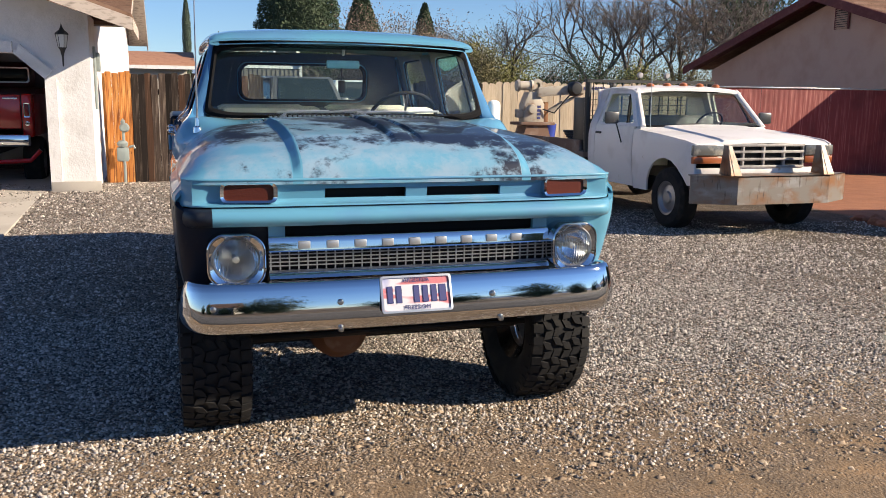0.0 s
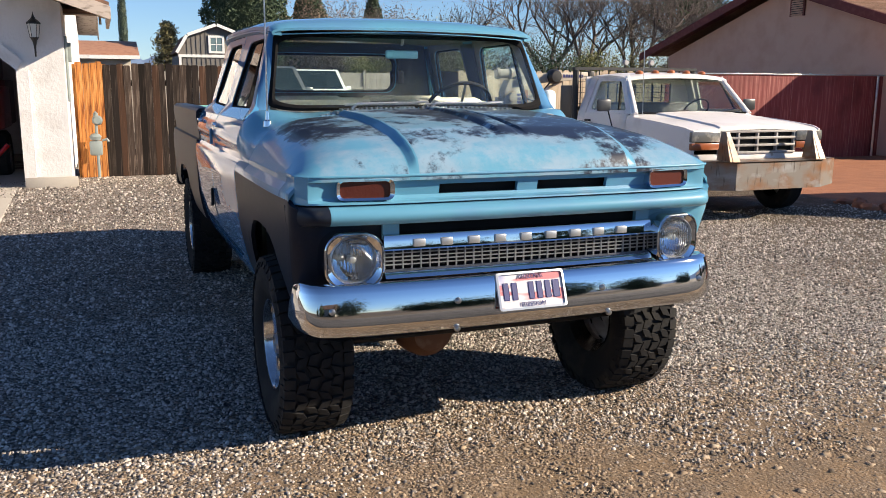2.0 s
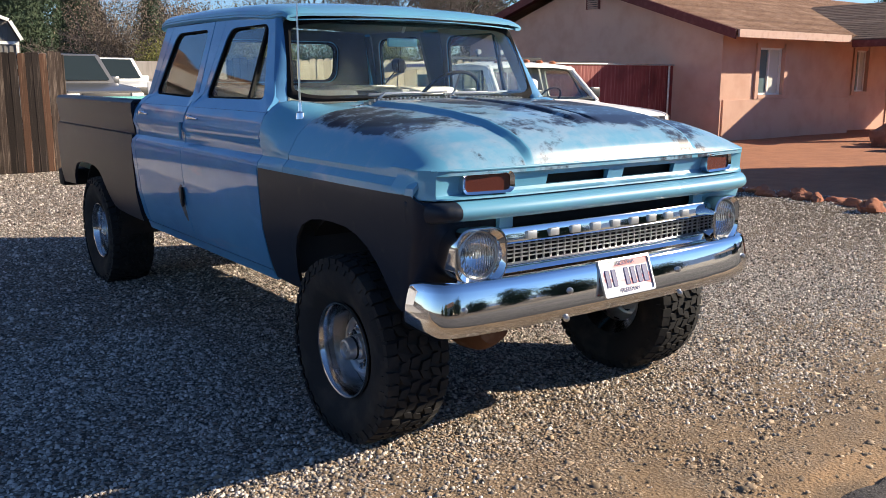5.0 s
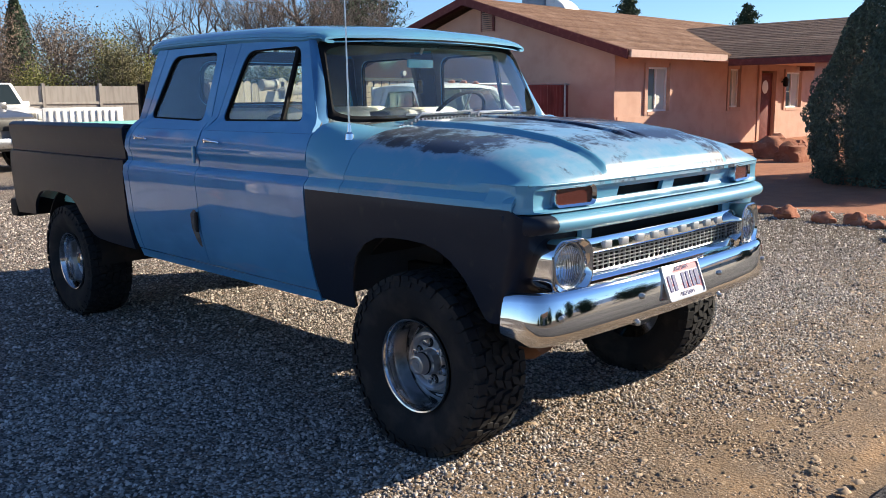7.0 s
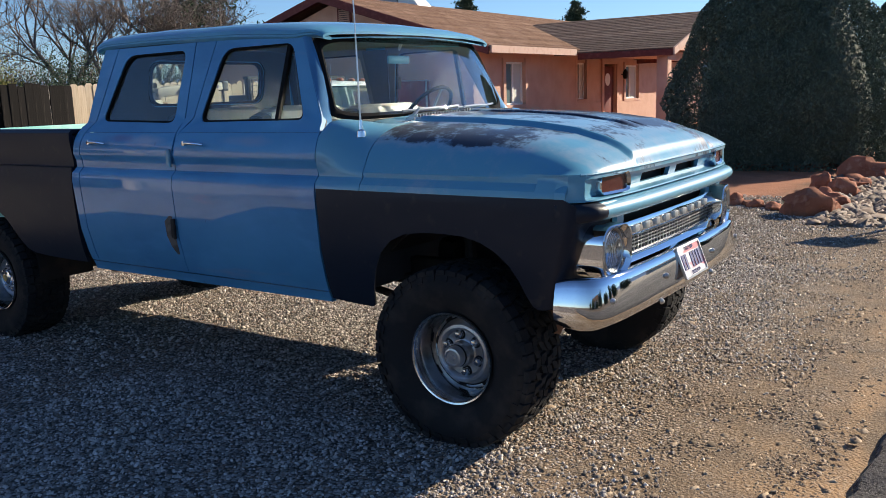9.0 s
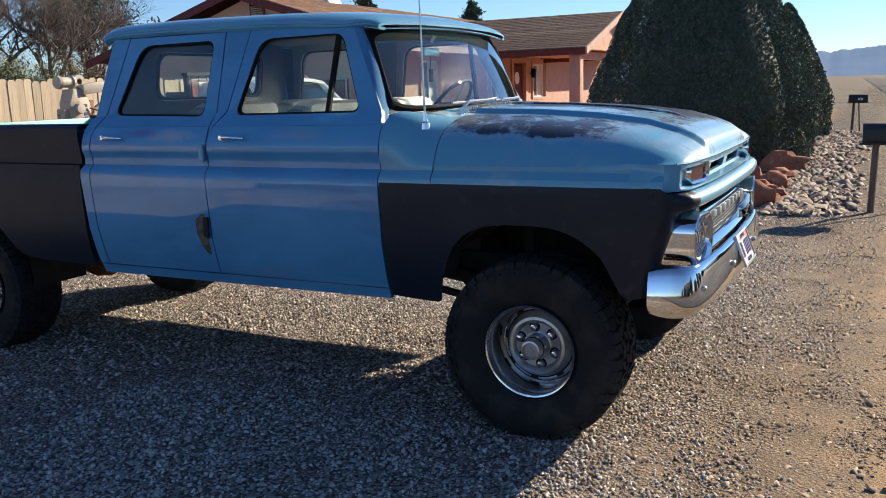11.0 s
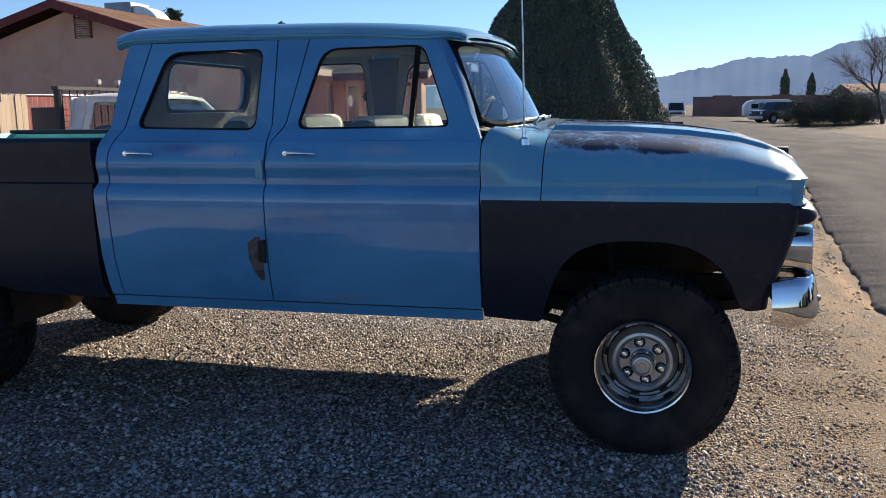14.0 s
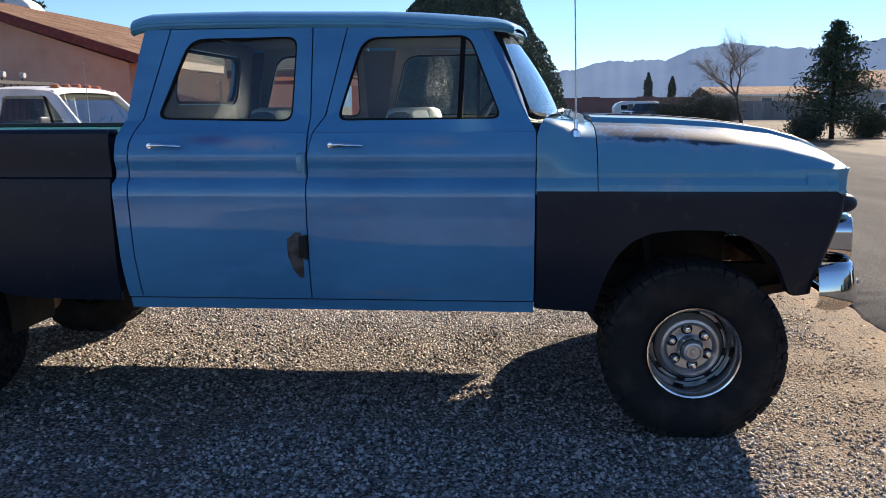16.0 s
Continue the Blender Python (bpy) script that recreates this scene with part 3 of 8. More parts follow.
part("duct", poly([(20.1, 18.45 + 0.85 * (1 - math.cos(a)) if a < 1.6 else 19.295, 4.0 + 0.62 * math.sin(a) if a < 1.6 else 4.0) for a in list(np.linspace(0, math.pi / 2, 9)) + [2.0]], (1, 0, 0), 0.75, 0.02), WHITE_TRIM, cooler, "white curved duct")
# porch walls between house and fence


# ---- blue crew cab pickup ----
XC = 0.955          # its middle line
BLUE = (0.104, 0.310, 0.445)
PAINT = material("faded_blue_paint", BLUE, 0.45, coat=0.9, spec=0.25, spots=[((0.10, 0.24, 0.42), 2.2, 0.52, 0.78, 6, (1, 1, 1.6)), ((0.30, 0.36, 0.46), 1.7, 0.66, 0.80, 7, (1, 1, 2.5))], bump=[(3.0, 0.03, 0.01)])
PAINT_DOOR = material("door_blue_paint", (0.066, 0.255, 0.465), 0.45, coat=1.0, spec=0.2, spots=[((0.042, 0.185, 0.37), 1.6, 0.42, 0.72, 7, (1, 1, 1.6)), ((0.075, 0.27, 0.50), 4.5, 0.52, 0.75, 7, (1, 0.7, 2.0)), ((0.17, 0.23, 0.36), 2.6, 0.64, 0.78, 8, (1, 0.6, 2.6)), ((0.03, 0.11, 0.23), 24, 0.73, 0.80, 4, (1, 1, 0.5))], bump=[(1.6, 0.10, 0.012), (7, 0.02, 0.006)])


def fade_patch(m, y0, z0, ry, rz, colour, most):
    """Rubbed, chalky paint within a ragged oval on the flank, over what the base colour already has."""
    n, l = m.node_tree.nodes, m.node_tree.links
    b = n["Principled BSDF"]
    old = b.inputs["Base Color"].links[0].from_socket
    tc, mp, ln, nz, ad, mr, mx = (n.new(k) for k in ("ShaderNodeTexCoord", "ShaderNodeMapping", "ShaderNodeVectorMath", "ShaderNodeTexNoise", "ShaderNodeMath", "ShaderNodeMapRange", "ShaderNodeMix"))
    mp.inputs["Location"].default_value = (0, -y0 / ry, -z0 / rz)
    mp.inputs["Scale"].default_value = (0, 1 / ry, 1 / rz)
    ln.operation, ad.operation, mx.data_type = "LENGTH", "ADD", "RGBA"
    nz.inputs["Scale"].default_value, nz.inputs["Detail"].default_value = 6, 8
    l.new(tc.outputs["Object"], mp.inputs["Vector"])
    l.new(mp.outputs["Vector"], ln.inputs[0])
    l.new(tc.outputs["Object"], nz.inputs["Vector"])
    l.new(ln.outputs["Value"], ad.inputs[0])
    l.new(nz.outputs["Fac"], ad.inputs[1])
    mr.inputs["From Min"].default_value, mr.inputs["From Max"].default_value = 0.75, 1.45
    mr.inputs["To Min"].default_value, mr.inputs["To Max"].default_value = most, 0.0
    l.new(ad.outputs[0], mr.inputs["Value"])
    l.new(mr.outputs["Result"], mx.inputs["Factor"])
    l.new(old, mx.inputs["A"])
    mx.inputs["B"].default_value = (*colour, 1)
    l.new(mx.outputs["Result"], b.inputs["Base Color"])


fade_patch(PAINT_DOOR, 5.98, 1.300, 0.20, 0.040, (0.30, 0.33, 0.42), 0.75)
fade_patch(PAINT_DOOR, 6.20, 1.315, 0.16, 0.030, (0.10, 0.10, 0.24), 0.7)
fade_patch(PAINT_DOOR, 5.20, 1.305, 0.20, 0.035, (0.24, 0.28, 0.38), 0.5)
PRIMER = material("satin_black_paint", (0.011, 0.016, 0.028), 0.38, spots=[((0.018, 0.022, 0.032), 3, 0.48, 0.75, 7, (1, 1, 2)), ((0.030, 0.032, 0.036), 14, 0.62, 0.74, 6, U)], spec=0.22, bump=[(120, 0.05, 0.002), (2.0, 0.05, 0.01)])
PILLAR = material("dulled_blue_paint", (0.07, 0.21, 0.40), 0.75, spots=[((0.05, 0.14, 0.28), 5, 0.45, 0.75, 5, U)], spec=0.1)
TEAL = material("teal_bed_paint", (0.20, 0.52, 0.46), 0.5, spots=[((0.34, 0.60, 0.55), 3, 0.5, 0.75, 6, (3, 0.6, 1)), ((0.25, 0.20, 0.16), 9, 0.66, 0.76, 6, U)])
FRAME = material("chassis_black", (0.016, 0.014, 0.013), 0.7, spots=[((0.045, 0.030, 0.022), 7, 0.5, 0.75, 6, U)], spec=0.3)
RUST = material("rusty_steel", (0.16, 0.075, 0.04), 0.85, spots=[((0.30, 0.20, 0.13), 9, 0.5, 0.75, 6, U)], spec=0.3)
BACKLINING = material("grey_back_lining", (0.034, 0.036, 0.038), 0.8, spots=[((0.026, 0.027, 0.029), 4, 0.45, 0.75, 5, U)], spec=0.3)
TRIMGREY = material("cab_lining", (0.095, 0.098, 0.104), 0.8, spots=[((0.075, 0.077, 0.082), 4, 0.45, 0.75, 5, U)], spec=0.3)
SEATCLOTH = material("pale_seat_vinyl", (0.52, 0.49, 0.45), 0.6, spots=[((0.38, 0.36, 0.34), 6, 0.5, 0.75, 5, U)], bump=[(200, 0.2, 0.002)])
FRAMELINING = material("pale_frame_lining", (0.19, 0.18, 0.165), 0.7, spots=[((0.14, 0.135, 0.125), 5, 0.45, 0.7, 5, U)], spec=0.3)
DASH = material("dark_dash_vinyl", (0.022, 0.026, 0.028), 0.7)
SEATDARK = material("grey_seat_cloth", (0.12, 0.12, 0.125), 0.9, bump=[(220, 0.3, 0.002)])
AMBER = material("dark_amber_lens", (0.085, 0.022, 0.016), 0.2, spec=0.5, bump=[(90, 0.3, 0.004)])


def hood_material():
    """Blue paint worn through to dark primer in clouded patches on the top panels."""
    m = material("worn_hood_paint", BLUE, 0.42, coat=0.45, spec=0.25, bump=[(3.0, 0.03, 0.01)])
    nt = m.node_tree
    n, l = nt.nodes, nt.links
    b = n["Principled BSDF"]
    tc = n.new("ShaderNodeTexCoord")
    sep = n.new("ShaderNodeSeparateXYZ")
    l.new(tc.outputs["Object"], sep.inputs[0])

    def maths(op, a, c):
        k = n.new("ShaderNodeMath")
        k.operation = op
        for s, v in ((0, a), (1, c)):
            if isinstance(v, (int, float)):
                k.inputs[s].default_value = v
            else:
                l.new(v, k.inputs[s])
        return k.outputs[0]

    def ramp(v, a, c, lo=0.0, hi=1.0):
        r = n.new("ShaderNodeMapRange")
        r.inputs["From Min"].default_value, r.inputs["From Max"].default_value = a, c
        r.inputs["To Min"].default_value, r.inputs["To Max"].default_value = lo, hi
        r.interpolation_type = "SMOOTHSTEP"
        l.new(v, r.inputs["Value"])
        return r.outputs["Result"]

    def nz(scale, detail, rough=0.6):
        k = n.new("ShaderNodeTexNoise")
        k.inputs["Scale"].default_value, k.inputs["Detail"].default_value, k.inputs["Roughness"].default_value = scale, detail, rough
        l.new(tc.outputs["Object"], k.inputs["Vector"])
        return k.outputs["Fac"]

    cloud = maths("ADD", maths("MULTIPLY", nz(2.6, 6, 0.62), 1.15), maths("MULTIPLY", nz(9.5, 9, 0.7), 0.62))
    cloud = maths("SUBTRACT", maths("ADD", cloud, maths("MULTIPLY", nz(60, 5, 0.6), 0.16)), 0.465)
    # wear is heaviest towards the windscreen and on the passenger half, and stops where the panel rolls over
    reach = maths("ADD", ramp(sep.outputs["Y"], 3.28, 3.66, -0.14, 0.0), ramp(sep.outputs["Y"], 3.70, 4.30, 0.0, 0.085))
    reach = maths("ADD", reach, ramp(sep.outputs["X"], 0.98, 1.20, 0.0, 0.06))
    across = maths("ABSOLUTE", maths("SUBTRACT", sep.outputs["X"], 0.955), 0.0)
    top = maths("ADD", ramp(across, 0.815, 0.880, 0.0, -0.40), maths("MULTIPLY", ramp(across, 0.66, 0.80, 0.0, 0.03), ramp(sep.outputs["Y"], 3.55, 3.85)))
    riser = maths("MULTIPLY", ramp(across, 0.460, 0.470), ramp(across, 0.507, 0.498))
    total = maths("SUBTRACT", maths("ADD", maths("ADD", cloud, reach), top), maths("MULTIPLY", riser, 0.6))
    worn = ramp(total, 0.435, 0.585)
    haze = maths("MULTIPLY", ramp(total, 0.18, 0.44), ramp(nz(7.0, 9, 0.72), 0.34, 0.60, 0.35, 0.92))
    film = n.new("ShaderNodeMix")
    film.data_type = "RGBA"
    l.new(haze, film.inputs["Factor"])
    film.inputs["A"].default_value, film.inputs["B"].default_value = (*BLUE, 1), (0.25, 0.36, 0.46, 1)
    mx = n.new("ShaderNodeMix")
    mx.data_type = "RGBA"
    l.new(maths("MULTIPLY", worn, ramp(nz(17, 8, 0.7), 0.28, 0.46, 0.55, 1.0)), mx.inputs["Factor"])
    l.new(film.outputs["Result"], mx.inputs["A"])
    mx.inputs["B"].default_value = (0.015, 0.021, 0.040, 1)
    l.new(mx.outputs["Result"], b.inputs["Base Color"])
    l.new(ramp(worn, 0, 1, 0.30, 0.46), b.inputs["Roughness"])
    return m


HOODPAINT = hood_material()

OZ = [0.55, 0.60, 0.65, 0.80, 0.95, 1.08, 1.12, 1.15, 1.19, 1.23, 1.28, 1.34, 1.375, 1.40, 1.82, 1.90]
OV = [0.075, 0.055, 0.038, 0.006, -0.006, -0.014, -0.006, 0.022, 0.020, 0.004, 0.012, 0.040, 0.072, 0.105, 0.235, 0.26]


def half(y, z):
    nose = 0.022 * max(0.0, (3.95 - y) / 0.55) ** 2
    return 0.955 - lerp(z, OZ, OV) - nose


def side(s, y, z, off=0.0):
    return Vector((XC + s * (half(y, z) + off), y, z))


def flank(s, zs, a, b, cols=10, off=0.0, depth=0.03):
    """A body-side panel between the lines y = a(z) and y = b(z)."""
    rows = [[side(s, a(z) + (b(z) - a(z)) * k / cols, z, off) for k in range(cols + 1)] for z in zs]
    return thick(grid(rows), (-s, 0, 0), depth)


def flank_columns(s, ys, lo, hi, rows=8, off=0.0, depth=0.03, width=half):
    pts = []
    for y in ys:
        a, b = lo(y), hi(y)
        pts.append([Vector((XC + s * (width(y, a + (b - a) * k / rows) + off), y, a + (b - a) * k / rows)) for k in range(rows + 1)])
    return thick(grid(pts), (-s, 0, 0), depth)


def frame_ring(s, outer, inner, depth=0.03, off=0.0):
    """A flat frame between two outlines (y, z) of equal count, laid on the body side."""
    rows = [[side(s, y, z, off) for y, z in ring] for ring in (outer, inner)]
    return thick(grid(rows, close_v=True), (-s, 0, 0), depth)


def sampled(pts, n):
    """n points evenly along a closed outline, from its first point."""
    P = [Vector(p) for p in pts]
    seg = [(P[(i + 1) % len(P)] - P[i]).length for i in range(len(P))]
    total, out, i, acc = sum(seg), [], 0, 0.0
    for k in range(n):
        d = total * k / n
        while acc + seg[i] < d:
            acc += seg[i]
            i += 1
        out.append(tuple(P[i].lerp(P[(i + 1) % len(P)], (d - acc) / max(seg[i], 1e-9))))
    return out


def around(outer, inner, n=64):
    """Pairs an outline with the points of another that lie the same way from the middle."""
    c = sum((Vector(p) for p in inner), Vector((0, 0))) / len(inner)

    def cast(pts, a):
        d, best = Vector((math.cos(a), math.sin(a))), None
        for i in range(len(pts)):
            p, q = Vector(pts[i]) - c, Vector(pts[(i + 1) % len(pts)]) - c
            e = q - p
            den = d.x * e.y - d.y * e.x
            if abs(den) < 1e-12:
                continue
            t, u = (p.x * e.y - p.y * e.x) / den, (p.x * d.y - p.y * d.x) / den
            if t > 0 and -1e-6 <= u <= 1 + 1e-6 and (best is None or t > best):
                best = t
        return tuple(c + d * (best or 0.01))
    angles = sorted({math.atan2(p[1] - c.y, p[0] - c.x) for pts in (outer, inner) for p in pts})
    return [cast(outer, a) for a in angles], [cast(inner, a) for a in angles]


truck = thing("pickup_truck", (XC, 5.9, 0), "faded blue lifted crew cab pickup with worn hood", "truck")
BELT = 1.345
low_zs = [0.60, 0.625, 0.65, 0.72, 0.80, 0.90, 1.0, 1.08, 1.10, 1.12, 1.135, 1.15, 1.17, 1.19, 1.21, 1.23, 1.26, 1.30, 1.32, BELT]

# front nose lines
YF = lambda u: 3.388 + 0.050 * abs(u / 0.93) ** 3.5 + 0.055 * max(0.0, (abs(u) - 0.865) / 0.06) ** 2
HV = [0, 0.012, 0.03, 0.07, 0.13, 0.25, 0.45, 0.7, 1.0]
HH = [1.185, 1.207, 1.226, 1.258, 1.288, 1.327, 1.358, 1.378, 1.388]
DU = [0, 0.3, 0.5, 0.68, 0.76, 0.82, 0.87, 0.905, 0.925]
DD = [0, 0.006, 0.018, 0.045, 0.075, 0.12, 0.18, 0.25, 0.32]


def hood_z(u, v):
    h, a = lerp(v, HV, HH), abs(u)
    rise = (h - 1.185)
    z = 1.185 + rise * (1 - lerp(a, DU, DD) / 0.32)
    if v > 0.005:
        k = min(1, v / 0.025)
        z += 0.022 * k * min(max((0.500 - a) / 0.030, 0), 1)
        spear = min(max((v - 0.16) / 0.10, 0), 1)
        z += 0.016 * spear * min(max((0.05 - a) / 0.018, 0), 1) - 0.010 * spear * min(max((0.085 - a) / 0.01, 0), 1)
    return z


def hood_sheet(v0, v1, y1, us, n):
    rows = []
    for i in range(n + 1):
        v = v0 + (v1 - v0) * (i / n) ** (1.8 if v0 == 0 else 1)
        row = []
        for u in us:
            y0 = YF(u)
            y = y0 + (y1(u) - y0) * v if v0 == 0 else y1(u)[0] + (y1(u)[1] - y1(u)[0]) * (i / n)
            row.append((XC + u, y, hood_z(u, v)))
        # skirts down to the lower fender line
        y = row[0][1]
        left = [(XC - half(y, z) + 0.0, y, z) for z in (1.100, 1.108, 1.12, 1.135, 1.15, 1.17)]
        right = [(XC + half(y, z) - 0.0, y, z) for z in (1.17, 1.15, 1.135, 1.12, 1.108, 1.100)]
        rows.append(left + row + right)
    return rows


us = sorted({round(k, 4) for k in np.linspace(-0.925, 0.925, 47)} | {s * k for k in (0.03, 0.035, 0.05, 0.068, 0.075, 0.085, 0.469, 0.471, 0.499, 0.501) for s in (1, -1)})
part("hood", thick(grid(hood_sheet(0, 1.0, lambda u: 4.480, us, 44)), (0, 0, -1), 0.02), HOODPAINT, truck, "hood with blue paint worn to dark primer", 28)
lip_u = np.linspace(-0.90, 0.90, 41)
part("hood_lip", tube([(XC + u, YF(u) + 0.001, 1.1835) for u in lip_u], 0.0055, 8), PAINT, truck)
cowl_rows = []
DOOR_LINE = [(0.70, 1.415), (0.79, 1.412), (0.85, 1.40), (0.883, 1.375), (0.915, 1.34), (0.943, 1.28), (0.951, 1.23), (0.936, 1.19)]
for i in range(9):
    t = i / 8
    row = []
    for u in us:
        a = abs(u)
        back = 4.742 - 0.14 * (1 - min(1, a / 0.80) ** 2)
        hood_p = Vector((a, hood_z(u, 1.0) - 0.019 * (a < 0.497) + 0.014 * t))
        k = max(0.0, (a - 0.62) / (0.925 - 0.62))
        if k > 0:
            f = k * (len(DOOR_LINE) - 1)
            n0 = min(int(f), len(DOOR_LINE) - 2)
            door_p = Vector(DOOR_LINE[n0]).lerp(Vector(DOOR_LINE[n0 + 1]), f - n0)
        else:
            door_p = hood_p + Vector((0, 0.012))
        w = t * t * (3 - 2 * t) * min(1, k * 4)
        p = hood_p.lerp(door_p, w)
        row.append((XC + math.copysign(p.x, u), 4.4845 + (back - 4.4845) * t, p.y))
    y = 4.4845 + (4.742 - 4.4845) * t
    left = [(XC - half(y, z), y, z) for z in (1.100, 1.108, 1.12, 1.135, 1.15, 1.17)]
    right = [(XC + half(y, z), y, z) for z in (1.17, 1.15, 1.135, 1.12, 1.108, 1.100)]
    cowl_rows.append(left + row + right)
cowl = part("cowl", thick(grid(cowl_rows), (0, 0, -1), 0.02), PAINT, truck, "blue cowl below the windscreen")
for k in range(46):
    u = -0.56 + k * 1.12 / 45
    part("vent_slat", box(XC + u - 0.006, XC + u + 0.006, 4.515, 4.565, hood_z(u, 1) - 0.008, hood_z(u, 1) + 0.006), STEEL, cowl, smooth=0)

# nose face with two slots
nose_u = sorted(set([round(v, 3) for v in np.linspace(-0.925, 0.925, 48)] + [-0.375, -0.04, 0.05, 0.375]))
nose_z = [(1.179, 0.008), (1.168, 0.016), (1.145, 0.024), (1.106, 0.034), (1.094, 0.028), (1.086, -0.006), (1.080, -0.008), (1.078, 0.03)]
bm = bmesh.new()
flush = lambda u: min(1.0, max(0.0, 1 - (abs(u) - 0.80) / 0.10))
vv = [[bm.verts.new((XC + u, YF(u) + d * flush(u), z)) for z, d in nose_z] for u in nose_u]
for s in (-1, 1):                               # its ends wrap round on to the fender sides
    for yy, off in ((3.545, 0.0015), (3.60, 0.0015)):
        col = [bm.verts.new((XC + s * (half(yy, z) + off), yy, 1.179 - (1.179 - z) * 0.80)) for z, d in nose_z]
        vv = [col] + vv if s < 0 else vv + [col]
nose_u = [-0.96, -0.94] + nose_u + [0.94, 0.96]
for i in range(len(nose_u) - 1):
    mid = (nose_u[i] + nose_u[i + 1]) / 2
    for j in range(len(nose_z) - 1):
        slot = j == 2 and (-0.375 < mid < -0.04 or 0.05 < mid < 0.375)
        if not slot:
            bm.faces.new((vv[i][j], vv[i + 1][j], vv[i + 1][j + 1], vv[i][j + 1]))
nose = part("nose_panel", thick(bm, (0, 1, 0), 0.02), PAINT, truck)
for a, b in ((-0.40, -0.02), (0.03, 0.40)):
    # black sheet behind each open slot, in place of its inner shade
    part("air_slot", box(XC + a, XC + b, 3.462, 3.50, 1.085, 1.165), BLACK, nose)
for s in (-1, 1):
    c = 0.674 * s
    y = YF(c) + 0.018
    o, i = rounded(c - 0.11, c + 0.11, 1.094, 1.173, 0.026), rounded(c - 0.094, c + 0.094, 1.103, 1.164, 0.016)
    turn = 0.14 * s
    put = lambda pts, d: [(XC + u, y + d + turn * (u - c), z) for u, z in pts]
    bez = part("marker_bezel", grid([put(o, 0.03), put(o, -0.014), put([(u * 0.985 + c * 0.015, z) for u, z in o], -0.02), put(i, -0.012), put(i, 0.02)], close_v=True), CHROME, truck, "chrome marker lamp bezel")
    part("marker_lens", poly(put(i, -0.006), (0, 1, 0), 0.01), AMBER, bez, "dark amber lens")

# header bar above the grille
head_sec = [(0.04, 1.074), (-0.005, 1.073), (-0.030, 1.064), (-0.044, 1.050), (-0.048, 1.034), (-0.042, 1.018), (-0.022, 1.004), (0.015, 0.998), (0.05, 0.997)]


def head_bar(u0, u1, n):
    cols = [[(XC + u, YF(u) + d * (1 - 0.35 * max(0, (abs(u) - 0.84) / 0.085)), z) for d, z in head_sec] for u in np.linspace(u0, u1, n)]
    wrap = [[(XC + s * (half(yy, z) + 0.0012), yy, z) for d, z in head_sec] for s, yy in ((math.copysign(1, u0), 3.53), (math.copysign(1, u1), 3.53))]
    if abs(u0) > 0.9:
        cols = [wrap[0]] + cols
    if abs(u1) > 0.9:
        cols = cols + [wrap[1]]
    return thick(grid(cols), (0, 1, 0), 0.012)


part("header_panel", head_bar(-0.815, 0.925, 56), PAINT, truck)
for s in (-1, 1):
    part("header_infill", box(XC + s * 0.60, XC + s * 0.535, 3.43, 3.452, 0.935, 1.0), PAINT, truck)
part("header_end", head_bar(-0.925, -0.8155, 14), PRIMER, truck, "satin black header end")

# lower fenders with wheel arches
arch_y = [4.738, 4.62, 4.50, 4.485, 4.465, 4.43, 4.39, 4.33, 4.25, 4.15, 4.05, 3.95, 3.87, 3.80, 3.74, 3.69, 3.65, 3.61, 3.58, 3.54, 3.50]
arch_z = [0.565, 0.555, 0.55, 0.56, 0.64, 0.745, 0.82, 0.88, 0.915, 0.928, 0.93, 0.925, 0.905, 0.868, 0.815, 0.755, 0.70, 0.655, 0.64, 0.64, 0.645]
for s, mat, lab in ((-1, PRIMER, "satin black front fender"), (1, PAINT, "")):
    pts = []
    for y, zl in zip(arch_y, arch_z):
        pts.append([side(s, y, zl + (1.0945 - zl) * k / 9) for k in range(10)])
    hx = lambda z: half(3.5, z)
    for k in range(1, 7):                       # round the front corner
        a = radians(15 * k)
        pts.append([Vector((XC + s * (hx(z) - 0.07 * (1 - math.cos(a))), 3.5 - 0.05 * math.sin(a), z)) for z in [0.645 + (1.0945 - 0.645 - 0.05 * (k / 6)) * j / 9 for j in range(10)]])
    for u in (0.78, 0.70, 0.60):
        pts.append([Vector((XC + s * u, 3.452, z)) for z in [0.68 + (1.04 - 0.68) * j / 9 for j in range(10)]])
    for col in pts:                             # its front edge rakes back towards the bumper
        for p in col:
            p.y += 0.10 * min(1, max(0, (1.0 - p.z) / 0.32)) * min(1, max(0, (3.74 - p.y) / 0.27))
    f = part("front_fender", thick(grid(pts), (-s * 0.9, 0.43, 0), 0.022), mat, truck, lab)
    liner = [[(XC + s * r, 4.06 + 0.46 * math.cos(radians(a)), 0.50 + 0.46 * math.sin(radians(a))) for a in range(42, 160, 8)] for r in (0.86, 0.50)]
    part("wheel_well", thick(grid(liner), (0, 0, 1), 0.012), FRAME, f)
# black sheet stands in for the shade behind grille and header
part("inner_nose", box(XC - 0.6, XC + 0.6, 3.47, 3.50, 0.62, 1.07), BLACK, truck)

# grille
def sweep_u(sec, u0, u1, n=24, base=YF):
    return thick(grid([[(XC + u, base(u) + d, z) for d, z in sec] for u in np.linspace(u0, u1, n)]), (0, 1, 0), 0.008)


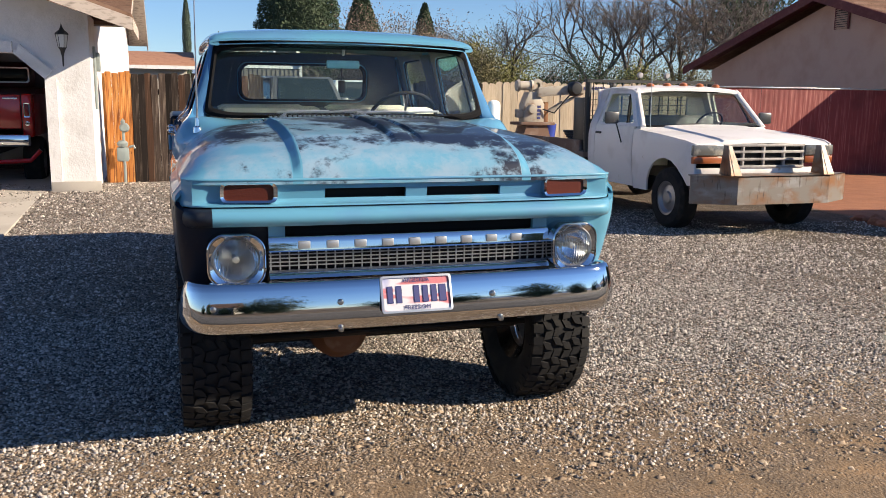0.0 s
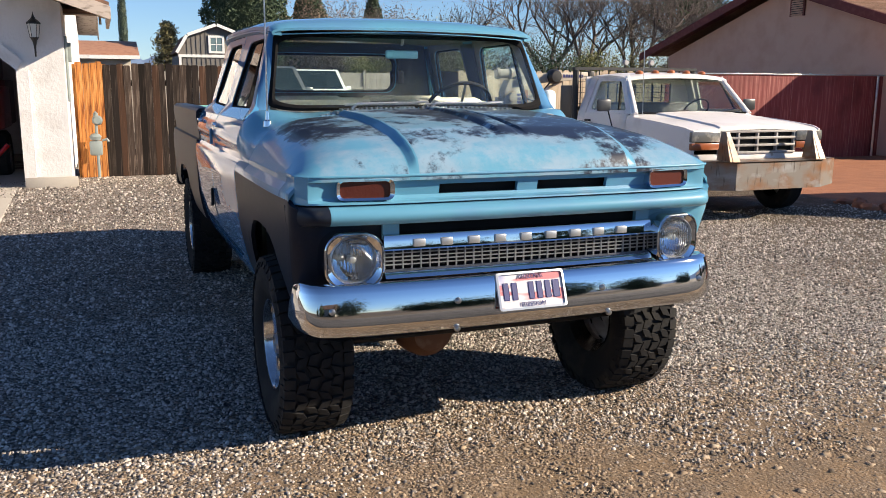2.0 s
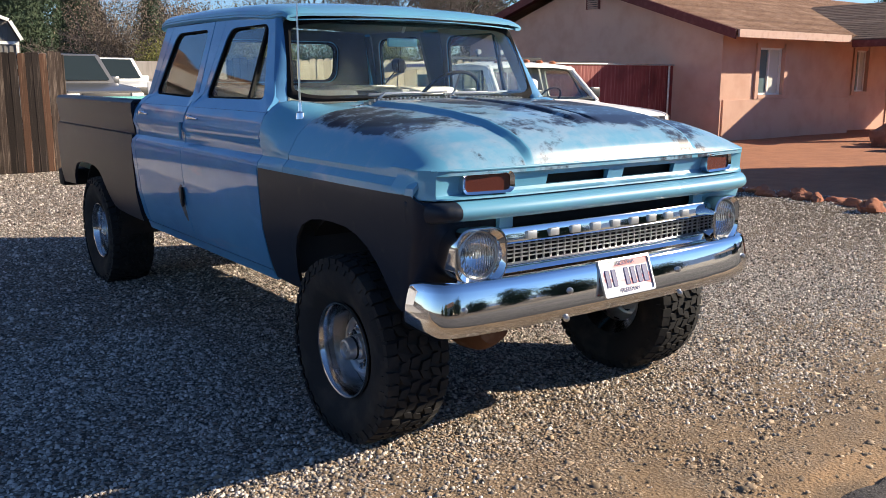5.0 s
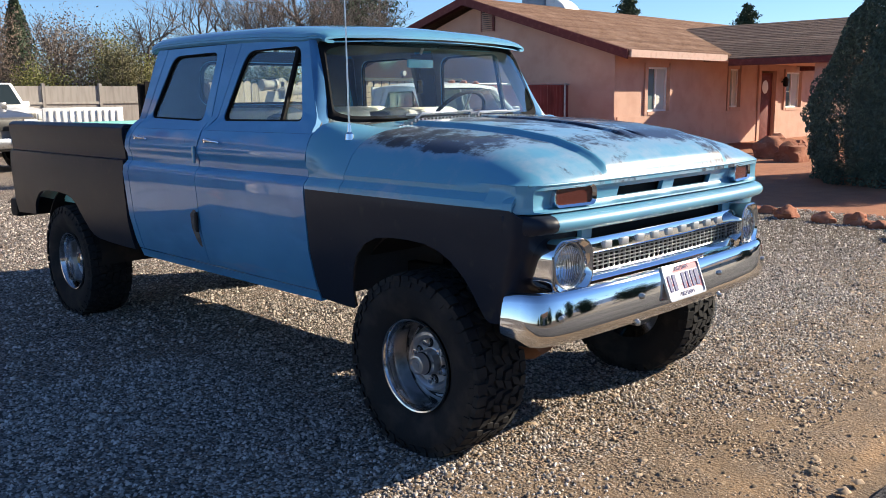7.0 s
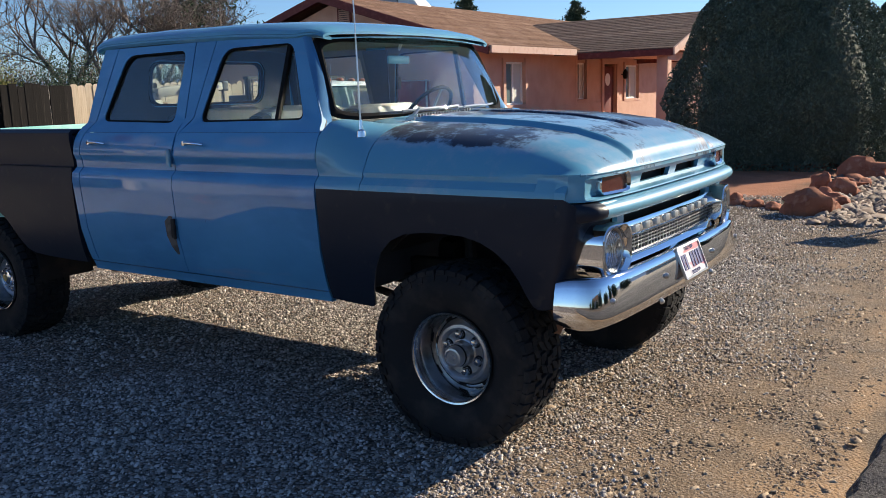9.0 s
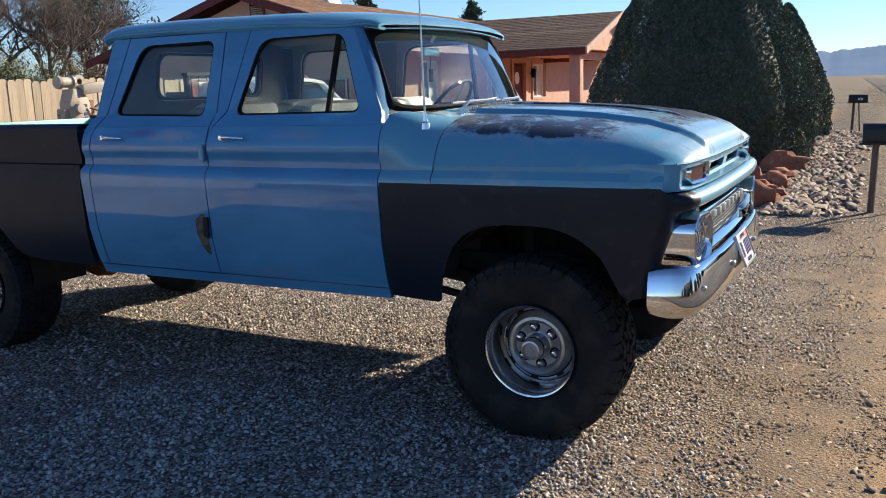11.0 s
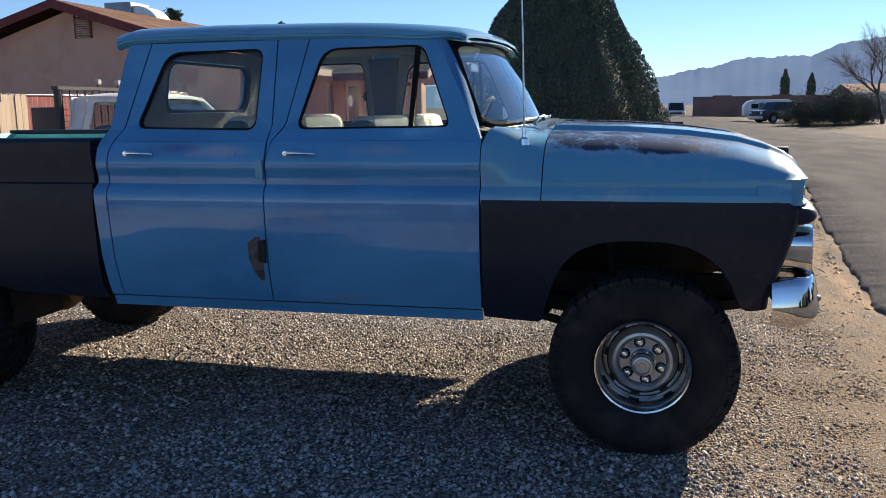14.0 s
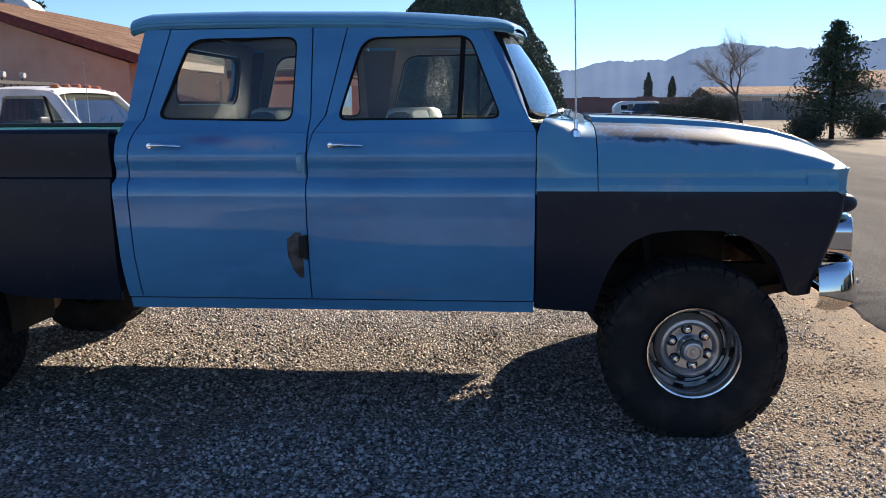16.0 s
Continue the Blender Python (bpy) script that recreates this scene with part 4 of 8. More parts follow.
BLOCKMETAL = material("bright_letter_metal", (0.50, 0.52, 0.54), 0.38, 0.75)
GRILLEMETAL = material("bright_grille_metal", (0.46, 0.47, 0.48), 0.30, 0.8)
flat = lambda u: 3.40 + 0.02 * abs(u / 0.7) ** 2
grille = part("grille_upper_bar", sweep_u([(0.05, 0.959), (0.018, 0.958), (0.006, 0.955), (0.000, 0.946), (-0.002, 0.930), (-0.005, 0.912), (-0.006, 0.901), (0.000, 0.894), (0.014, 0.891), (0.05, 0.890)], -0.602, 0.602, base=flat), CHROME, truck, "chrome grille bar with raised blocks")
for k in range(9):
    u = -0.463 + k * 0.1137
    part("raised_block", box(XC + u - 0.024, XC + u + 0.024, flat(u) - 0.013, flat(u) + 0.004, 0.907, 0.937, 0.003, 2), BLOCKMETAL, grille)
lower = part("grille_lower_bar", sweep_u([(0.05, 0.820), (0.012, 0.819), (-0.008, 0.808), (-0.022, 0.79), (-0.012, 0.77), (0.012, 0.762), (0.05, 0.762)], -0.602, 0.602, base=flat), CHROME, truck, "polished lower grille bar")
vbar = to_mesh("bar", box(-0.0024, 0.0024, -0.004, 0.004, 0.818, 0.894), GRILLEMETAL, 0)
for k in range(33):
    u = -0.592 + k * 1.184 / 32
    ob = part("bar", vbar, GRILLEMETAL, grille)
    ob.location = (XC + u, flat(u) + 0.028, 0)
for k in range(4):
    z = 0.834 + k * 0.0152
    part("cross_bar", grid([[(XC + u, flat(u) + 0.026 + d, z + h) for d, h in ((0.003, -0.0022), (-0.005, -0.0018), (-0.005, 0.0018), (0.003, 0.0022))] for u in np.linspace(-0.6, 0.6, 12)]), GRILLEMETAL, grille, smooth=0)
for k in range(30):
    u = -0.5 + k * 1.0 / 29
    ob = part("lower_slat", box(XC + u - 0.003, XC + u + 0.003, 3.42, 3.43, 0.70, 0.76), FRAME, lower, smooth=0)

# headlamps
def lamp_glass():
    """Clear glass moulded in upright flutes."""
    m = glass_material("fluted_lamp_glass", (0.95, 0.97, 0.97), 0.03)
    n, l = m.node_tree.nodes, m.node_tree.links
    tc, wv, bp = n.new("ShaderNodeTexCoord"), n.new("ShaderNodeTexWave"), n.new("ShaderNodeBump")
    wv.wave_type, wv.bands_direction = "BANDS", "X"
    wv.inputs["Scale"].default_value, wv.inputs["Distortion"].default_value = 26, 1.2
    bp.inputs["Strength"].default_value, bp.inputs["Distance"].default_value = 0.55, 0.003
    l.new(tc.outputs["Object"], wv.inputs["Vector"])
    l.new(wv.outputs["Fac"], bp.inputs["Height"])
    l.new(bp.outputs["Normal"], n["Principled BSDF"].inputs["Normal"])
    return m


LENS = lamp_glass()
for s in (-1, 1):
    hx, hz, hy = XC + s * 0.722 - 0.008, 0.872, 3.388
    o = rounded(hx - 0.113, hx + 0.113, hz - 0.107, hz + 0.107, 0.072, 8)
    ring_o, ring_i = around(o, [(hx + 0.088 * math.cos(a), hz + 0.088 * math.sin(a)) for a in np.linspace(0, 2 * math.pi, 40, endpoint=False)])
    sh = lambda pts, d, k=1.0: [(hx + (x - hx) * k, hy + d + 0.12 * s * (x - hx), hz + (z - hz) * k) for x, z in pts]
    lamp = part("headlamp_bezel", grid([sh(ring_o, 0.17), sh(ring_o, 0.0), sh(ring_o, -0.014, 0.985), sh(ring_o, -0.018, 0.95), sh(ring_o, -0.010, 0.925), sh(ring_o, -0.010, 0.91), sh(ring_o, -0.018, 0.895), sh(ring_i, -0.006, 1.05), sh(ring_i, 0.018, 1.0), sh(ring_i, 0.05, 0.98)], close_v=True), CHROME, truck, "chrome headlamp bezel")
    part("reflector", lathe([(0.086, 0.030), (0.07, 0.055), (0.045, 0.075), (0.02, 0.085), (0.0, 0.087)], (hx, hy - 0.01, hz), "Y", 32), CHROME, lamp, "silvered bowl")
    part("bulb_cap", lathe([(0.0, 0.018), (0.013, 0.022), (0.015, 0.045), (0.010, 0.08)], (hx, hy - 0.01, hz), "Y", 16), GRILLEMETAL, lamp)
    part("lens", thick(lathe([(0.087, 0.022), (0.084, 0.008), (0.07, -0.004), (0.045, -0.013), (0.02, -0.017), (0.0, -0.018)], (hx, hy, hz), "Y", 32), (0, 1, 0), 0.004), LENS, lamp, "clear glass lens").visible_shadow = False
    part("retaining_ring", lathe([(0.090, 0.026), (0.092, 0.004), (0.087, 0.000), (0.083, 0.008), (0.083, 0.026)], (hx, hy, hz), "Y", 40), STEEL, lamp)

# chrome bumper
bump_u = [-0.920, -0.919, -0.915, -0.905, -0.887, -0.857, -0.815, -0.755, -0.65, -0.45, -0.2]
bump_y = [3.555, 3.518, 3.478, 3.445, 3.420, 3.402, 3.390, 3.380, 3.369, 3.359, 3.353]
bump_y = [y - 0.014 for y in bump_y]
plan = list(zip(bump_u, bump_y)) + [(0.0, 3.337)] + [(-u, y) for u, y in reversed(list(zip(bump_u, bump_y)))]
sec = [(-0.022, 0.778), (-0.012, 0.786), (0.000, 0.783), (0.008, 0.772), (0.0145, 0.752), (0.0205, 0.725), (0.026, 0.695), (0.0305, 0.662), (0.0315, 0.636), (0.027, 0.618), (0.013, 0.600), (-0.005, 0.583), (-0.022, 0.574), (-0.04, 0.571)]
rows = []
for i, (u, y) in enumerate(plan):
    a, b = plan[max(i - 1, 0)], plan[min(i + 1, len(plan) - 1)]
    t = Vector((b[0] - a[0], b[1] - a[1])).normalized()
    nrm = Vector((t.y, -t.x))
    squeeze = 0.86 if i in (0, len(plan) - 1) else 0.95 if i in (1, len(plan) - 2) else 1
    rows.append([(XC + u + nrm.x * d, y + nrm.y * d, 0.672 + (z - 0.672) * squeeze) for d, z in sec])
bumper = part("front_bumper", thick(grid(rows), (0, 1, 0), 0.006), CHROME, truck, "polished chrome front bumper", 50)
for u, z in ((-0.335, 0.70), (0.310, 0.70), (0.825, 0.69), (-0.825, 0.69), (-0.33, 0.583), (0.36, 0.583)):
    y = lerp(u, [p[0] for p in plan], [p[1] for p in plan]) - (0.027 if z > 0.6 else 0.006)
    part("bolt", lathe([(0.0, -0.012), (0.007, -0.011), (0.012, -0.005), (0.013, 0.004)], (XC + u, y, z), "Y", 14), STEEL, bumper)
for s in (-1, 1):
    part("bumper_bracket", box(XC + s * 0.38 - 0.03, XC + s * 0.38 + 0.03, 3.40, 3.75, 0.60, 0.68, 0.008), FRAME, truck)

# number plate, with plain bars for its characters
PLATE = material("plate_white", (0.60, 0.58, 0.62), 0.45, spots=[((0.52, 0.16, 0.18), 7, 0.50, 0.56, 1, (0.7, 1, 3.5)), ((0.27, 0.30, 0.52), 6, 0.58, 0.64, 1, U)])
INK = material("plate_ink", (0.04, 0.045, 0.16), 0.5)
PLATE_AT = pose(XC - 0.022, 3.308, 0.719, -21)


def leaned(bm):
    bmesh.ops.transform(bm, matrix=PLATE_AT, verts=bm.verts)
    return bm


plate = part("number_plate", leaned(box(-0.146, 0.146, 0, 0.004, -0.072, 0.072, 0.002, 1)), PLATE, bumper, "white number plate with faded flag tint")
part("plate_bracket", box(XC - 0.08, XC + 0.04, 3.322, 3.338, 0.69, 0.73), FRAME, bumper)
ro, ri = rounded(-0.150, 0.150, -0.076, 0.076, 0.012, 3), rounded(-0.141, 0.141, -0.067, 0.067, 0.010, 3)
part("plate_frame", leaned(grid([[(x, 0.006, z) for x, z in ro], [(x, -0.005, z) for x, z in ro], [(x, -0.006, z) for x, z in ri], [(x, 0.001, z) for x, z in ri]], close_v=True)), BLOCKMETAL, bumper, "steel plate frame")
for k, w in enumerate((0.024, 0.024, 0.0, 0.024, 0.024, 0.024, 0.030)):
    if w:
        c = -0.112 + k * 0.037
        part("bar", leaned(box(c - w / 2, c + w / 2, -0.0025, -0.0005, -0.036, 0.034, 0.002, 1)), INK, plate, smooth=0)


def text_mesh(words, size, name, mat, m, parent, depth=0.0008):
    cu = bpy.data.curves.new(name, "FONT")
    cu.body, cu.size, cu.extrude, cu.align_x, cu.align_y = words, size, depth, "CENTER", "CENTER"
    ob = new(name, cu)
    dg = bpy.context.evaluated_depsgraph_get()
    me = bpy.data.meshes.new_from_object(ob.evaluated_get(dg))
    bpy.data.objects.remove(ob)
    me.transform(m)
    me.materials.clear()
    me.materials.append(mat)
    return part(name, me, mat, parent)


text_mesh("ARIZONA", 0.025, "lettering", INK, PLATE_AT @ pose(0, -0.004, 0.056, 90), plate)
text_mesh("FREEDOM", 0.025, "lettering", INK, PLATE_AT @ pose(0, -0.004, -0.056, 90), plate)

# cab: floor, roof, doors, pillars
ROOF_Y = [4.0, 4.70, 4.74, 4.80, 4.92, 5.10, 5.5, 6.1, 6.35, 6.48, 6.56, 6.59]
ROOF_Z = [1.80, 1.800, 1.822, 1.842, 1.862, 1.876, 1.886, 1.886, 1.878, 1.868, 1.852, 1.838]
ru = [(-0.69, -0.098), (-0.725, -0.094), (-0.738, -0.080), (-0.732, -0.062), (-0.70, -0.042), (-0.62, -0.024), (-0.4, -0.008), (0, 0)]
ru = ru + [(-u, d) for u, d in reversed(ru[:-1])]
rows = []
for t in [0, 0.01, 0.03, 0.06, 0.10, 0.16, 0.24, 0.34, 0.46, 0.58, 0.70, 0.80, 0.87, 0.92, 0.96, 0.985, 1]:
    row = []
    for u, d in ru:
        y0 = 4.782 + 0.060 * (abs(u) / 0.73) ** 2.2
        y = y0 + (6.615 - 0.02 * (abs(u) / 0.73) ** 4 - y0) * t
        lead = lerp(t, [0, 0.01, 0.03, 0.06, 0.12, 0.2, 0.35, 0.7, 0.9, 0.96, 0.985, 1], [1.818, 1.832, 1.850, 1.865, 1.883, 1.897, 1.910, 1.920, 1.918, 1.914, 1.905, 1.895])
        row.append((XC + u, y, lead + d * (0.38 + 0.62 * min(t / 0.12, 1)) * (1 if t < 0.9 else 1)))
    rows.append(row)
roof = part("roof", thick(grid(rows), (0, 0, -1), 0.012), PAINT, truck, "blue roof with a visor lip")
# visor underside and header above the windscreen
under = []
for t in (0, 1):
    under.append([(XC + u, (4.796 + 0.060 * (abs(u) / 0.73) ** 2.2) * (1 - t) + t * (4.90 + 0.05 * (abs(u) / 0.7) ** 2), 1.793 - 0.022 * (abs(u) / .73) ** 2 * (1 - t) - 0.006 * t) for u in np.linspace(-0.70, 0.70, 21)])
part("visor_underside", thick(grid(under), (0, 0, 1), 0.006), PAINT, roof)
part("headlining", grid([[(XC + u, y, 1.835 - 0.03 * (abs(u) / 0.7) ** 3) for u in np.linspace(-0.69, 0.69, 9)] for y in np.linspace(4.95, 6.5, 8)]), TRIMGREY, roof)

lin = lambda z0, y0, z1, y1: (lambda z: y0 + (y1 - y0) * (z - z0) / (z1 - z0))
TOP = 1.808
fd_rear = lambda z: lerp(z, [0.6, 1.15, 1.26, BELT, 1.42, TOP], [5.743, 5.741, 5.736, 5.716, 5.670, 5.586])
rd_front = lambda z: lerp(z, [0.6, 1.15, 1.26, BELT, 1.42, TOP], [5.749, 5.747, 5.745, 5.744, 5.744, 5.750])
rd_rear = lambda z: lerp(z, [0.6, 0.8, 1.15, 1.30, BELT, 1.42, TOP], [6.535, 6.545, 6.55, 6.545, 6.53, 6.50, 6.405])
cab_rear = lambda z: lerp(z, [0.55, 0.7, 1.0, 1.12, 1.16, 1.33, BELT, 1.42, 1.75, TOP], [6.60, 6.612, 6.62, 6.625, 6.612, 6.612, 6.605, 6.585, 6.545, 6.53])
fd_front = lambda z: lerp(z, [0.6, 1.345, 1.40, TOP], [4.750, 4.746, 4.775, 4.985])
FW = [(4.892, 1.400), (5.625, 1.395), (5.518, 1.762), (5.038, 1.766)]
RW = [(5.822, 1.392), (6.448, 1.405), (6.318, 1.766), (5.815, 1.770)]
for s in (-1, 1):
    near = s == -1
    # front door: skin, window frame, glass, vent window
    fd = part("front_door", flank(s, low_zs, fd_front, fd_rear, 12), PAINT_DOOR, truck, "blue front door")
    outer = [(fd_front(BELT), BELT + 0.001), (fd_rear(BELT), BELT + 0.001), (fd_rear(1.42), 1.42), (fd_rear(TOP), TOP), (fd_front(TOP), TOP), (fd_front(1.42), 1.42)]
    win = round_corners(FW, [0.045, 0.05, 0.075, 0.05])
    a, b = around(outer, win)
    part("window_frame", frame_ring(s, a, b), PAINT_DOOR, fd)
    part("frame_lining", frame_ring(s, a, b, 0.004, -0.033), FRAMELINING, fd)
    a2, b2 = around(win, [(5.27 + (y - 5.27) * 0.974, 1.58 + (z - 1.58) * 0.956) for y, z in win])
    part("window_seal", frame_ring(s, a2, b2, 0.02, -0.006), SEAL, fd, "black rubber window seal")
    post = lambda z: 5.078 - (z - 1.40) * 0.03
    part("vent_post", flank(s, [1.40, 1.58, 1.762], lambda z: post(z) - 0.011, lambda z: post(z) + 0.011, 1, -0.004, 0.022), SEAL, fd)
    g = grid([[side(s, y, z, -0.018) for y in (FW[0][0] + (FW[3][0] - FW[0][0]) * k / 3, FW[1][0] + (FW[2][0] - FW[1][0]) * k / 3)] for k, z in enumerate((1.40, 1.52, 1.64, 1.762))])
    part("glass", thick(g, (-s, 0, 0), 0.005), GLASS, fd, "clear side glass").visible_shadow = False
    rd = part("rear_door", flank(s, low_zs, rd_front, rd_rear, 10), PAINT_DOOR, truck, "blue rear door")
    outer = [(rd_front(BELT), BELT + 0.001), (rd_rear(BELT), BELT + 0.001), (rd_rear(1.42), 1.42), (rd_rear(TOP), TOP), (rd_front(TOP), TOP), (rd_front(1.42), 1.42)]
    win = round_corners(RW, [0.05, 0.05, 0.075, 0.05])
    a, b = around(outer, win)
    part("window_frame", frame_ring(s, a, b), PAINT_DOOR, rd)
    part("frame_lining", frame_ring(s, a, b, 0.004, -0.033), FRAMELINING, rd)
    a2, b2 = around(win, [(6.1 + (y - 6.1) * 0.972, 1.58 + (z - 1.58) * 0.956) for y, z in win])
    part("window_seal", frame_ring(s, a2, b2, 0.02, -0.006), SEAL, rd, "black rubber window seal")
    g = grid([[side(s, y, z, -0.018) for y in (RW[0][0] + (RW[3][0] - RW[0][0]) * k / 3, RW[1][0] + (RW[2][0] - RW[1][0]) * k / 3)] for k, z in enumerate((1.395, 1.52, 1.64, 1.766))])
    part("glass", thick(g, (-s, 0, 0), 0.005), GLASS, rd, "clear side glass").visible_shadow = False
    # pillars and rocker
    part("middle_pillar", flank(s, [1.25, BELT, 1.42, 1.6, TOP], lambda z: fd_rear(z) + 0.006, lambda z: rd_front(z) - 0.006, 3, -0.001), PAINT_DOOR, truck)
    part("rear_pillar", flank(s, low_zs + [1.375, 1.40, 1.42, 1.5, 1.6, 1.7, TOP], lambda z: rd_rear(z) + 0.007, cab_rear, 4), PAINT_DOOR, truck)
    ws_edge = lambda z: lerp(z, [BELT, 1.40, TOP], [4.735, 4.735, 4.905])
    cols = []
    for z in (1.32, 1.36, 1.40, 1.42, 1.5, 1.6, 1.7, 1.79, TOP):
        t = min(1, max(0, (z - 1.40) / 0.39))
        ea, eb = Vector((XC + s * (0.775 - 0.07 * t) * 1.012, 4.778 + 0.165 * t - 0.018 * math.sin(math.pi * t), z)), side(s, fd_front(z) + 0.004, z, 0.002)
        mid_p = (ea + eb) / 2 + Vector((s * 0.007, -0.004, 0))
        cols.append([ea, ea.lerp(mid_p, 0.5) + Vector((s * 0.002, -0.002, 0)), mid_p, mid_p.lerp(eb, 0.5) + Vector((s * 0.003, -0.001, 0)), eb])
    part("windscreen_pillar", thick(grid(cols), (-s * 0.7, 0.7, 0), 0.018), PILLAR, truck)
    part("rocker", flank(s, [0.545, 0.56, 0.58, 0.594], lambda z: 4.75, lambda z: 6.60, 8), PAINT_DOOR, truck)
    part("door_lining", box(XC + s * 0.83, XC + s * 0.855, 4.80, 6.50, 0.66, 1.385, 0.008), TRIMGREY, truck)
    # handles
    for y, owner in ((5.555, fd), (6.365, rd)):
        x = XC + s * half(y, 1.29)
        h = part("door_handle", tube([(x + s * 0.002, y + 0.072, 1.292), (x + s * 0.020, y + 0.068, 1.294), (x + s * 0.025, y + 0.03, 1.294), (x + s * 0.023, y - 0.04, 1.290), (x + s * 0.018, y - 0.065, 1.288)], [0.010, 0.011, 0.010, 0.008, 0.006], 10), CHROME, owner, "chrome door handle")
        part("push_button", lathe([(0.0, 0.04), (0.014, 0.038), (0.016, 0.0)], (x, y + 0.075, 1.292), "X", 14) if s == 1 else lathe([(0.0, -0.03), (0.012, -0.028), (0.014, 0.0)], (x, y + 0.075, 1.292), "X", 14), CHROME, h)
    for z, h in ((1.215, 0.085), (0.845, 0.10)):
        x = XC + s * half(5.76, z)
        part("door_hinge", join(box(x - 0.004, x + s * 0.014, 5.755, 5.785, z - h / 2, z + h / 2, 0.006), tube([(x + s * 0.015, 5.752, z - h / 2 - 0.004), (x + s * 0.015, 5.752, z + h / 2 + 0.004)], 0.008, 10)), FRAME if z < 1 and near else PAINT, rd, "worn door hinge")

# scraped patch by the lower hinge
SCRAPE = material("bare_scrape", (0.10, 0.085, 0.075), 0.6, spots=[((0.04, 0.035, 0.032), 18, 0.45, 0.6, 5, U)])
part("scrape", thick(grid([[side(-1, y, z, 0.0015) for y in ys2] for z, ys2 in ((0.70, (5.772, 5.79)), (0.74, (5.770, 5.82)), (0.80, (5.770, 5.838)), (0.88, (5.772, 5.84)), (0.91, (5.776, 5.80)))]), (1, 0, 0), 0.001), SCRAPE, truck, "scraped bare metal patch")

# windscreen with its rubber surround
wsb = lambda u: (4.770 - 0.165 * (1 - (abs(u) / 0.765) ** 2), 1.405 - 0.008 * (abs(u) / 0.765) ** 2)
wst = lambda u: (4.93 - 0.09 * (1 - (abs(u) / 0.70) ** 2), 1.790)


def ws_point(a, t):
    ub, ut = 0.775 * a, 0.705 * a
    (yb, zb), (yt, zt) = wsb(ub), wst(ut)
    return Vector((XC + ub + (ut - ub) * t, yb + (yt - yb) * t - 0.018 * math.sin(math.pi * t), zb + (zt - zb) * t))


part("windscreen", thick(grid([[ws_point(a, t) for a in np.linspace(-1.0, 1.0, 25)] for t in np.linspace(0.02, 0.98, 9)]), (0, 1, 0), 0.005), DUSTY_GLASS, truck, "dusty curved windscreen").visible_shadow = False
oo = [(a * 2 - 1, t) for a, t in rounded(-0.006, 1.006, -0.02, 1.03, 0.10, 6)]
ii = [(a * 2 - 1, t) for a, t in rounded(0.012, 0.988, 0.05, 0.94, 0.11, 6)]
a, b = around(oo, ii)
part("windscreen_seal", thick(grid([[ws_point(*p) + Vector((0, -0.003, 0)) for p in a], [ws_point((p[0] * 0.5 + q[0] * 0.5), (p[1] + q[1]) / 2) + Vector((0, -0.011, 0)) for p, q in zip(a, b)], [ws_point(*p) + Vector((0, -0.003, 0)) for p in b]], close_v=True), (0, 1, 0), 0.012), SEAL, truck, "black windscreen rubber")

# cab back with its window
bw = rounded(-0.47, 0.47, 1.475, 1.745, 0.075, 6)
bo = [(-0.80, 1.30), (0.80, 1.30), (0.78, 1.42), (0.70, 1.82), (-0.70, 1.82), (-0.78, 1.42)]
a, b = around(bo, bw)
yb = lambda z: lerp(z, [0.55, 1.33, 1.42, 1.82], [6.60, 6.60, 6.575, 6.515])
part("cab_back_upper", thick(grid([[(XC + u, yb(z), z) for u, z in r] for r in (a, b)], close_v=True), (0, -1, 0), 0.04), PAINT, truck)
part("cab_back_lower", thick(grid([[(XC + u, yb(z), z) for u in np.linspace(-0.90, 0.90, 7)] for z in (0.60, 0.9, 1.2, 1.298)]), (0, -1, 0), 0.03), PAINT, truck)
a, b = around(bw, [(u * 0.95, 1.61 + (z - 1.61) * 0.9) for u, z in bw])
part("rear_glass_seal", thick(grid([[(XC + u, yb(z) - 0.03, z) for u, z in r] for r in (a, b)], close_v=True), (0, -1, 0), 0.02), SEAL, truck)
part("rear_glass", poly([(XC + u, yb(z) - 0.025, z) for u, z in bw], (0, -1, 0), 0.005), GLASS, truck, "clear rear window").visible_shadow = False
a, b = around([(u * 0.97, z) for u, z in bo], [(u * 1.02, 1.61 + (z - 1.61) * 1.04) for u, z in bw])
part("cab_back_lining", thick(grid([[(XC + u, yb(z) - 0.046, z) for u, z in r] for r in (a, b)], close_v=True), (0, -1, 0), 0.01), BACKLINING, truck)
for s in (-1, 1):
    part("pillar_lining", flank(s, [1.36, 1.42, 1.6, 1.79], lambda z: fd_rear(z) - 0.02, lambda z: rd_front(z) + 0.03, 2, -0.034, 0.012), TRIMGREY, truck)
    part("rear_pillar_lining", flank(s, [1.36, 1.42, 1.6, 1.79], lambda z: rd_rear(z) - 0.02, lambda z: cab_rear(z) - 0.06, 2, -0.034, 0.012), TRIMGREY, truck)
    part("cab_wall_lining", flank(s, [1.30, 1.34, 1.375, 1.385], lambda z: 4.80, lambda z: 6.50, 2, -0.036, 0.012), TRIMGREY, truck)
part("cab_floor", box(XC - 0.86, XC + 0.86, 4.62, 6.57, 0.60, 0.64), TRIMGREY, truck)
part("firewall", box(XC - 0.84, XC + 0.84, 4.60, 4.63, 0.60, 1.34), TRIMGREY, truck)

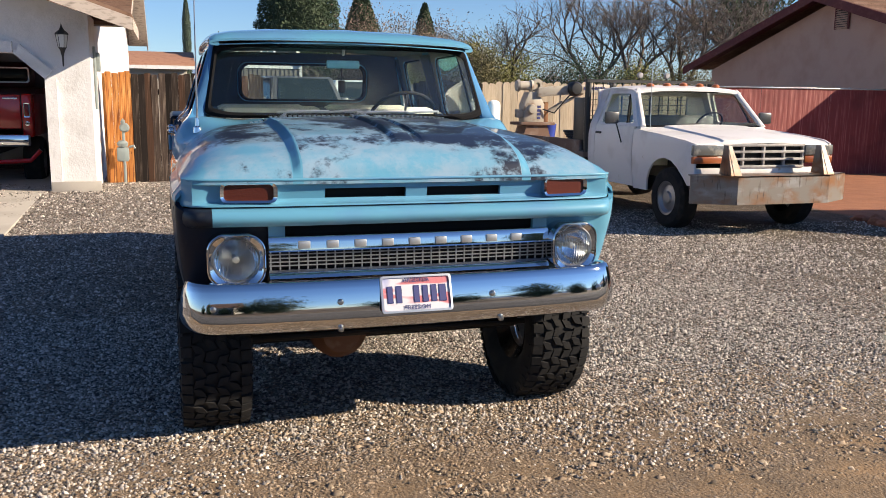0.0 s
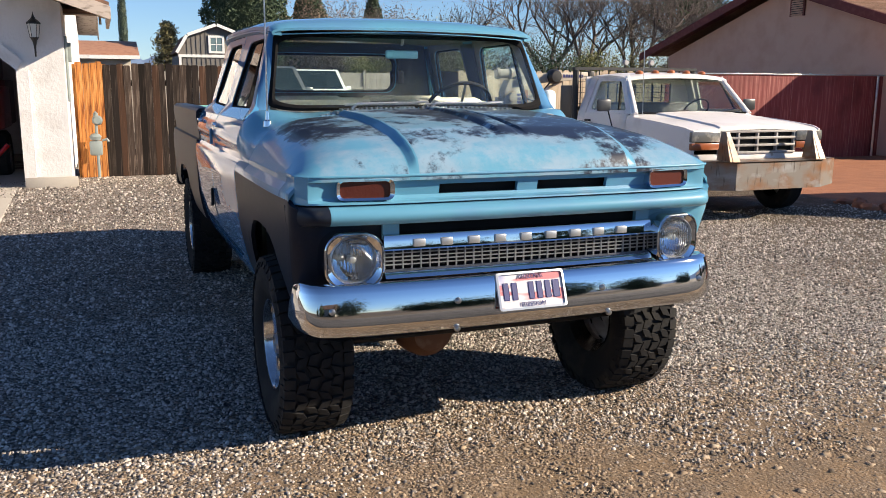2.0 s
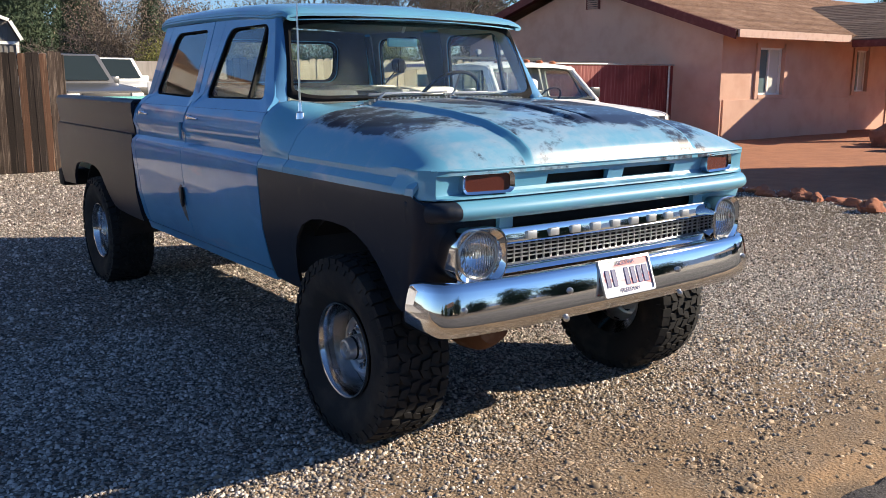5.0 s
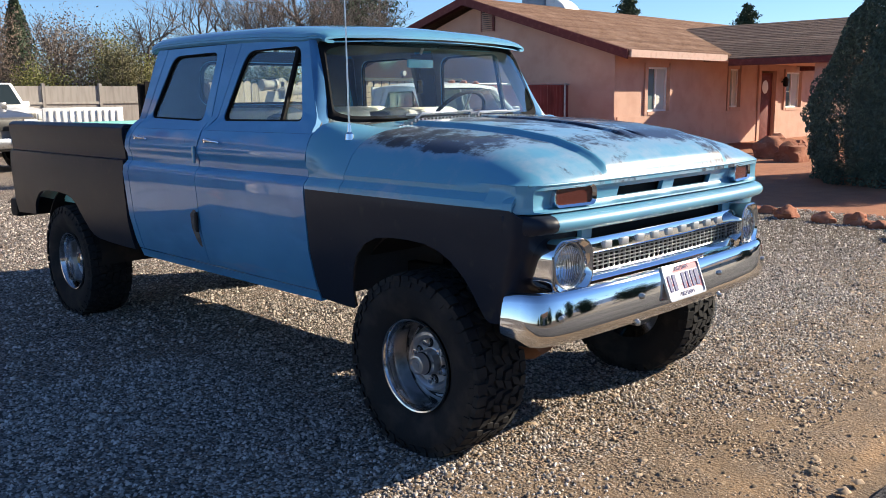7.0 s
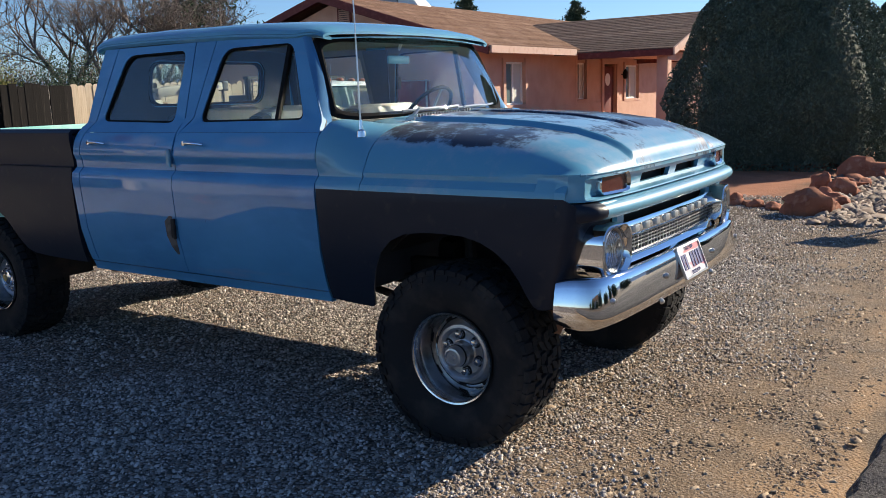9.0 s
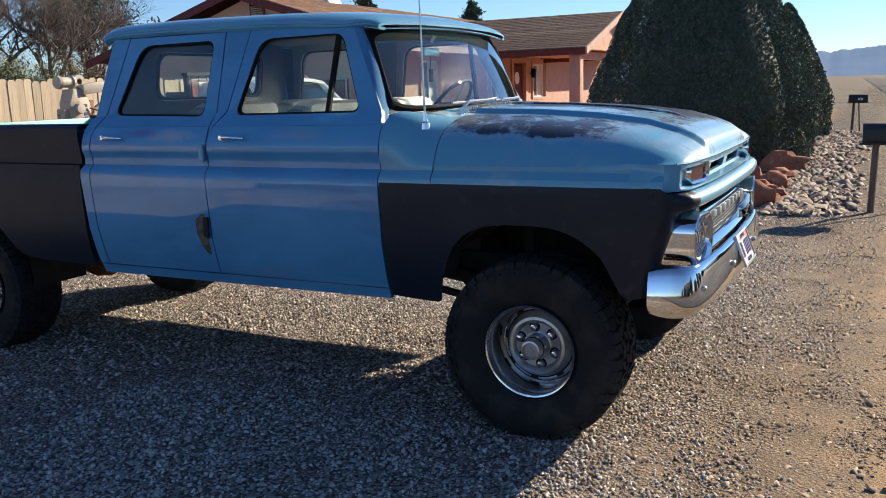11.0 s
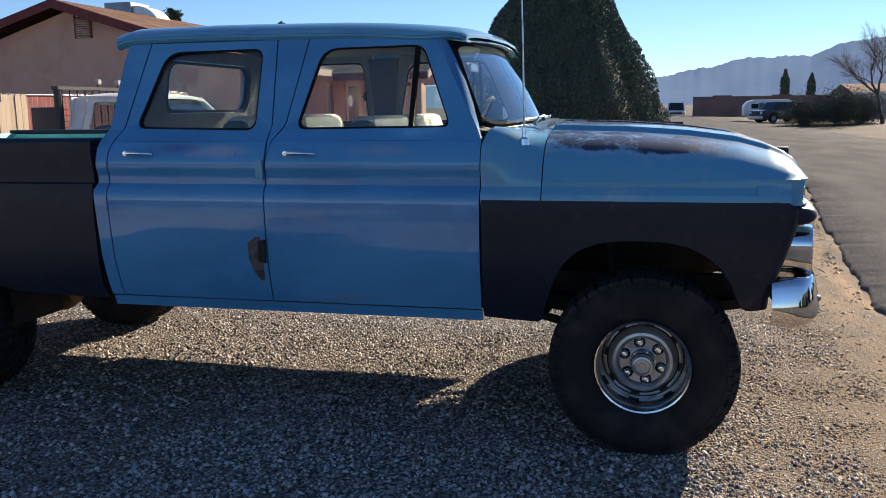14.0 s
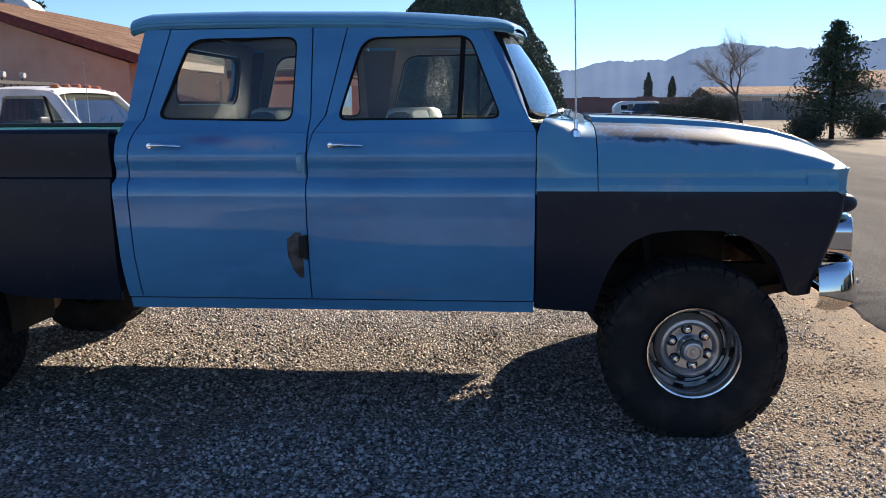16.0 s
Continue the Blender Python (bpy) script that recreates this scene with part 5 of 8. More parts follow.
# inside the cab
part("dashboard", thick(grid([[(XC + u, y, z) for y, z in ((4.66, 1.375), (4.80, 1.385), (4.93, 1.375), (4.99, 1.345), (5.0, 1.30), (4.97, 1.16), (4.90, 1.10))] for u in np.linspace(-0.78, 0.78, 5)]), (0, -0.5, -0.8), 0.015), DASH, truck, "grey dashboard")
for y, zt, lab in ((5.30, 1.45, "front"), (5.95, 1.455, "rear")):
    part("bench_seat", join(box(XC - 0.72, XC + 0.72, y - 0.50, y + 0.02, 0.82, 1.0, 0.05), box(XC - 0.72, XC + 0.72, y, y + 0.13, 0.95, zt - 0.02, 0.045)), SEATDARK, truck, "grey bench seat")
    for c in (-0.36, 0.36):
        part("seat_cover", box(XC + c - 0.30, XC + c + 0.30, y - 0.012, y + 0.145, 1.15, zt, 0.05), SEATCLOTH, truck, "pale seat cover")
wc = Vector((XC + 0.375, 5.06, 1.375))
rows = []
tilt = Matrix.Rotation(radians(38), 3, "X")
ring = [wc + tilt @ Vector((0.205 * math.cos(t), 0, 0.205 * math.sin(t))) for t in np.linspace(0, 2 * math.pi, 33)]
wheel = part("steering_wheel", tube(ring, 0.011, 8), BLACK, truck, "thin black steering wheel")
for a in (200, 340, 90):
    part("spoke", tube([wc + tilt @ Vector((0, -0.03, 0)), wc + tilt @ Vector((0.2 * math.cos(radians(a)), 0, 0.2 * math.sin(radians(a))))], 0.008, 6), STEEL, wheel)
part("steering_column", tube([wc, wc + tilt @ Vector((0, -0.45, 0))], 0.025, 10), TRIMGREY, truck)
mir = part("rear_view_mirror", box(XC - 0.095, XC + 0.095, 4.955, 4.975, 1.666, 1.712, 0.010), PAINT, truck, "rear view mirror")
part("mirror_stem", tube([(XC, 4.96, 1.74), (XC, 4.93, 1.79)], 0.008, 6), STEEL, mir)
part("air_freshener", join(tube([(XC - 0.01, 4.962, 1.69), (XC - 0.012, 4.962, 1.60)], 0.0025, 5), box(XC - 0.030, XC + 0.008, 4.955, 4.965, 1.53, 1.60, 0.004)), SEAL, mir, "dark hanging air freshener")
part("paper_on_dash", box(XC - 0.40, XC - 0.10, 4.74, 4.84, 1.392, 1.396), WHITE_TRIM, truck, "white papers on the dash")

# wipers, mirror, aerial
for u0, u1 in ((-0.40, -0.02), (0.02, 0.44)):
    base_z = 1.415
    p0 = Vector((XC + u0, 4.585, base_z - 0.015))
    p1 = ws_point((u0 + u1) / 2 / 0.775, 0.055) + Vector((0.06, -0.040, 0.008))
    w = part("wiper", tube([p0, p0 + Vector((0.03, -0.015, 0.03)), p1], [0.009, 0.007, 0.005], 8), GRILLEMETAL, truck, "bright metal wiper")
    part("blade", tube([ws_point((u0 - 0.02) / 0.775, 0.055) + Vector((0, -0.028, 0)), p1 + Vector((0, 0.008, -0.006)), ws_point((u1 + 0.04) / 0.775, 0.085) + Vector((0, -0.028, 0))], 0.006, 6), GRILLEMETAL, w)
ab = Vector((XC - 0.823, 4.572, 1.335))
aer = part("aerial", tube([ab + Vector((0, 0, 0.03)), ab + Vector((0.004, 0.01, 0.5)), ab + Vector((0.01, 0.03, 1.05))], [0.005, 0.0035, 0.0022], 6), STEEL, truck, "tall steel whip aerial")
part("aerial_base", lathe([(0.0, 0.062), (0.008, 0.06), (0.011, 0.02), (0.02, 0.012), (0.023, -0.015)], ab, "Z", 14), CHROME, aer)
mb = Vector((XC + 0.86, 4.93, 1.30))
mir2 = part("door_mirror", box(mb.x + 0.01, mb.x + 0.09, 4.90, 4.96, 1.30, 1.50, 0.03, 3), WHITE_TRIM, truck, "white door mirror")
part("mirror_arm", tube([(XC + 0.88, 4.95, 1.22), (mb.x + 0.07, 4.93, 1.26), (mb.x + 0.05, 4.93, 1.31)], 0.008, 8), CHROME, mir2)

# bed
BZ = [0.58, 0.62, 0.75, 1.0, 1.135, 1.147, 1.152, 1.17, 1.30, 1.345, 1.36]
BW = [0.915, 0.93, 0.955, 0.967, 0.965, 0.958, 0.940, 0.938, 0.955, 0.952, 0.935]
bed_half = lambda y, z: lerp(z, BZ, BW)
by = [6.632, 6.8, 7.0, 7.15, 7.22, 7.27, 7.31, 7.35, 7.40, 7.47, 7.56, 7.68, 7.80, 7.92, 8.02, 8.09, 8.14, 8.18, 8.20, 8.21, 8.3, 8.45, 8.58]
bl = [0.585, 0.585, 0.59, 0.60, 0.62, 0.66, 0.71, 0.76, 0.81, 0.85, 0.87, 0.878, 0.878, 0.875, 0.862, 0.83, 0.79, 0.74, 0.70, 0.675, 0.67, 0.665, 0.66]
for s in (-1, 1):
    bs = part("bed_side", flank_columns(s, by, lambda y: lerp(y, by, bl), lambda y: 1.146, 9, 0, 0.02, bed_half), PRIMER, truck, "satin black bed side")
    part("upper_band", thick(grid([[Vector((XC + s * bed_half(y, z), y, z)) for y in np.linspace(6.632, 8.58, 8)] for z in (1.148, 1.152, 1.17, 1.24, 1.30, 1.345, 1.36)]), (-s, 0, 0), 0.02), PRIMER, bs)
    part("bed_rail", box(XC + s * 0.83, XC + s * 0.934, 6.64, 8.58, 1.335, 1.364, 0.008), PRIMER, truck, "satin black bed rail")
    part("bed_inner_wall", box(XC + s * 0.815, XC + s * 0.83, 6.66, 8.56, 0.80, 1.336), TEAL, truck, "teal inner bed wall")
    part("wheel_well", thick(grid([[(XC + s * r, 7.65 + 0.46 * math.cos(radians(a)), 0.46 + 0.44 * math.sin(radians(a))) for a in range(-5, 190, 12)] for r in (0.90, 0.52)]), (0, 0, 1), 0.012), FRAME, truck)
part("bed_floor", box(XC - 0.82, XC + 0.82, 6.64, 8.57, 0.78, 0.805), TEAL, truck)
part("bed_front", box(XC - 0.93, XC + 0.93, 6.632, 6.66, 0.62, 1.33, 0.006), PRIMER, truck)
part("tailgate", box(XC - 0.86, XC + 0.86, 8.535, 8.58, 0.80, 1.345, 0.01), TEAL, truck, "teal tailgate")
part("rear_bumper", box(XC - 0.95, XC + 0.95, 8.60, 8.74, 0.62, 0.76, 0.02), FRAME, truck, "black rear bumper")

# chassis
for s in (-1, 1):
    part("frame_rail", box(XC + s * 0.42 - 0.03, XC + s * 0.42 + 0.03, 3.5, 8.6, 0.56, 0.70, 0.006), FRAME, truck)
    for yc in (4.06, 7.65):
        part("leaf_spring", thick(grid([[(XC + s * 0.47 + dx, yc + 0.55 * k, 0.50 - 0.06 * (1 - k * k) + 0.08) for dx in (-0.03, 0.03)] for k in np.linspace(-1, 1, 13)]), (0, 0, 1), 0.045), FRAME, truck)
        part("shock_absorber", tube([(XC + s * 0.55, yc + 0.10, 0.42), (XC + s * 0.48, yc + 0.16, 0.86)], 0.028, 10), FRAME, truck)
HUB_Z = 0.382
for yc, off in ((4.06, -0.22), (7.65, 0.0)):
    ax = part("axle", tube([(XC - 0.72, yc, HUB_Z), (XC + 0.72, yc, HUB_Z)], 0.042, 12), FRAME, truck)
    part("differential", lathe([(0.0, -0.17), (0.09, -0.16), (0.135, -0.09), (0.145, 0.0), (0.13, 0.08), (0.08, 0.14), (0.0, 0.22)], (XC + off, yc - 0.0, 0.405), "Y", 20), RUST, ax, "rusty differential housing")
for s in (-1, 1):
    part("spring_shackle", tube([(XC + s * 0.47, 4.58, 0.585), (XC + s * 0.47, 4.50, 0.50)], 0.022, 8), FRAME, truck)
    part("traction_bar", tube([(XC + s * 0.56, 4.20, 0.42), (XC + s * 0.54, 4.52, 0.495), (XC + s * 0.50, 4.95, 0.56)], 0.020, 8), FRAME, truck)
    part("brake_hose", tube([(XC + s * 0.62, 4.16, 0.50), (XC + s * 0.66, 4.34, 0.56), (XC + s * 0.60, 4.48, 0.62)], 0.010, 6), FRAME, truck)
part("drive_shaft", tube([(XC - 0.18, 4.2, 0.43), (XC - 0.1, 5.4, 0.58), (XC, 6.2, 0.58), (XC, 7.5, 0.44)], 0.03, 10), FRAME, truck)
part("gearbox", join(box(XC - 0.2, XC + 0.2, 4.5, 5.6, 0.52, 0.75, 0.05), box(XC - 0.15, XC + 0.15, 3.75, 4.5, 0.60, 0.95, 0.05)), FRAME, truck)
part("steering_damper", tube([(XC - 0.10, 3.80, 0.515), (XC + 0.26, 3.80, 0.535)], 0.028, 12), material("tan_damper", (0.36, 0.32, 0.25), 0.6), truck, "tan steering damper tube")
part("tie_rod", tube([(XC - 0.7, 3.86, 0.42), (XC + 0.7, 3.86, 0.42)], 0.016, 8), FRAME, truck)
part("front_crossmember", box(XC - 0.45, XC + 0.45, 3.5, 3.6, 0.56, 0.66, 0.01), RUST, truck)
part("exhaust", tube([(XC + 0.3, 4.6, 0.58), (XC + 0.32, 6.0, 0.54), (XC + 0.45, 6.9, 0.56), (XC + 0.7, 8.4, 0.56)], 0.03, 10), FRAME, truck)
part("transfer_guard", box(XC - 0.30, XC + 0.05, 5.3, 5.7, 0.46, 0.55, 0.02), FRAME, truck)

# wheels
RT = 0.43


def tyre_mesh():
    """The carcass with its blocky off-road tread, about the x axis, outer side at -x, middle at x = 0."""
    w = 0.145
    prof = [(0.215, -0.105), (0.235, -0.118), (0.28, -0.140), (0.33, -0.150), (0.375, -0.147), (0.400, -0.138), (0.411, -0.125), (0.415, -0.07), (0.416, 0.0)]
    prof = prof + [(r, -a) for r, a in reversed(prof[:-1])] + [(0.21, 0.09), (0.208, 0.0), (0.21, -0.09)]
    car = lathe(prof + [prof[0]], (0, 0, 0), "X", 64)
    rnd = random.Random(4)
    bms = []
    rows = ((-0.124, 0.048, 46, 0.0), (-0.074, 0.044, 50, 0.3), (-0.025, 0.044, 50, 0.0), (0.025, 0.044, 50, 0.3), (0.074, 0.044, 50, 0.0), (0.124, 0.048, 46, 0.5))
    for cx, wx, count, ph in rows:
        for k in range(count):
            a = 2 * math.pi * (k + ph + 0.12 * rnd.uniform(-1, 1)) / count
            da = 2 * math.pi / count * 0.41
            skew = (0.16 if (k % 2) else -0.10) * (0 if abs(cx) > 0.1 else 1)
            pts = []
            for r, sh in ((0.408, 1.0), (RT, 0.93)):
                for ex, ea in ((-1, -1), (1, -1), (1, 1), (-1, 1)):
                    x = cx + ex * wx / 2 * sh + skew * 0.06 * ea
                    drop = 0.0 if abs(x) < 0.115 else 0.35 * (abs(x) - 0.115)
                    an = a + ea * da * sh + ex * skew * 0.09
                    pts.append((x, (r - drop) * math.cos(an), (r - drop) * math.sin(an)))
            b = bmesh.new()
            v = [b.verts.new(p) for p in pts]
            for f in ((4, 5, 6, 7), (0, 1, 5, 4), (1, 2, 6, 5), (2, 3, 7, 6), (3, 0, 4, 7)):
                b.faces.new([v[i] for i in f])
            bms.append(b)
    for sgn in (-1, 1):                                      # shoulder lugs reach down the side wall
        for k in range(34):
            a = 2 * math.pi * (k + (0 if sgn < 0 else 0.5)) / 34
            b = bmesh.new()
            lug = []
            for r, x in ((0.418, 0.132), (0.370, 0.151)):
                for e in (-1, 1):
                    an = a + e * 0.05
                    lug.append(b.verts.new((sgn * (x + 0.004), r * math.cos(an), r * math.sin(an))))
            b.faces.new((lug[0], lug[1], lug[3], lug[2]))
            bms.append(thick(b, (-sgn, 0, 0), 0.012))
    out = join(*bms)
    bmesh.ops.recalc_face_normals(out, faces=out.faces)
    return to_mesh("tyre", car, RUBBER, 30), to_mesh("tread", out, RUBBER, 30)


TYRE, TREAD = tyre_mesh()
WHEELCHROME = material("dulled_wheel_chrome", (0.66, 0.66, 0.66), 0.15, 1.0, spots=[((0.34, 0.34, 0.34), 14, 0.5, 0.75, 6, U)])
WHEELGREY = material("silver_wheel_metal", (0.42, 0.42, 0.43), 0.32, 0.8, spots=[((0.26, 0.25, 0.24), 12, 0.5, 0.75, 6, U)])
CAPBADGE = material("dull_gold_badge", (0.42, 0.30, 0.12), 0.4, 0.6)
for cy in (4.05, 7.65):
    for s in (-1, 1):
        cx = XC + s * 0.805
        c = Vector((cx, cy, HUB_Z))
        sp = [(0.206, 0.118 * s), (0.203, 0.128 * s), (0.196, 0.126 * s), (0.188, 0.112 * s), (0.184, 0.06 * s), (0.180, -0.01 * s), (0.172, -0.028 * s), (0.150, -0.035 * s)]
        whl = part("wheel", lathe(sp + [(0.150, -0.06 * s), (0.19, -0.10 * s), (0.206, -0.118 * s)], c, "X", 56), WHEELCHROME, truck, "deep chrome steel wheel")
        spin = random.uniform(0, 6)
        for nm, me, lab in (("tyre", TYRE, "worn black off-road tyre"), ("tread", TREAD, "blocky tyre tread")):
            t = part(nm, me, RUBBER, whl, lab)
            t.scale = (1, 0.935, 0.935)
            t.location, t.rotation_euler = c, (spin, 0, 0 if s < 0 else math.pi)
        t["kind"] = "stuff"
        rear = cy > 6
        part("wheel_disc", lathe([(0.172, -0.022 * s), (0.162, -0.012 * s), (0.150, -0.010 * s), (0.138, 0.020 * s), (0.128, 0.034 * s), (0.116, 0.036 * s), (0.106, 0.030 * s), (0.100, 0.018 * s), (0.062, 0.016 * s), (0.056, 0.020 * s), (0.045, 0.020 * s)], c, "X", 48), WHEELGREY, whl, "silver wheel centre")
        # raised black ring drawn for the shade of a groove
        part("disc_groove", lathe([(0.1505, -0.0085 * s), (0.1535, -0.0075 * s), (0.1565, -0.0095 * s)], c, "X", 48), BLACK, whl)
        if rear:
            hub = part("hub_cap", lathe([(0.058, 0.014 * s), (0.056, 0.050 * s), (0.048, 0.064 * s), (0.030, 0.070 * s), (0.0, 0.071 * s)], c, "X", 28), CHROME, whl, "chrome centre cap")
            part("cap_badge", lathe([(0.024, 0.0705 * s), (0.022, 0.074 * s), (0.0, 0.075 * s)], c, "X", 20), CAPBADGE, hub, "dull gold badge")
        else:
            hub = part("hub", lathe([(0.056, 0.016 * s), (0.055, 0.058 * s), (0.049, 0.066 * s), (0.046, 0.10 * s), (0.042, 0.112 * s), (0.034, 0.114 * s), (0.030, 0.106 * s), (0.014, 0.106 * s), (0.012, 0.112 * s), (0.0, 0.113 * s)], c, "X", 28), WHEELGREY, whl, "locking hub")
            part("hub_ring", lathe([(0.0495, 0.070 * s), (0.0505, 0.074 * s), (0.0475, 0.080 * s)], c, "X", 28), BLACK, hub)
            for k in range(6):
                a = radians(60 * k + 50)
                part("hub_bolt", lathe([(0.006, 0.060 * s), (0.006, 0.070 * s), (0.0, 0.071 * s)], c + Vector((0, 0.0525 * math.cos(a), 0.0525 * math.sin(a))), "X", 6), STEEL, hub)
        for k in range(6):
            a = radians(60 * k + 20)
            nut = part("lug_nut", lathe([(0.017, 0.016 * s), (0.017, 0.034 * s), (0.013, 0.046 * s), (0.0, 0.049 * s)], c + Vector((0, 0.084 * math.cos(a), 0.084 * math.sin(a))), "X", 6), CHROME, whl)
            part("nut_seat", lathe([(0.026, 0.0165 * s), (0.024, 0.020 * s), (0.017, 0.0195 * s)], c + Vector((0, 0.084 * math.cos(a), 0.084 * math.sin(a))), "X", 14), BLACK, nut)
        for k in range(8):
            a = radians(45 * k + 10)
            d, e = Vector((0, math.cos(a), math.sin(a))), Vector((0, -math.sin(a), math.cos(a)))
            ends = [(0.1605 + 0.0075 * math.sin(q2), 0.019 * math.copysign(1, math.cos(q2)) * min(1, abs(math.cos(q2)) * 1.6)) for q2 in np.linspace(0.3, 0.3 + 2 * math.pi, 10, endpoint=False)]
            # black plate on the uncut disc, for the dark of a slot
            part("slot", poly([c + d * r + e * w + Vector((s * -0.0135, 0, 0)) for r, w in ends], (s, 0, 0), 0.003), BLACK, whl, smooth=0)

# ---- fences ----
def plank_mesh(w, h, d=0.018, ear=True, seed=0):
    r = random.Random(seed)
    e = 0.035 if ear else 0.014
    dz = r.uniform(-0.02, 0.02)
    return poly([(-w / 2, 0, 0), (w / 2, 0, 0), (w / 2, 0, h + dz - e), (w / 2 - e, 0, h + dz), (-w / 2 + e, 0, h + dz), (-w / 2, 0, h + dz - e)], (0, 1, 0), d, 0.003)


def plank_fence(name, x0, x1, y0, y1, z, h, mat, label, w=0.14, dog_ear=True, others=()):
    """A plank fence from (x0, y0) to (x1, y1), its rails and posts behind it."""
    f = thing(name, ((x0 + x1) / 2, (y0 + y1) / 2, z), label, "fence")
    span = math.hypot(x1 - x0, y1 - y0)
    odd = [to_mesh("plank", plank_mesh(span / max(1, round(span / w)) * 0.99, h, ear=dog_ear, seed=7 + k), m2, 0) for k, m2 in enumerate(others)]
    turn = math.atan2(y1 - y0, x1 - x0)
    n = max(1, round(span / w))
    w = span / n
    meshes = [to_mesh("plank", plank_mesh(w * (0.985 + 0.011 * k), h, ear=dog_ear, seed=k), mat, 0) for k in range(4)]
    for k in range(n):
        t = (k + 0.5) / n
        pick = random.random()
        ob = part("plank", odd[int(pick * 97) % len(odd)] if odd and pick < 0.46 else random.choice(meshes), mat, f)
        ob.location = (x0 + (x1 - x0) * t, y0 + (y1 - y0) * t + random.uniform(-0.004, 0.004), z - 0.02 + random.uniform(-0.015, 0.012))
        ob.rotation_euler = (random.uniform(-0.006, 0.006), random.uniform(-0.006, 0.006), turn)
    for zz in (0.35, h - 0.35):
        part("rail", poly([(x0, y0 + 0.03, z + zz), (x1, y1 + 0.03, z + zz), (x1, y1 + 0.03, z + zz + 0.09), (x0, y0 + 0.03, z + zz + 0.09)], (0, 1, 0), 0.04), mat, f)
    m = max(2, int(span / 2.4) + 1)
    for k in range(m):
        t = k / (m - 1)
        px, py2 = x0 + (x1 - x0) * t, y0 + (y1 - y0) * t + 0.075
        part("post", box(px - 0.045, px + 0.045, py2, py2 + 0.09, z - 0.1, z + h - 0.05, 0.006), mat, f)
    return f


WOOD_RED = material("reddish_weathered_wood", (0.075, 0.038, 0.024), 0.85, spots=[((0.05, 0.03, 0.02), 6, 0.48, 0.68, 6, (10, 10, 0.3)), ((0.20, 0.13, 0.09), 5, 0.56, 0.72, 6, (9, 9, 0.3))], bump=[(40, 0.5, 0.01)], object_random=0.4, spec=0.2)
WOOD_BLACK = material("blackened_wood", (0.022, 0.017, 0.015), 0.9, spots=[((0.08, 0.06, 0.05), 6, 0.55, 0.74, 6, (10, 10, 0.3))], bump=[(40, 0.5, 0.01)], object_random=0.4, spec=0.15)
plank_fence("plank_fence", -0.93, -0.555, 14.4, 14.4, 0.13, 1.76, WOOD_NEW, "orange-stained cedar plank fence beside the garage", 0.092, False)
plank_fence("plank_fence", -0.55, 1.43, 14.41, 14.41, 0.13, 1.74, WOOD_GREY, "weathered dark grey plank fence", 0.100, False, (WOOD_RED, WOOD_BLACK, WOOD_BLACK, WOOD_BLACK))
WOOD_DARK = material("dark_gate_wood", (0.014, 0.012, 0.011), 0.9, spots=[((0.05, 0.04, 0.034), 6, 0.55, 0.75, 6, (6, 6, 0.5))], bump=[(40, 0.4, 0.01)], object_random=0.3, spec=0.2)
tagged(plank_fence("fence_gate", 4.20, 5.38, 14.85, 14.85, 0.08, 1.76, WOOD_DARK, "dark weathered plank gate", 0.13, False), category="gate")
plank_fence("plank_fence", 5.40, 9.9, 14.95, 15.0, 0.0, 1.84, WOOD_TAN, "pale tan dog-eared plank fence", 0.145)

# red corrugated fence
RED_METAL = material("red_corrugated_metal", (0.20, 0.042, 0.040), 0.65, spots=[((0.36, 0.14, 0.12), 5, 0.50, 0.72, 7, (9, 9, 0.25)), ((0.13, 0.028, 0.026), 2, 0.5, 0.75, 4, U)], spec=0.35)
red = thing("metal_fence", (13, 15.3, 0), "faded red corrugated metal fence joined to the house", "fence")
for k in range(7):
    xa, xb = 9.95 + k * 0.875, 9.95 + (k + 1) * 0.875 - 0.004
    n = 28
    pts = [(xa + (xb - xa) * i / n, 15.32 + 0.0035 * math.sin(2 * math.pi * i / 4) + 0.004 * (k % 2)) for i in range(n + 1)]
    part("sheet", thick(grid([[(x, y, z) for x, y in pts] for z in (-0.05, 1.80)]), (0, 1, 0), 0.003), RED_METAL, red, smooth=60)
part("top_rail", box(9.9, 16.1, 15.30, 15.36, 1.802, 1.832, 0.006), STEEL, red)
part("end_post", tube([(15.86, 15.27, -0.1), (15.86, 15.27, 1.80)], 0.028, 10), STEEL, red)
for x in (9.92, 12.0, 14.0, 16.05):
    part("post", tube([(x, 15.40, -0.1), (x, 15.40, 1.85)], 0.03, 10), STEEL, red)

# far grey panel fence with posts
GREYBOARD = material("grey_fence_panel", (0.34, 0.31, 0.28), 0.85, spots=[((0.24, 0.21, 0.19), 3, 0.45, 0.75, 5, (3, 3, 0.4))], spec=0.2, object_random=0.12)
ff = thing("panel_fence", (10, 28, 0.1), "long grey board fence at the back", "fence")
for k in range(14):
    xa = -1.0 + k * 1.7
    part("panel", box(xa + 0.05, xa + 1.65, 28.0, 28.05, 0.1, 1.98), GREYBOARD, ff)
    part("post", box(xa - 0.045, xa + 0.045, 27.95, 28.06, 0, 2.06), GREYBOARD, ff)
    part("rail", box(xa + 0.046, xa + 1.654, 27.96, 27.996, 1.45, 1.52), GREYBOARD, ff)

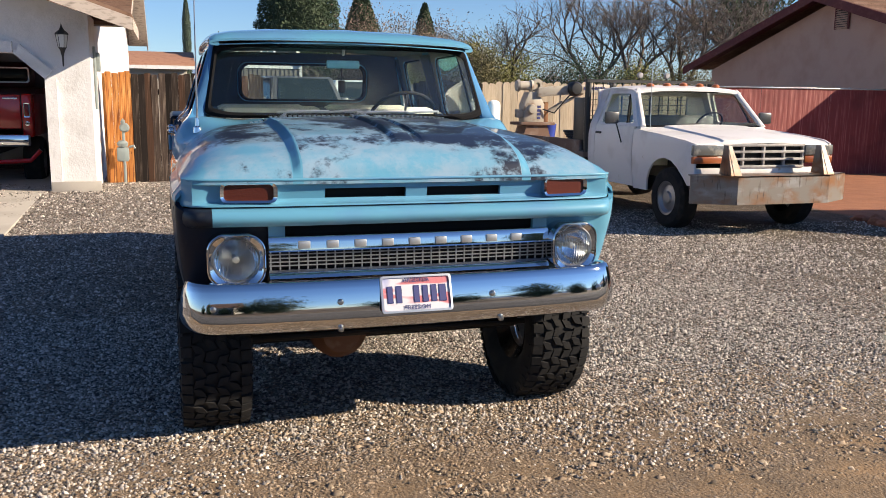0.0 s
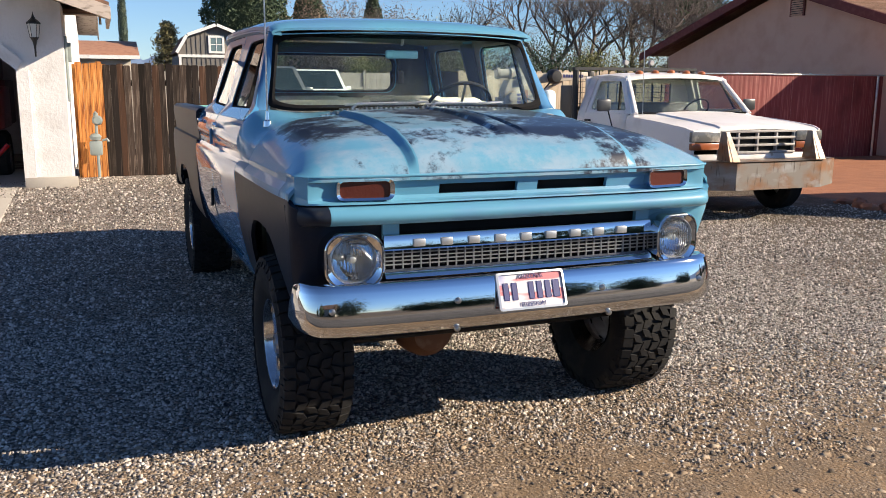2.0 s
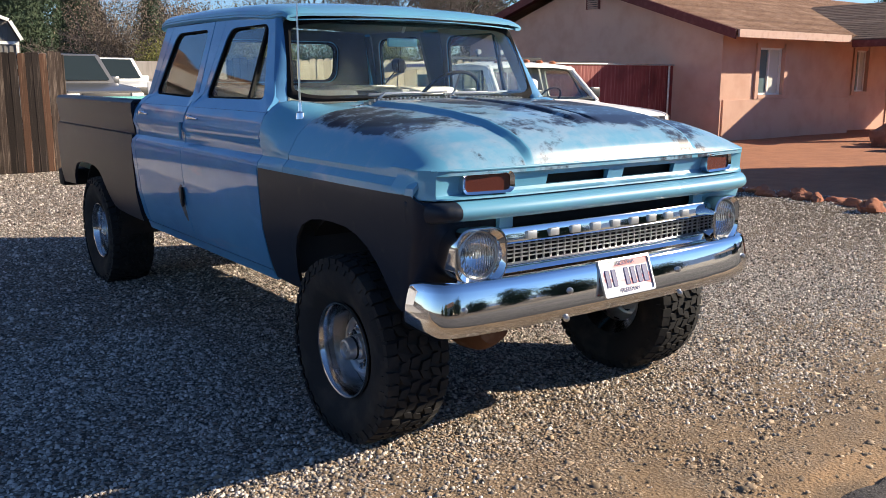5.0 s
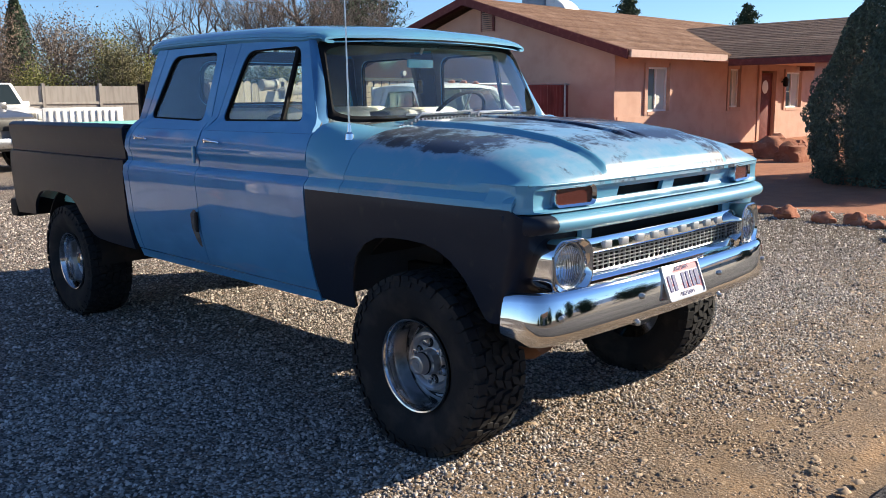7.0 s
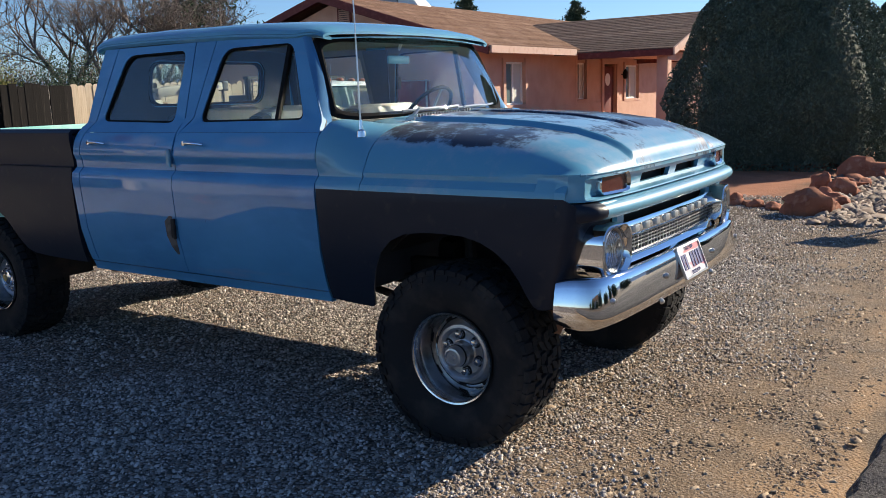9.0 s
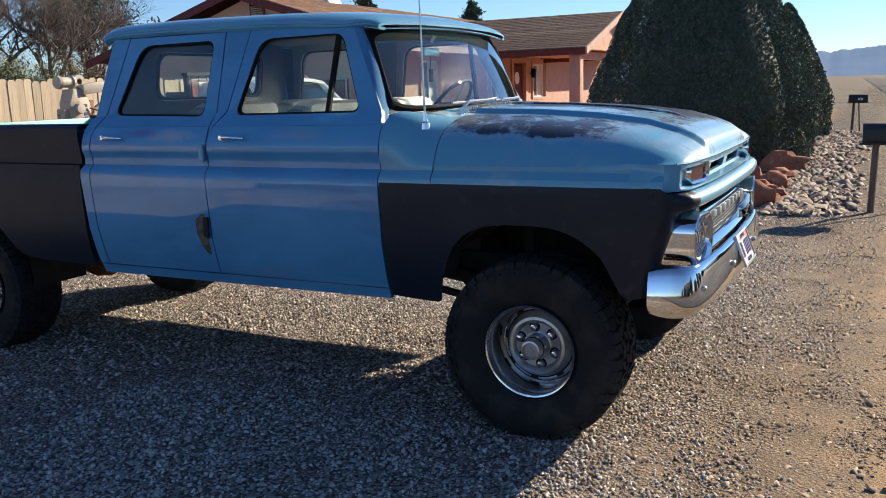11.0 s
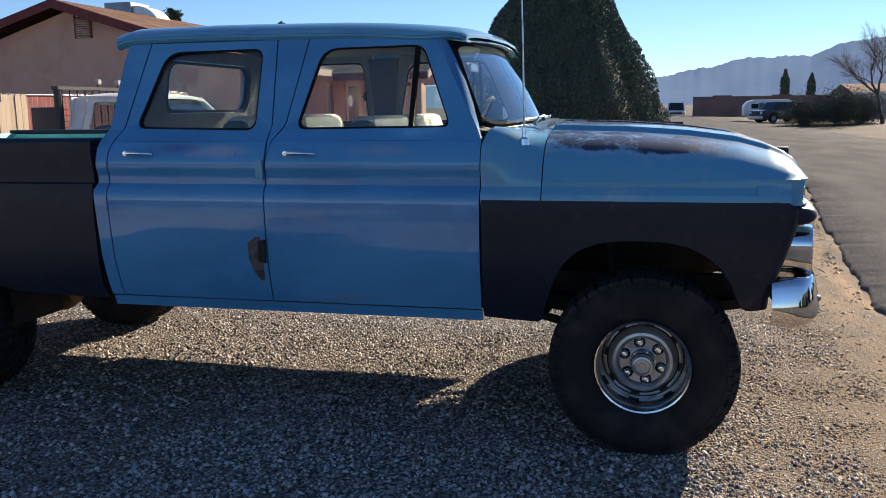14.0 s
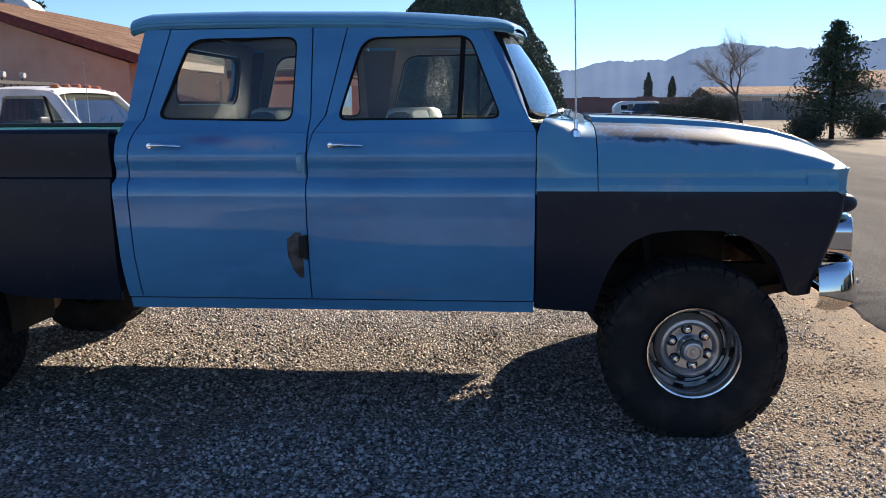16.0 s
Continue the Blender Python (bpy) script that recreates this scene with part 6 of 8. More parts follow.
# ---- gas meter before the fence ----
METERGREY = material("meter_grey_paint", (0.23, 0.27, 0.265), 0.5, spots=[((0.20, 0.22, 0.21), 10, 0.5, 0.75, 5, U)])
gm = thing("gas_meter", (-0.70, 14.2, 0.13), "grey gas meter with regulator on a riser pipe", "gas meter")
part("riser", tube([(-0.69, 14.2, 0.08), (-0.69, 14.2, 1.02)], 0.022, 10), METERGREY, gm)
part("meter_body", join(box(-0.80, -0.62, 14.17, 14.30, 0.50, 0.72, 0.03), lathe([(0.0, 0.72), (0.07, 0.73), (0.085, 0.78), (0.05, 0.82), (0.0, 0.83)], (-0.71, 14.23, 0), "Z", 16)), METERGREY, gm)
part("regulator", lathe([(0.0, -0.05), (0.05, -0.05), (0.075, -0.01), (0.075, 0.01), (0.05, 0.05), (0.0, 0.05)], (-0.67, 14.19, 1.02), "Y", 18), METERGREY, gm)
part("vent_cap", lathe([(0.03, 1.05), (0.035, 1.12), (0.0, 1.16)], (-0.69, 14.2, 0), "Z", 12), METERGREY, gm)
part("elbow_pipe", tube([(-0.62, 14.22, 0.72), (-0.55, 14.22, 0.74), (-0.53, 14.22, 0.70)], 0.02, 8), METERGREY, gm)

# ---- garage lantern, conduit ----
IRON = material("black_iron", (0.02, 0.02, 0.02), 0.5)
LAMPGLASS = material("frosted_lamp_glass", (0.66, 0.66, 0.62), 0.25)
CLOUDED = material("clouded_lamp_plastic", (0.13, 0.13, 0.125), 0.22, spots=[((0.38, 0.36, 0.32), 9, 0.5, 0.7, 5, U)], coat=0.4)
gl = thing("wall_lantern", (-1.36, 13.1, 2.1), "black wall lantern on the garage", "lamp")
part("cap", lathe([(0.0, 2.47), (0.012, 2.42), (0.03, 2.38), (0.085, 2.33), (0.088, 2.31), (0.0, 2.31)], (-1.36, 13.06, 0), "Z", 6), IRON, gl, smooth=0)
part("glass", lathe([(0.075, 2.31), (0.05, 2.14), (0.0, 2.14)], (-1.36, 13.06, 0), "Z", 6), LAMPGLASS, gl, "clear lamp glass", 0)
for k in range(6):
    a = radians(60 * k)
    part("glazing_bar", tube([(-1.36 + 0.078 * math.cos(a), 13.06 + 0.078 * math.sin(a), 2.31), (-1.36 + 0.053 * math.cos(a), 13.06 + 0.053 * math.sin(a), 2.14)], 0.0035, 5), IRON, gl)
part("tail", lathe([(0.056, 2.14), (0.03, 2.10), (0.014, 2.02), (0.010, 1.90), (0.0, 1.88)], (-1.36, 13.06, 0), "Z", 8), IRON, gl)
part("bracket", box(-1.38, -1.34, 13.07, 13.2, 2.10, 2.14), IRON, gl)
cd = thing("meter_box", (-0.98, 13.8, 1.9), "grey conduit and small meter box on the garage side wall", "meter box")
part("conduit", tube([(GX + 0.02, 13.75, 1.3), (GX + 0.02, 13.75, 2.2)], 0.02, 8), METERGREY, cd)
part("cover", box(GX, GX + 0.08, 13.85, 14.05, 1.85, 2.12, 0.01), METERGREY, cd)

# ---- small car kit, built facing -y at the origin ----
CARGLASS = material("car_glass", (0.02, 0.028, 0.03), 0.06, spec=0.35)
HUBMAT = material("wheel_grey", (0.30, 0.30, 0.31), 0.4, 0.7)


def car_wheel(parent, x, y, r, w, s):
    t = part("wheel", lathe([(r * 0.55, -w / 2), (r * 0.85, -w / 2 - 0.006), (r * 0.98, -w * 0.38), (r, 0), (r * 0.98, w * 0.38), (r * 0.85, w / 2 + 0.006), (r * 0.55, w / 2)], (x, y, r), "X", 32), RUBBER, parent, "black tyre")
    part("rim", lathe([(r * 0.58, w * 0.46 * s), (r * 0.50, w * 0.44 * s), (r * 0.42, w * 0.28 * s), (r * 0.22, w * 0.36 * s), (r * 0.18, w * 0.46 * s), (0.0, w * 0.47 * s)], (x, y, r), "X", 24), HUBMAT, t)


def simple_car(name, label, category, m, length, width, belt, top, hood, cab0, cab1, rear_z, paint, clear=0.28, wheel_r=0.36, truck_bed=False):
    """A road vehicle: hood is its height in front; cab0 to cab1 the glasshouse along its length."""
    c = thing(name, (0, 0, 0), label, category)
    w = width / 2
    ya, yb = 0.9, length - 0.95
    ys_ = sorted(set([0, 0.06, 0.2, 0.4] + [ya + (wheel_r + 0.08) * k for k in (-1, -0.95, -0.75, -0.4, 0, 0.4, 0.75, 0.95, 1)] + [cab0, (cab0 + cab1) / 2, cab1] + [yb + (wheel_r + 0.08) * k for k in (-1, -0.95, -0.75, -0.4, 0, 0.4, 0.75, 0.95, 1)] + [length - 0.1, length]))

    def low(y):
        z = clear
        for q in (ya, yb):
            d = abs(y - q) / (wheel_r + 0.08)
            if d < 1:
                z = max(z, wheel_r + (wheel_r + 0.08) * math.sqrt(1 - d * d))
        return z
    high = lambda y: lerp(y, [0, 0.25, cab0, cab1, length], [hood - 0.06, hood, belt, belt if not truck_bed else rear_z, rear_z])
    ww = lambda y: w - 0.10 * max(0, (0.35 - y) / 0.35) ** 2 - 0.05 * max(0, (y - length + 0.3) / 0.3) ** 2
    rows = []
    for y in ys_:
        a, b = low(y), max(high(y), low(y) + 0.06)
        sidep = [(ww(y) - 0.03 + 0.03 * math.sin(math.pi * k / 5) - (0.05 if k == 6 else 0), y, a + (b - a) * k / 6) for k in range(7)]
        rows.append([(-x, yy, z) for x, yy, z in sidep] + [(x, yy, z) for x, yy, z in reversed(sidep)])
    body = grid(rows)
    for end in (0, -1):
        body.verts.ensure_lookup_table()
        k = len(rows[0])
        vs = body.verts[:k] if end == 0 else body.verts[-k:]
        body.faces.new(vs)
    bmesh.ops.recalc_face_normals(body, faces=body.faces)
    part("body", body, paint, c)
    t0, t1 = cab0 + 0.42, cab1 - (0.10 if truck_bed else 0.25)
    base, roofp = [(w - 0.07, cab0, belt), (w - 0.07, cab1, belt)], [(w - 0.22, t0, top), (w - 0.22, t1, top)]
    cabin = bmesh.new()
    v = [cabin.verts.new(p) for p in [(-base[0][0], cab0, belt - 0.02), (base[0][0], cab0, belt - 0.02), (base[1][0], cab1, belt - 0.02), (-base[1][0], cab1, belt - 0.02), (-roofp[0][0], t0, top), (roofp[0][0], t0, top), (roofp[1][0], t1, top), (-roofp[1][0], t1, top)]]
    for f in ((0, 1, 5, 4), (1, 2, 6, 5), (2, 3, 7, 6), (3, 0, 4, 7), (4, 5, 6, 7)):
        cabin.faces.new([v[i] for i in f])
    bmesh.ops.bevel(cabin, geom=cabin.edges[:], offset=0.05, segments=2, profile=0.5, affect="EDGES")
    bmesh.ops.recalc_face_normals(cabin, faces=cabin.faces)
    part("cab", cabin, paint, c)

    def pane(a, b, c2, d, out):
        q = [Vector(p) for p in (a, b, c2, d)]
        mid = sum(q, Vector()) / 4
        return poly([mid + (p - mid) * 0.84 + Vector(out) * 0.012 for p in q], out, 0.004)
    V = [Vector(p) for p in [(-base[0][0], cab0, belt), (base[0][0], cab0, belt), (base[1][0], cab1, belt), (-base[1][0], cab1, belt), (-roofp[0][0], t0, top), (roofp[0][0], t0, top), (roofp[1][0], t1, top), (-roofp[1][0], t1, top)]]
    part("windscreen", pane(V[0], V[1], V[5], V[4], (0, -0.8, 0.5)), CARGLASS, c)
    part("rear_window", pane(V[2], V[3], V[7], V[6], (0, 1, 0.2)), CARGLASS, c)
    part("side_window", pane(V[1], V[2], V[6], V[5], (1, 0, 0.3)), CARGLASS, c)
    part("side_window", pane(V[3], V[0], V[4], V[7], (-1, 0, 0.3)), CARGLASS, c)
    for s in (-1, 1):
        part("headlamp", box(s * (w - 0.42), s * (w - 0.14), -0.025, 0.05, hood - 0.28, hood - 0.10, 0.02), LAMPGLASS, c)
        part("door_mirror", box(s * (w - 0.02), s * (w + 0.18), cab0 + 0.30, cab0 + 0.38, belt - 0.02, belt + 0.14, 0.03), paint, c)
        for y in (ya, yb):
            car_wheel(c, s * (w - 0.12), y, wheel_r, 0.22, s)
    part("grille", box(-w + 0.46, w - 0.46, -0.02, 0.05, hood - 0.32, hood - 0.10, 0.01), IRON, c)
    part("bumper", box(-w + 0.05, w - 0.05, -0.10, 0.03, clear + 0.05, clear + 0.26, 0.04), STEEL, c)
    c.matrix_basis = m
    return c


SILVER = material("silver_car_paint", (0.15, 0.147, 0.145), 0.35, 0.5, coat=0.4)
OLDWHITE = material("white_car_paint", (0.72, 0.72, 0.70), 0.4, coat=0.3, spots=[((0.55, 0.53, 0.50), 3, 0.55, 0.8, 5, U)])
DARKCAR = material("dark_car_paint", (0.02, 0.022, 0.026), 0.3, coat=0.5)
simple_car("parked_pickup", "silver pickup parked behind the fence", "truck", pose(3.45, 19.6, 0.16, 0, 0, 12), 5.6, 1.95, 1.22, 1.84, 1.12, 1.25, 3.2, 1.2, SILVER, 0.4, 0.38, True)
simple_car("parked_wagon", "old white station wagon parked behind the fence", "car", pose(6.0, 25.9, 0.16, 0, 0, 8), 4.8, 1.95, 1.25, 1.90, 1.16, 1.2, 4.6, 1.2, OLDWHITE, 0.35, 0.36)
wb = thing("truck_bed", (5.3, 19.3, 0.5), "white ribbed pickup bed resting on the ground", "truck bed")
part("side_panel", box(4.2, 5.85, 19.25, 19.30, 0.62, 1.40, 0.015), OLDWHITE, wb)
part("end_panel", box(5.80, 5.86, 19.31, 21.0, 0.62, 1.38, 0.01), OLDWHITE, wb)
part("floor", box(4.2, 5.8, 19.31, 21.0, 0.60, 0.66), OLDWHITE, wb)
for k in range(11):
    part("rib", box(4.30 + k * 0.14, 4.37 + k * 0.14, 19.225, 19.249, 0.68, 1.34, 0.008), OLDWHITE, wb)
part("stand", box(4.4, 5.6, 19.5, 20.8, 0.14, 0.60), IRON, wb)

# ---- white flatbed pickup with a crane ----
FW_PAINT = material("chalky_white_paint", (0.76, 0.72, 0.70), 0.5, coat=0.15, spots=[((0.54, 0.49, 0.45), 2.5, 0.52, 0.8, 6, U), ((0.42, 0.30, 0.22), 7, 0.68, 0.78, 6, U)])
RAWSTEEL = material("brushed_raw_steel", (0.24, 0.215, 0.19), 0.5, 0.4, spots=[((0.25, 0.115, 0.05), 2.6, 0.44, 0.64, 6, (1, 1, 1.6)), ((0.33, 0.32, 0.31), 4, 0.52, 0.7, 6, (1, 1, 2)), ((0.08, 0.06, 0.05), 9, 0.6, 0.74, 6, (3, 3, 0.5))])
DECK = material("rusty_deck", (0.17, 0.10, 0.07), 0.8, spots=[((0.28, 0.22, 0.18), 5, 0.5, 0.75, 6, U)])
CABGLASS = glass_material("tinted_cab_glass", (0.55, 0.63, 0.60))
MIRRORGREY = material("grey_mirror_shell", (0.06, 0.062, 0.065), 0.35, 0.4)
GRILLEGREY = material("grey_grille_plastic", (0.36, 0.34, 0.33), 0.5, spots=[((0.2, 0.18, 0.17), 9, 0.5, 0.7, 5, U)])
fx = 6.56
flat = thing("flatbed_truck", (fx, 11, 0), "chalky white flatbed pickup with steel plate bumper", "truck")


def fside(s, z, y):
    return fx + s * (0.985 - 0.05 * max(0, (0.75 - z) / 0.4) - 0.035 * max(0, (z - 1.05) / 0.2) - 0.06 * max(0, (8.75 - y) / 0.3) ** 2)


fy = [8.46, 8.50, 8.54, 8.57, 8.62, 8.72, 8.85, 9.0, 9.13, 9.25, 9.36, 9.42, 9.45, 9.5, 9.65, 9.76]
fl = lambda y: max(0.56 if y < 8.8 else 0.42, 0.40 + math.sqrt(max(0, 0.45 ** 2 - (y - 9.0) ** 2)) if abs(y - 9.0) < 0.45 else 0)
ft = lambda y: lerp(y, [8.47, 8.6, 9.2, 9.76], [1.04, 1.075, 1.13, 1.165])
for s in (-1, 1):
    part("front_fender", thick(grid([[(fside(s, fl(y) + (ft(y) - fl(y)) * k / 8, y), y, fl(y) + (ft(y) - fl(y)) * k / 8) for k in range(9)] for y in fy]), (-s, 0, 0), 0.025), FW_PAINT, flat)
    dz = [0.44, 0.5, 0.6, 0.75, 0.9, 1.05, 1.15, 1.19]
    d = part("door", thick(grid([[(fside(s, z, 10), y, z) for y in (9.775, 10.1, 10.5, 10.79)] for z in dz]), (-s, 0, 0), 0.03), FW_PAINT, flat, "white cab door")
    part("cab_corner", thick(grid([[(fx + s * (fside(1, z, 10) - fx if z < 1.2 else 0.95 - 0.30 * (z - 1.19) / 0.47 * 0.55), y, z) for y in (10.80, 10.98)] for z in dz + [1.40, 1.66]]), (-s, 0, 0), 0.03), FW_PAINT, flat)
    gx = lambda z: fx + s * (0.95 - 0.165 * (z - 1.19) / 0.47)
    out = [(9.70, 1.192), (10.79, 1.192), (10.76, 1.66), (10.12, 1.66)]
    inn = round_corners([(9.84, 1.235), (10.70, 1.225), (10.68, 1.605), (10.17, 1.605)], 0.04)
    a, b = around(out, inn)
    part("window_frame", thick(grid([[(gx(z), y, z) for y, z in r] for r in (a, b)], close_v=True), (-s, 0, 0), 0.03), FW_PAINT, d)
    part("glass", poly([(gx(z) - s * 0.015, y, z) for y, z in inn], (-s, 0, 0), 0.005), CABGLASS, d, "dark side glass").visible_shadow = False
    part("vent_bar", poly([(gx(1.23) + s * 0.002, 9.99, 1.23), (gx(1.23) + s * 0.002, 10.02, 1.23), (gx(1.60) + s * 0.002, 10.20, 1.60), (gx(1.60) + s * 0.002, 10.17, 1.60)], (-s, 0, 0), 0.02), SEAL, d)
    part("door_handle", box(fx + s * 0.985, fx + s * 1.005, 10.60, 10.74, 1.07, 1.10, 0.006), IRON, d)
    mr = part("door_mirror", box(fx + s * 1.06, fx + s * 1.26, 9.98, 10.03, 1.22, 1.375, 0.025), MIRRORGREY, flat, "grey towing mirror")
    part("mirror_arm", tube([(fx + s * 1.10, 10.0, 1.24), (fx + s * 1.0, 10.02, 0.98)], 0.009, 6), IRON, mr)
    hl = part("headlamp", box(fx + s * 0.56, fx + s * 0.955, 8.445, 8.50, 0.905, 1.025, 0.012), CLOUDED, flat, "clouded headlamp")
    part("amber_lamp", box(fx + s * 0.56, fx + s * 0.955, 8.447, 8.50, 0.815, 0.895, 0.012), material("amber_plastic", (0.30, 0.085, 0.03), 0.3), hl)
    for y, r in ((9.0, 0.37), (12.6, 0.37)):
        car_wheel(flat, fx + s * 0.82, y, r, 0.23, s)
part("hood", thick(grid([[(fx + u * (0.955 - 0.06 * max(0, (8.75 - y) / 0.3) ** 2), y, z - 0.045 * u * u + 0.018 * (abs(u) < 0.62)) for u in (-1, -0.97, -0.9, -0.75, -0.63, -0.61, -0.3, 0, 0.3, 0.61, 0.63, 0.75, 0.9, 0.97, 1)] for y, z in ((8.455, 1.045), (8.47, 1.075), (8.55, 1.10), (8.9, 1.14), (9.3, 1.175), (9.66, 1.205))]), (0, 0, -1), 0.02), FW_PAINT, flat, "chalky white hood")
part("cowl", box(fx - 0.93, fx + 0.93, 9.665, 9.80, 1.12, 1.185, 0.02), FW_PAINT, flat)
part("windscreen", poly([(fx - 0.83, 9.72, 1.205), (fx + 0.83, 9.72, 1.205), (fx + 0.70, 10.13, 1.63), (fx - 0.70, 10.13, 1.63)], (0, 0.7, -0.7), 0.005), CABGLASS, flat, "greenish windscreen").visible_shadow = False
for s in (-1, 1):
    part("pillar", tube([(fx + s * 0.885, 9.69, 1.19), (fx + s * 0.745, 10.12, 1.65)], 0.035, 8), FW_PAINT, flat)
part("windscreen_seal", join(tube([(fx - 0.85, 9.70, 1.20), (fx + 0.85, 9.70, 1.20)], 0.012, 6), tube([(fx - 0.72, 10.13, 1.64), (fx + 0.72, 10.13, 1.64)], 0.012, 6)), SEAL, flat)
part("roof", thick(grid([[(fx + u * 0.80, y, z - 0.045 * abs(u) ** 3) for u in (-1, -0.95, -0.8, -0.5, 0, 0.5, 0.8, 0.95, 1)] for y, z in ((10.06, 1.675), (10.14, 1.705), (10.4, 1.725), (10.8, 1.725), (10.97, 1.70))]), (0, 0, -1), 0.03), FW_PAINT, flat)
part("cab_back", join(box(fx - 0.94, fx + 0.94, 10.95, 10.98, 0.45, 1.25), box(fx - 0.86, fx - 0.55, 10.95, 10.98, 1.25, 1.67), box(fx + 0.55, fx + 0.86, 10.95, 10.98, 1.25, 1.67), box(fx - 0.55, fx + 0.55, 10.95, 10.98, 1.58, 1.67)), FW_PAINT, flat)
part("rear_window", box(fx - 0.55, fx + 0.55, 10.962, 10.968, 1.25, 1.58), CABGLASS, flat).visible_shadow = False
part("bench_seat", box(fx - 0.75, fx + 0.75, 10.55, 10.75, 0.85, 1.32, 0.05), SEATDARK, flat)
part("dashboard", box(fx - 0.8, fx + 0.8, 9.74, 9.98, 1.0, 1.19, 0.03), SEATDARK, flat)
wc2 = Vector((fx + 0.36, 10.12, 1.22))
part("steering_wheel", tube([wc2 + tilt @ Vector((0.19 * math.cos(t), 0, 0.19 * math.sin(t))) for t in np.linspace(0, 2 * math.pi, 25)], 0.012, 6), BLACK, flat)
part("underbody", box(fx - 0.85, fx + 0.85, 8.6, 14.3, 0.42, 0.60), FRAME, flat)
part("engine_bay", box(fx - 0.5, fx + 0.5, 8.62, 9.7, 0.60, 1.0), BLACK, flat)
for k in range(5):
    u = -0.5 + k * 0.25
    part("roof_lamp", lathe([(0.055, 1.70), (0.05, 1.728), (0.025, 1.742), (0.0, 1.744)], (fx + u, 10.22, 0.015 - 0.03 * abs(u)), "Z", 12), material("orange_lamp", (0.42, 0.12, 0.03), 0.3) if k == 0 else bpy.data.materials["orange_lamp"], flat, "orange roof marker lamp")
# grille and plate bumper
# black backing stands for the shade behind the bars
gr = part("grille", box(fx - 0.56, fx + 0.56, 8.50, 8.54, 0.76, 1.03), BLACK, flat, "white barred grille")
for z in (0.775, 0.86, 0.945, 1.02):
    part("grille_bar", box(fx - 0.56, fx + 0.56, 8.455, 8.498, z - 0.014, z + 0.014, 0.005), GRILLEGREY, gr)
for u in (-0.545, -0.28, 0.0, 0.28, 0.545):
    part("grille_post", box(fx + u - 0.014, fx + u + 0.014, 8.46, 8.499, 0.762, 1.03, 0.004), GRILLEGREY, gr)
part("valance", box(fx - 0.93, fx + 0.93, 8.47, 8.53, 0.66, 0.762, 0.01), FW_PAINT, flat)
bplan = [(-1.05, 8.32), (-0.62, 8.06), (0.60, 8.06), (1.05, 8.32)]
fb = part("plate_bumper", thick(grid([[(fx + u, y, z) for u, y in bplan] for z in (0.385, 0.405, 0.54, 0.685, 0.70)]), (0, 1, 0), 0.02), RAWSTEEL, flat, "raw steel plate bumper with rust", 20)
part("top_plate", poly([(fx + u, y, 0.70) for u, y in bplan] + [(fx + 1.0, 8.46, 0.70), (fx - 1.0, 8.46, 0.70)], (0, 0, -1), 0.012), RAWSTEEL, fb)
for s in (-1, 1):
    part("grille_guard", poly([(fx + s * 0.60, 8.09, 0.705), (fx + s * 0.60, 8.38, 0.705), (fx + s * 0.60, 8.32, 1.03), (fx + s * 0.60, 8.24, 1.03)], (s, 0, 0), 0.05), RAWSTEEL, fb)
    part("guard_face", poly([(fx + s * 0.55, 8.095, 0.705), (fx + s * 0.69, 8.095, 0.705), (fx + s * 0.65, 8.245, 1.03), (fx + s * 0.60, 8.245, 1.03)], (0, 1, 0), 0.012), RAWSTEEL, fb)
part("cb_aerial", tube([(fx - 0.80, 9.66, 1.18), (fx - 0.79, 9.70, 2.0)], 0.004, 5), STEEL, flat)
for u in (-0.45, 0.4):
    part("wiper", tube([(fx + u, 9.68, 1.205), (fx + u + 0.38, 9.70, 1.235)], 0.01, 6), IRON, flat)
# headache rack, deck and crane
rack = part("headache_rack", join(tube([(fx - 0.98, 11.05, 0.75), (fx - 0.98, 11.05, 1.80)], 0.045, 8), tube([(fx + 0.98, 11.05, 0.75), (fx + 0.98, 11.05, 1.80)], 0.045, 8), box(fx - 1.02, fx + 1.02, 11.0, 11.10, 1.76, 1.80), box(fx - 0.98, fx + 0.98, 11.03, 11.07, 1.20, 1.26)), IRON, flat, "black steel headache rack")
for k in range(13):
    u = -0.9 + k * 0.15
    part("rack_bar", tube([(fx + u, 11.05, 0.80), (fx + u, 11.05, 1.77)], 0.009, 5), IRON, rack)
for k in range(12):
    part("rack_wire", tube([(fx - 0.95, 11.06, 0.85 + k * 0.075), (fx + 0.95, 11.06, 0.85 + k * 0.075)], 0.005, 4), IRON, rack)
for s in (-1, 1):
    part("rack_gusset", box(fx + s * 0.96, fx + s * 1.01, 11.08, 11.42, 0.82, 1.55, 0.01), IRON, rack)
for u in (-0.18, 0.25):
    wl = part("work_lamp", lathe([(0.0, -0.04), (0.035, -0.036), (0.042, 0.015), (0.0, 0.04)], (fx + u, 11.05, 1.87), "Y", 14), GRILLEGREY, rack, "round work lamp")
    part("lamp_stem", tube([(fx + u, 11.05, 1.80), (fx + u, 11.05, 1.84)], 0.012, 6), IRON, wl)
part("deck", box(fx - 1.05, fx + 1.05, 11.0, 14.4, 0.72, 0.80, 0.01), DECK, flat, "rusty steel deck")
part("deck_side", box(fx - 1.06, fx - 1.02, 11.1, 14.4, 0.802, 0.96, 0.006), DECK, flat)
part("deck_side", box(fx + 1.02, fx + 1.06, 11.1, 14.4, 0.802, 0.96, 0.006), DECK, flat)
cr = thing("deck_crane", (fx - 0.75, 13.3, 0.8), "small beige deck crane with a raised boom", "crane")
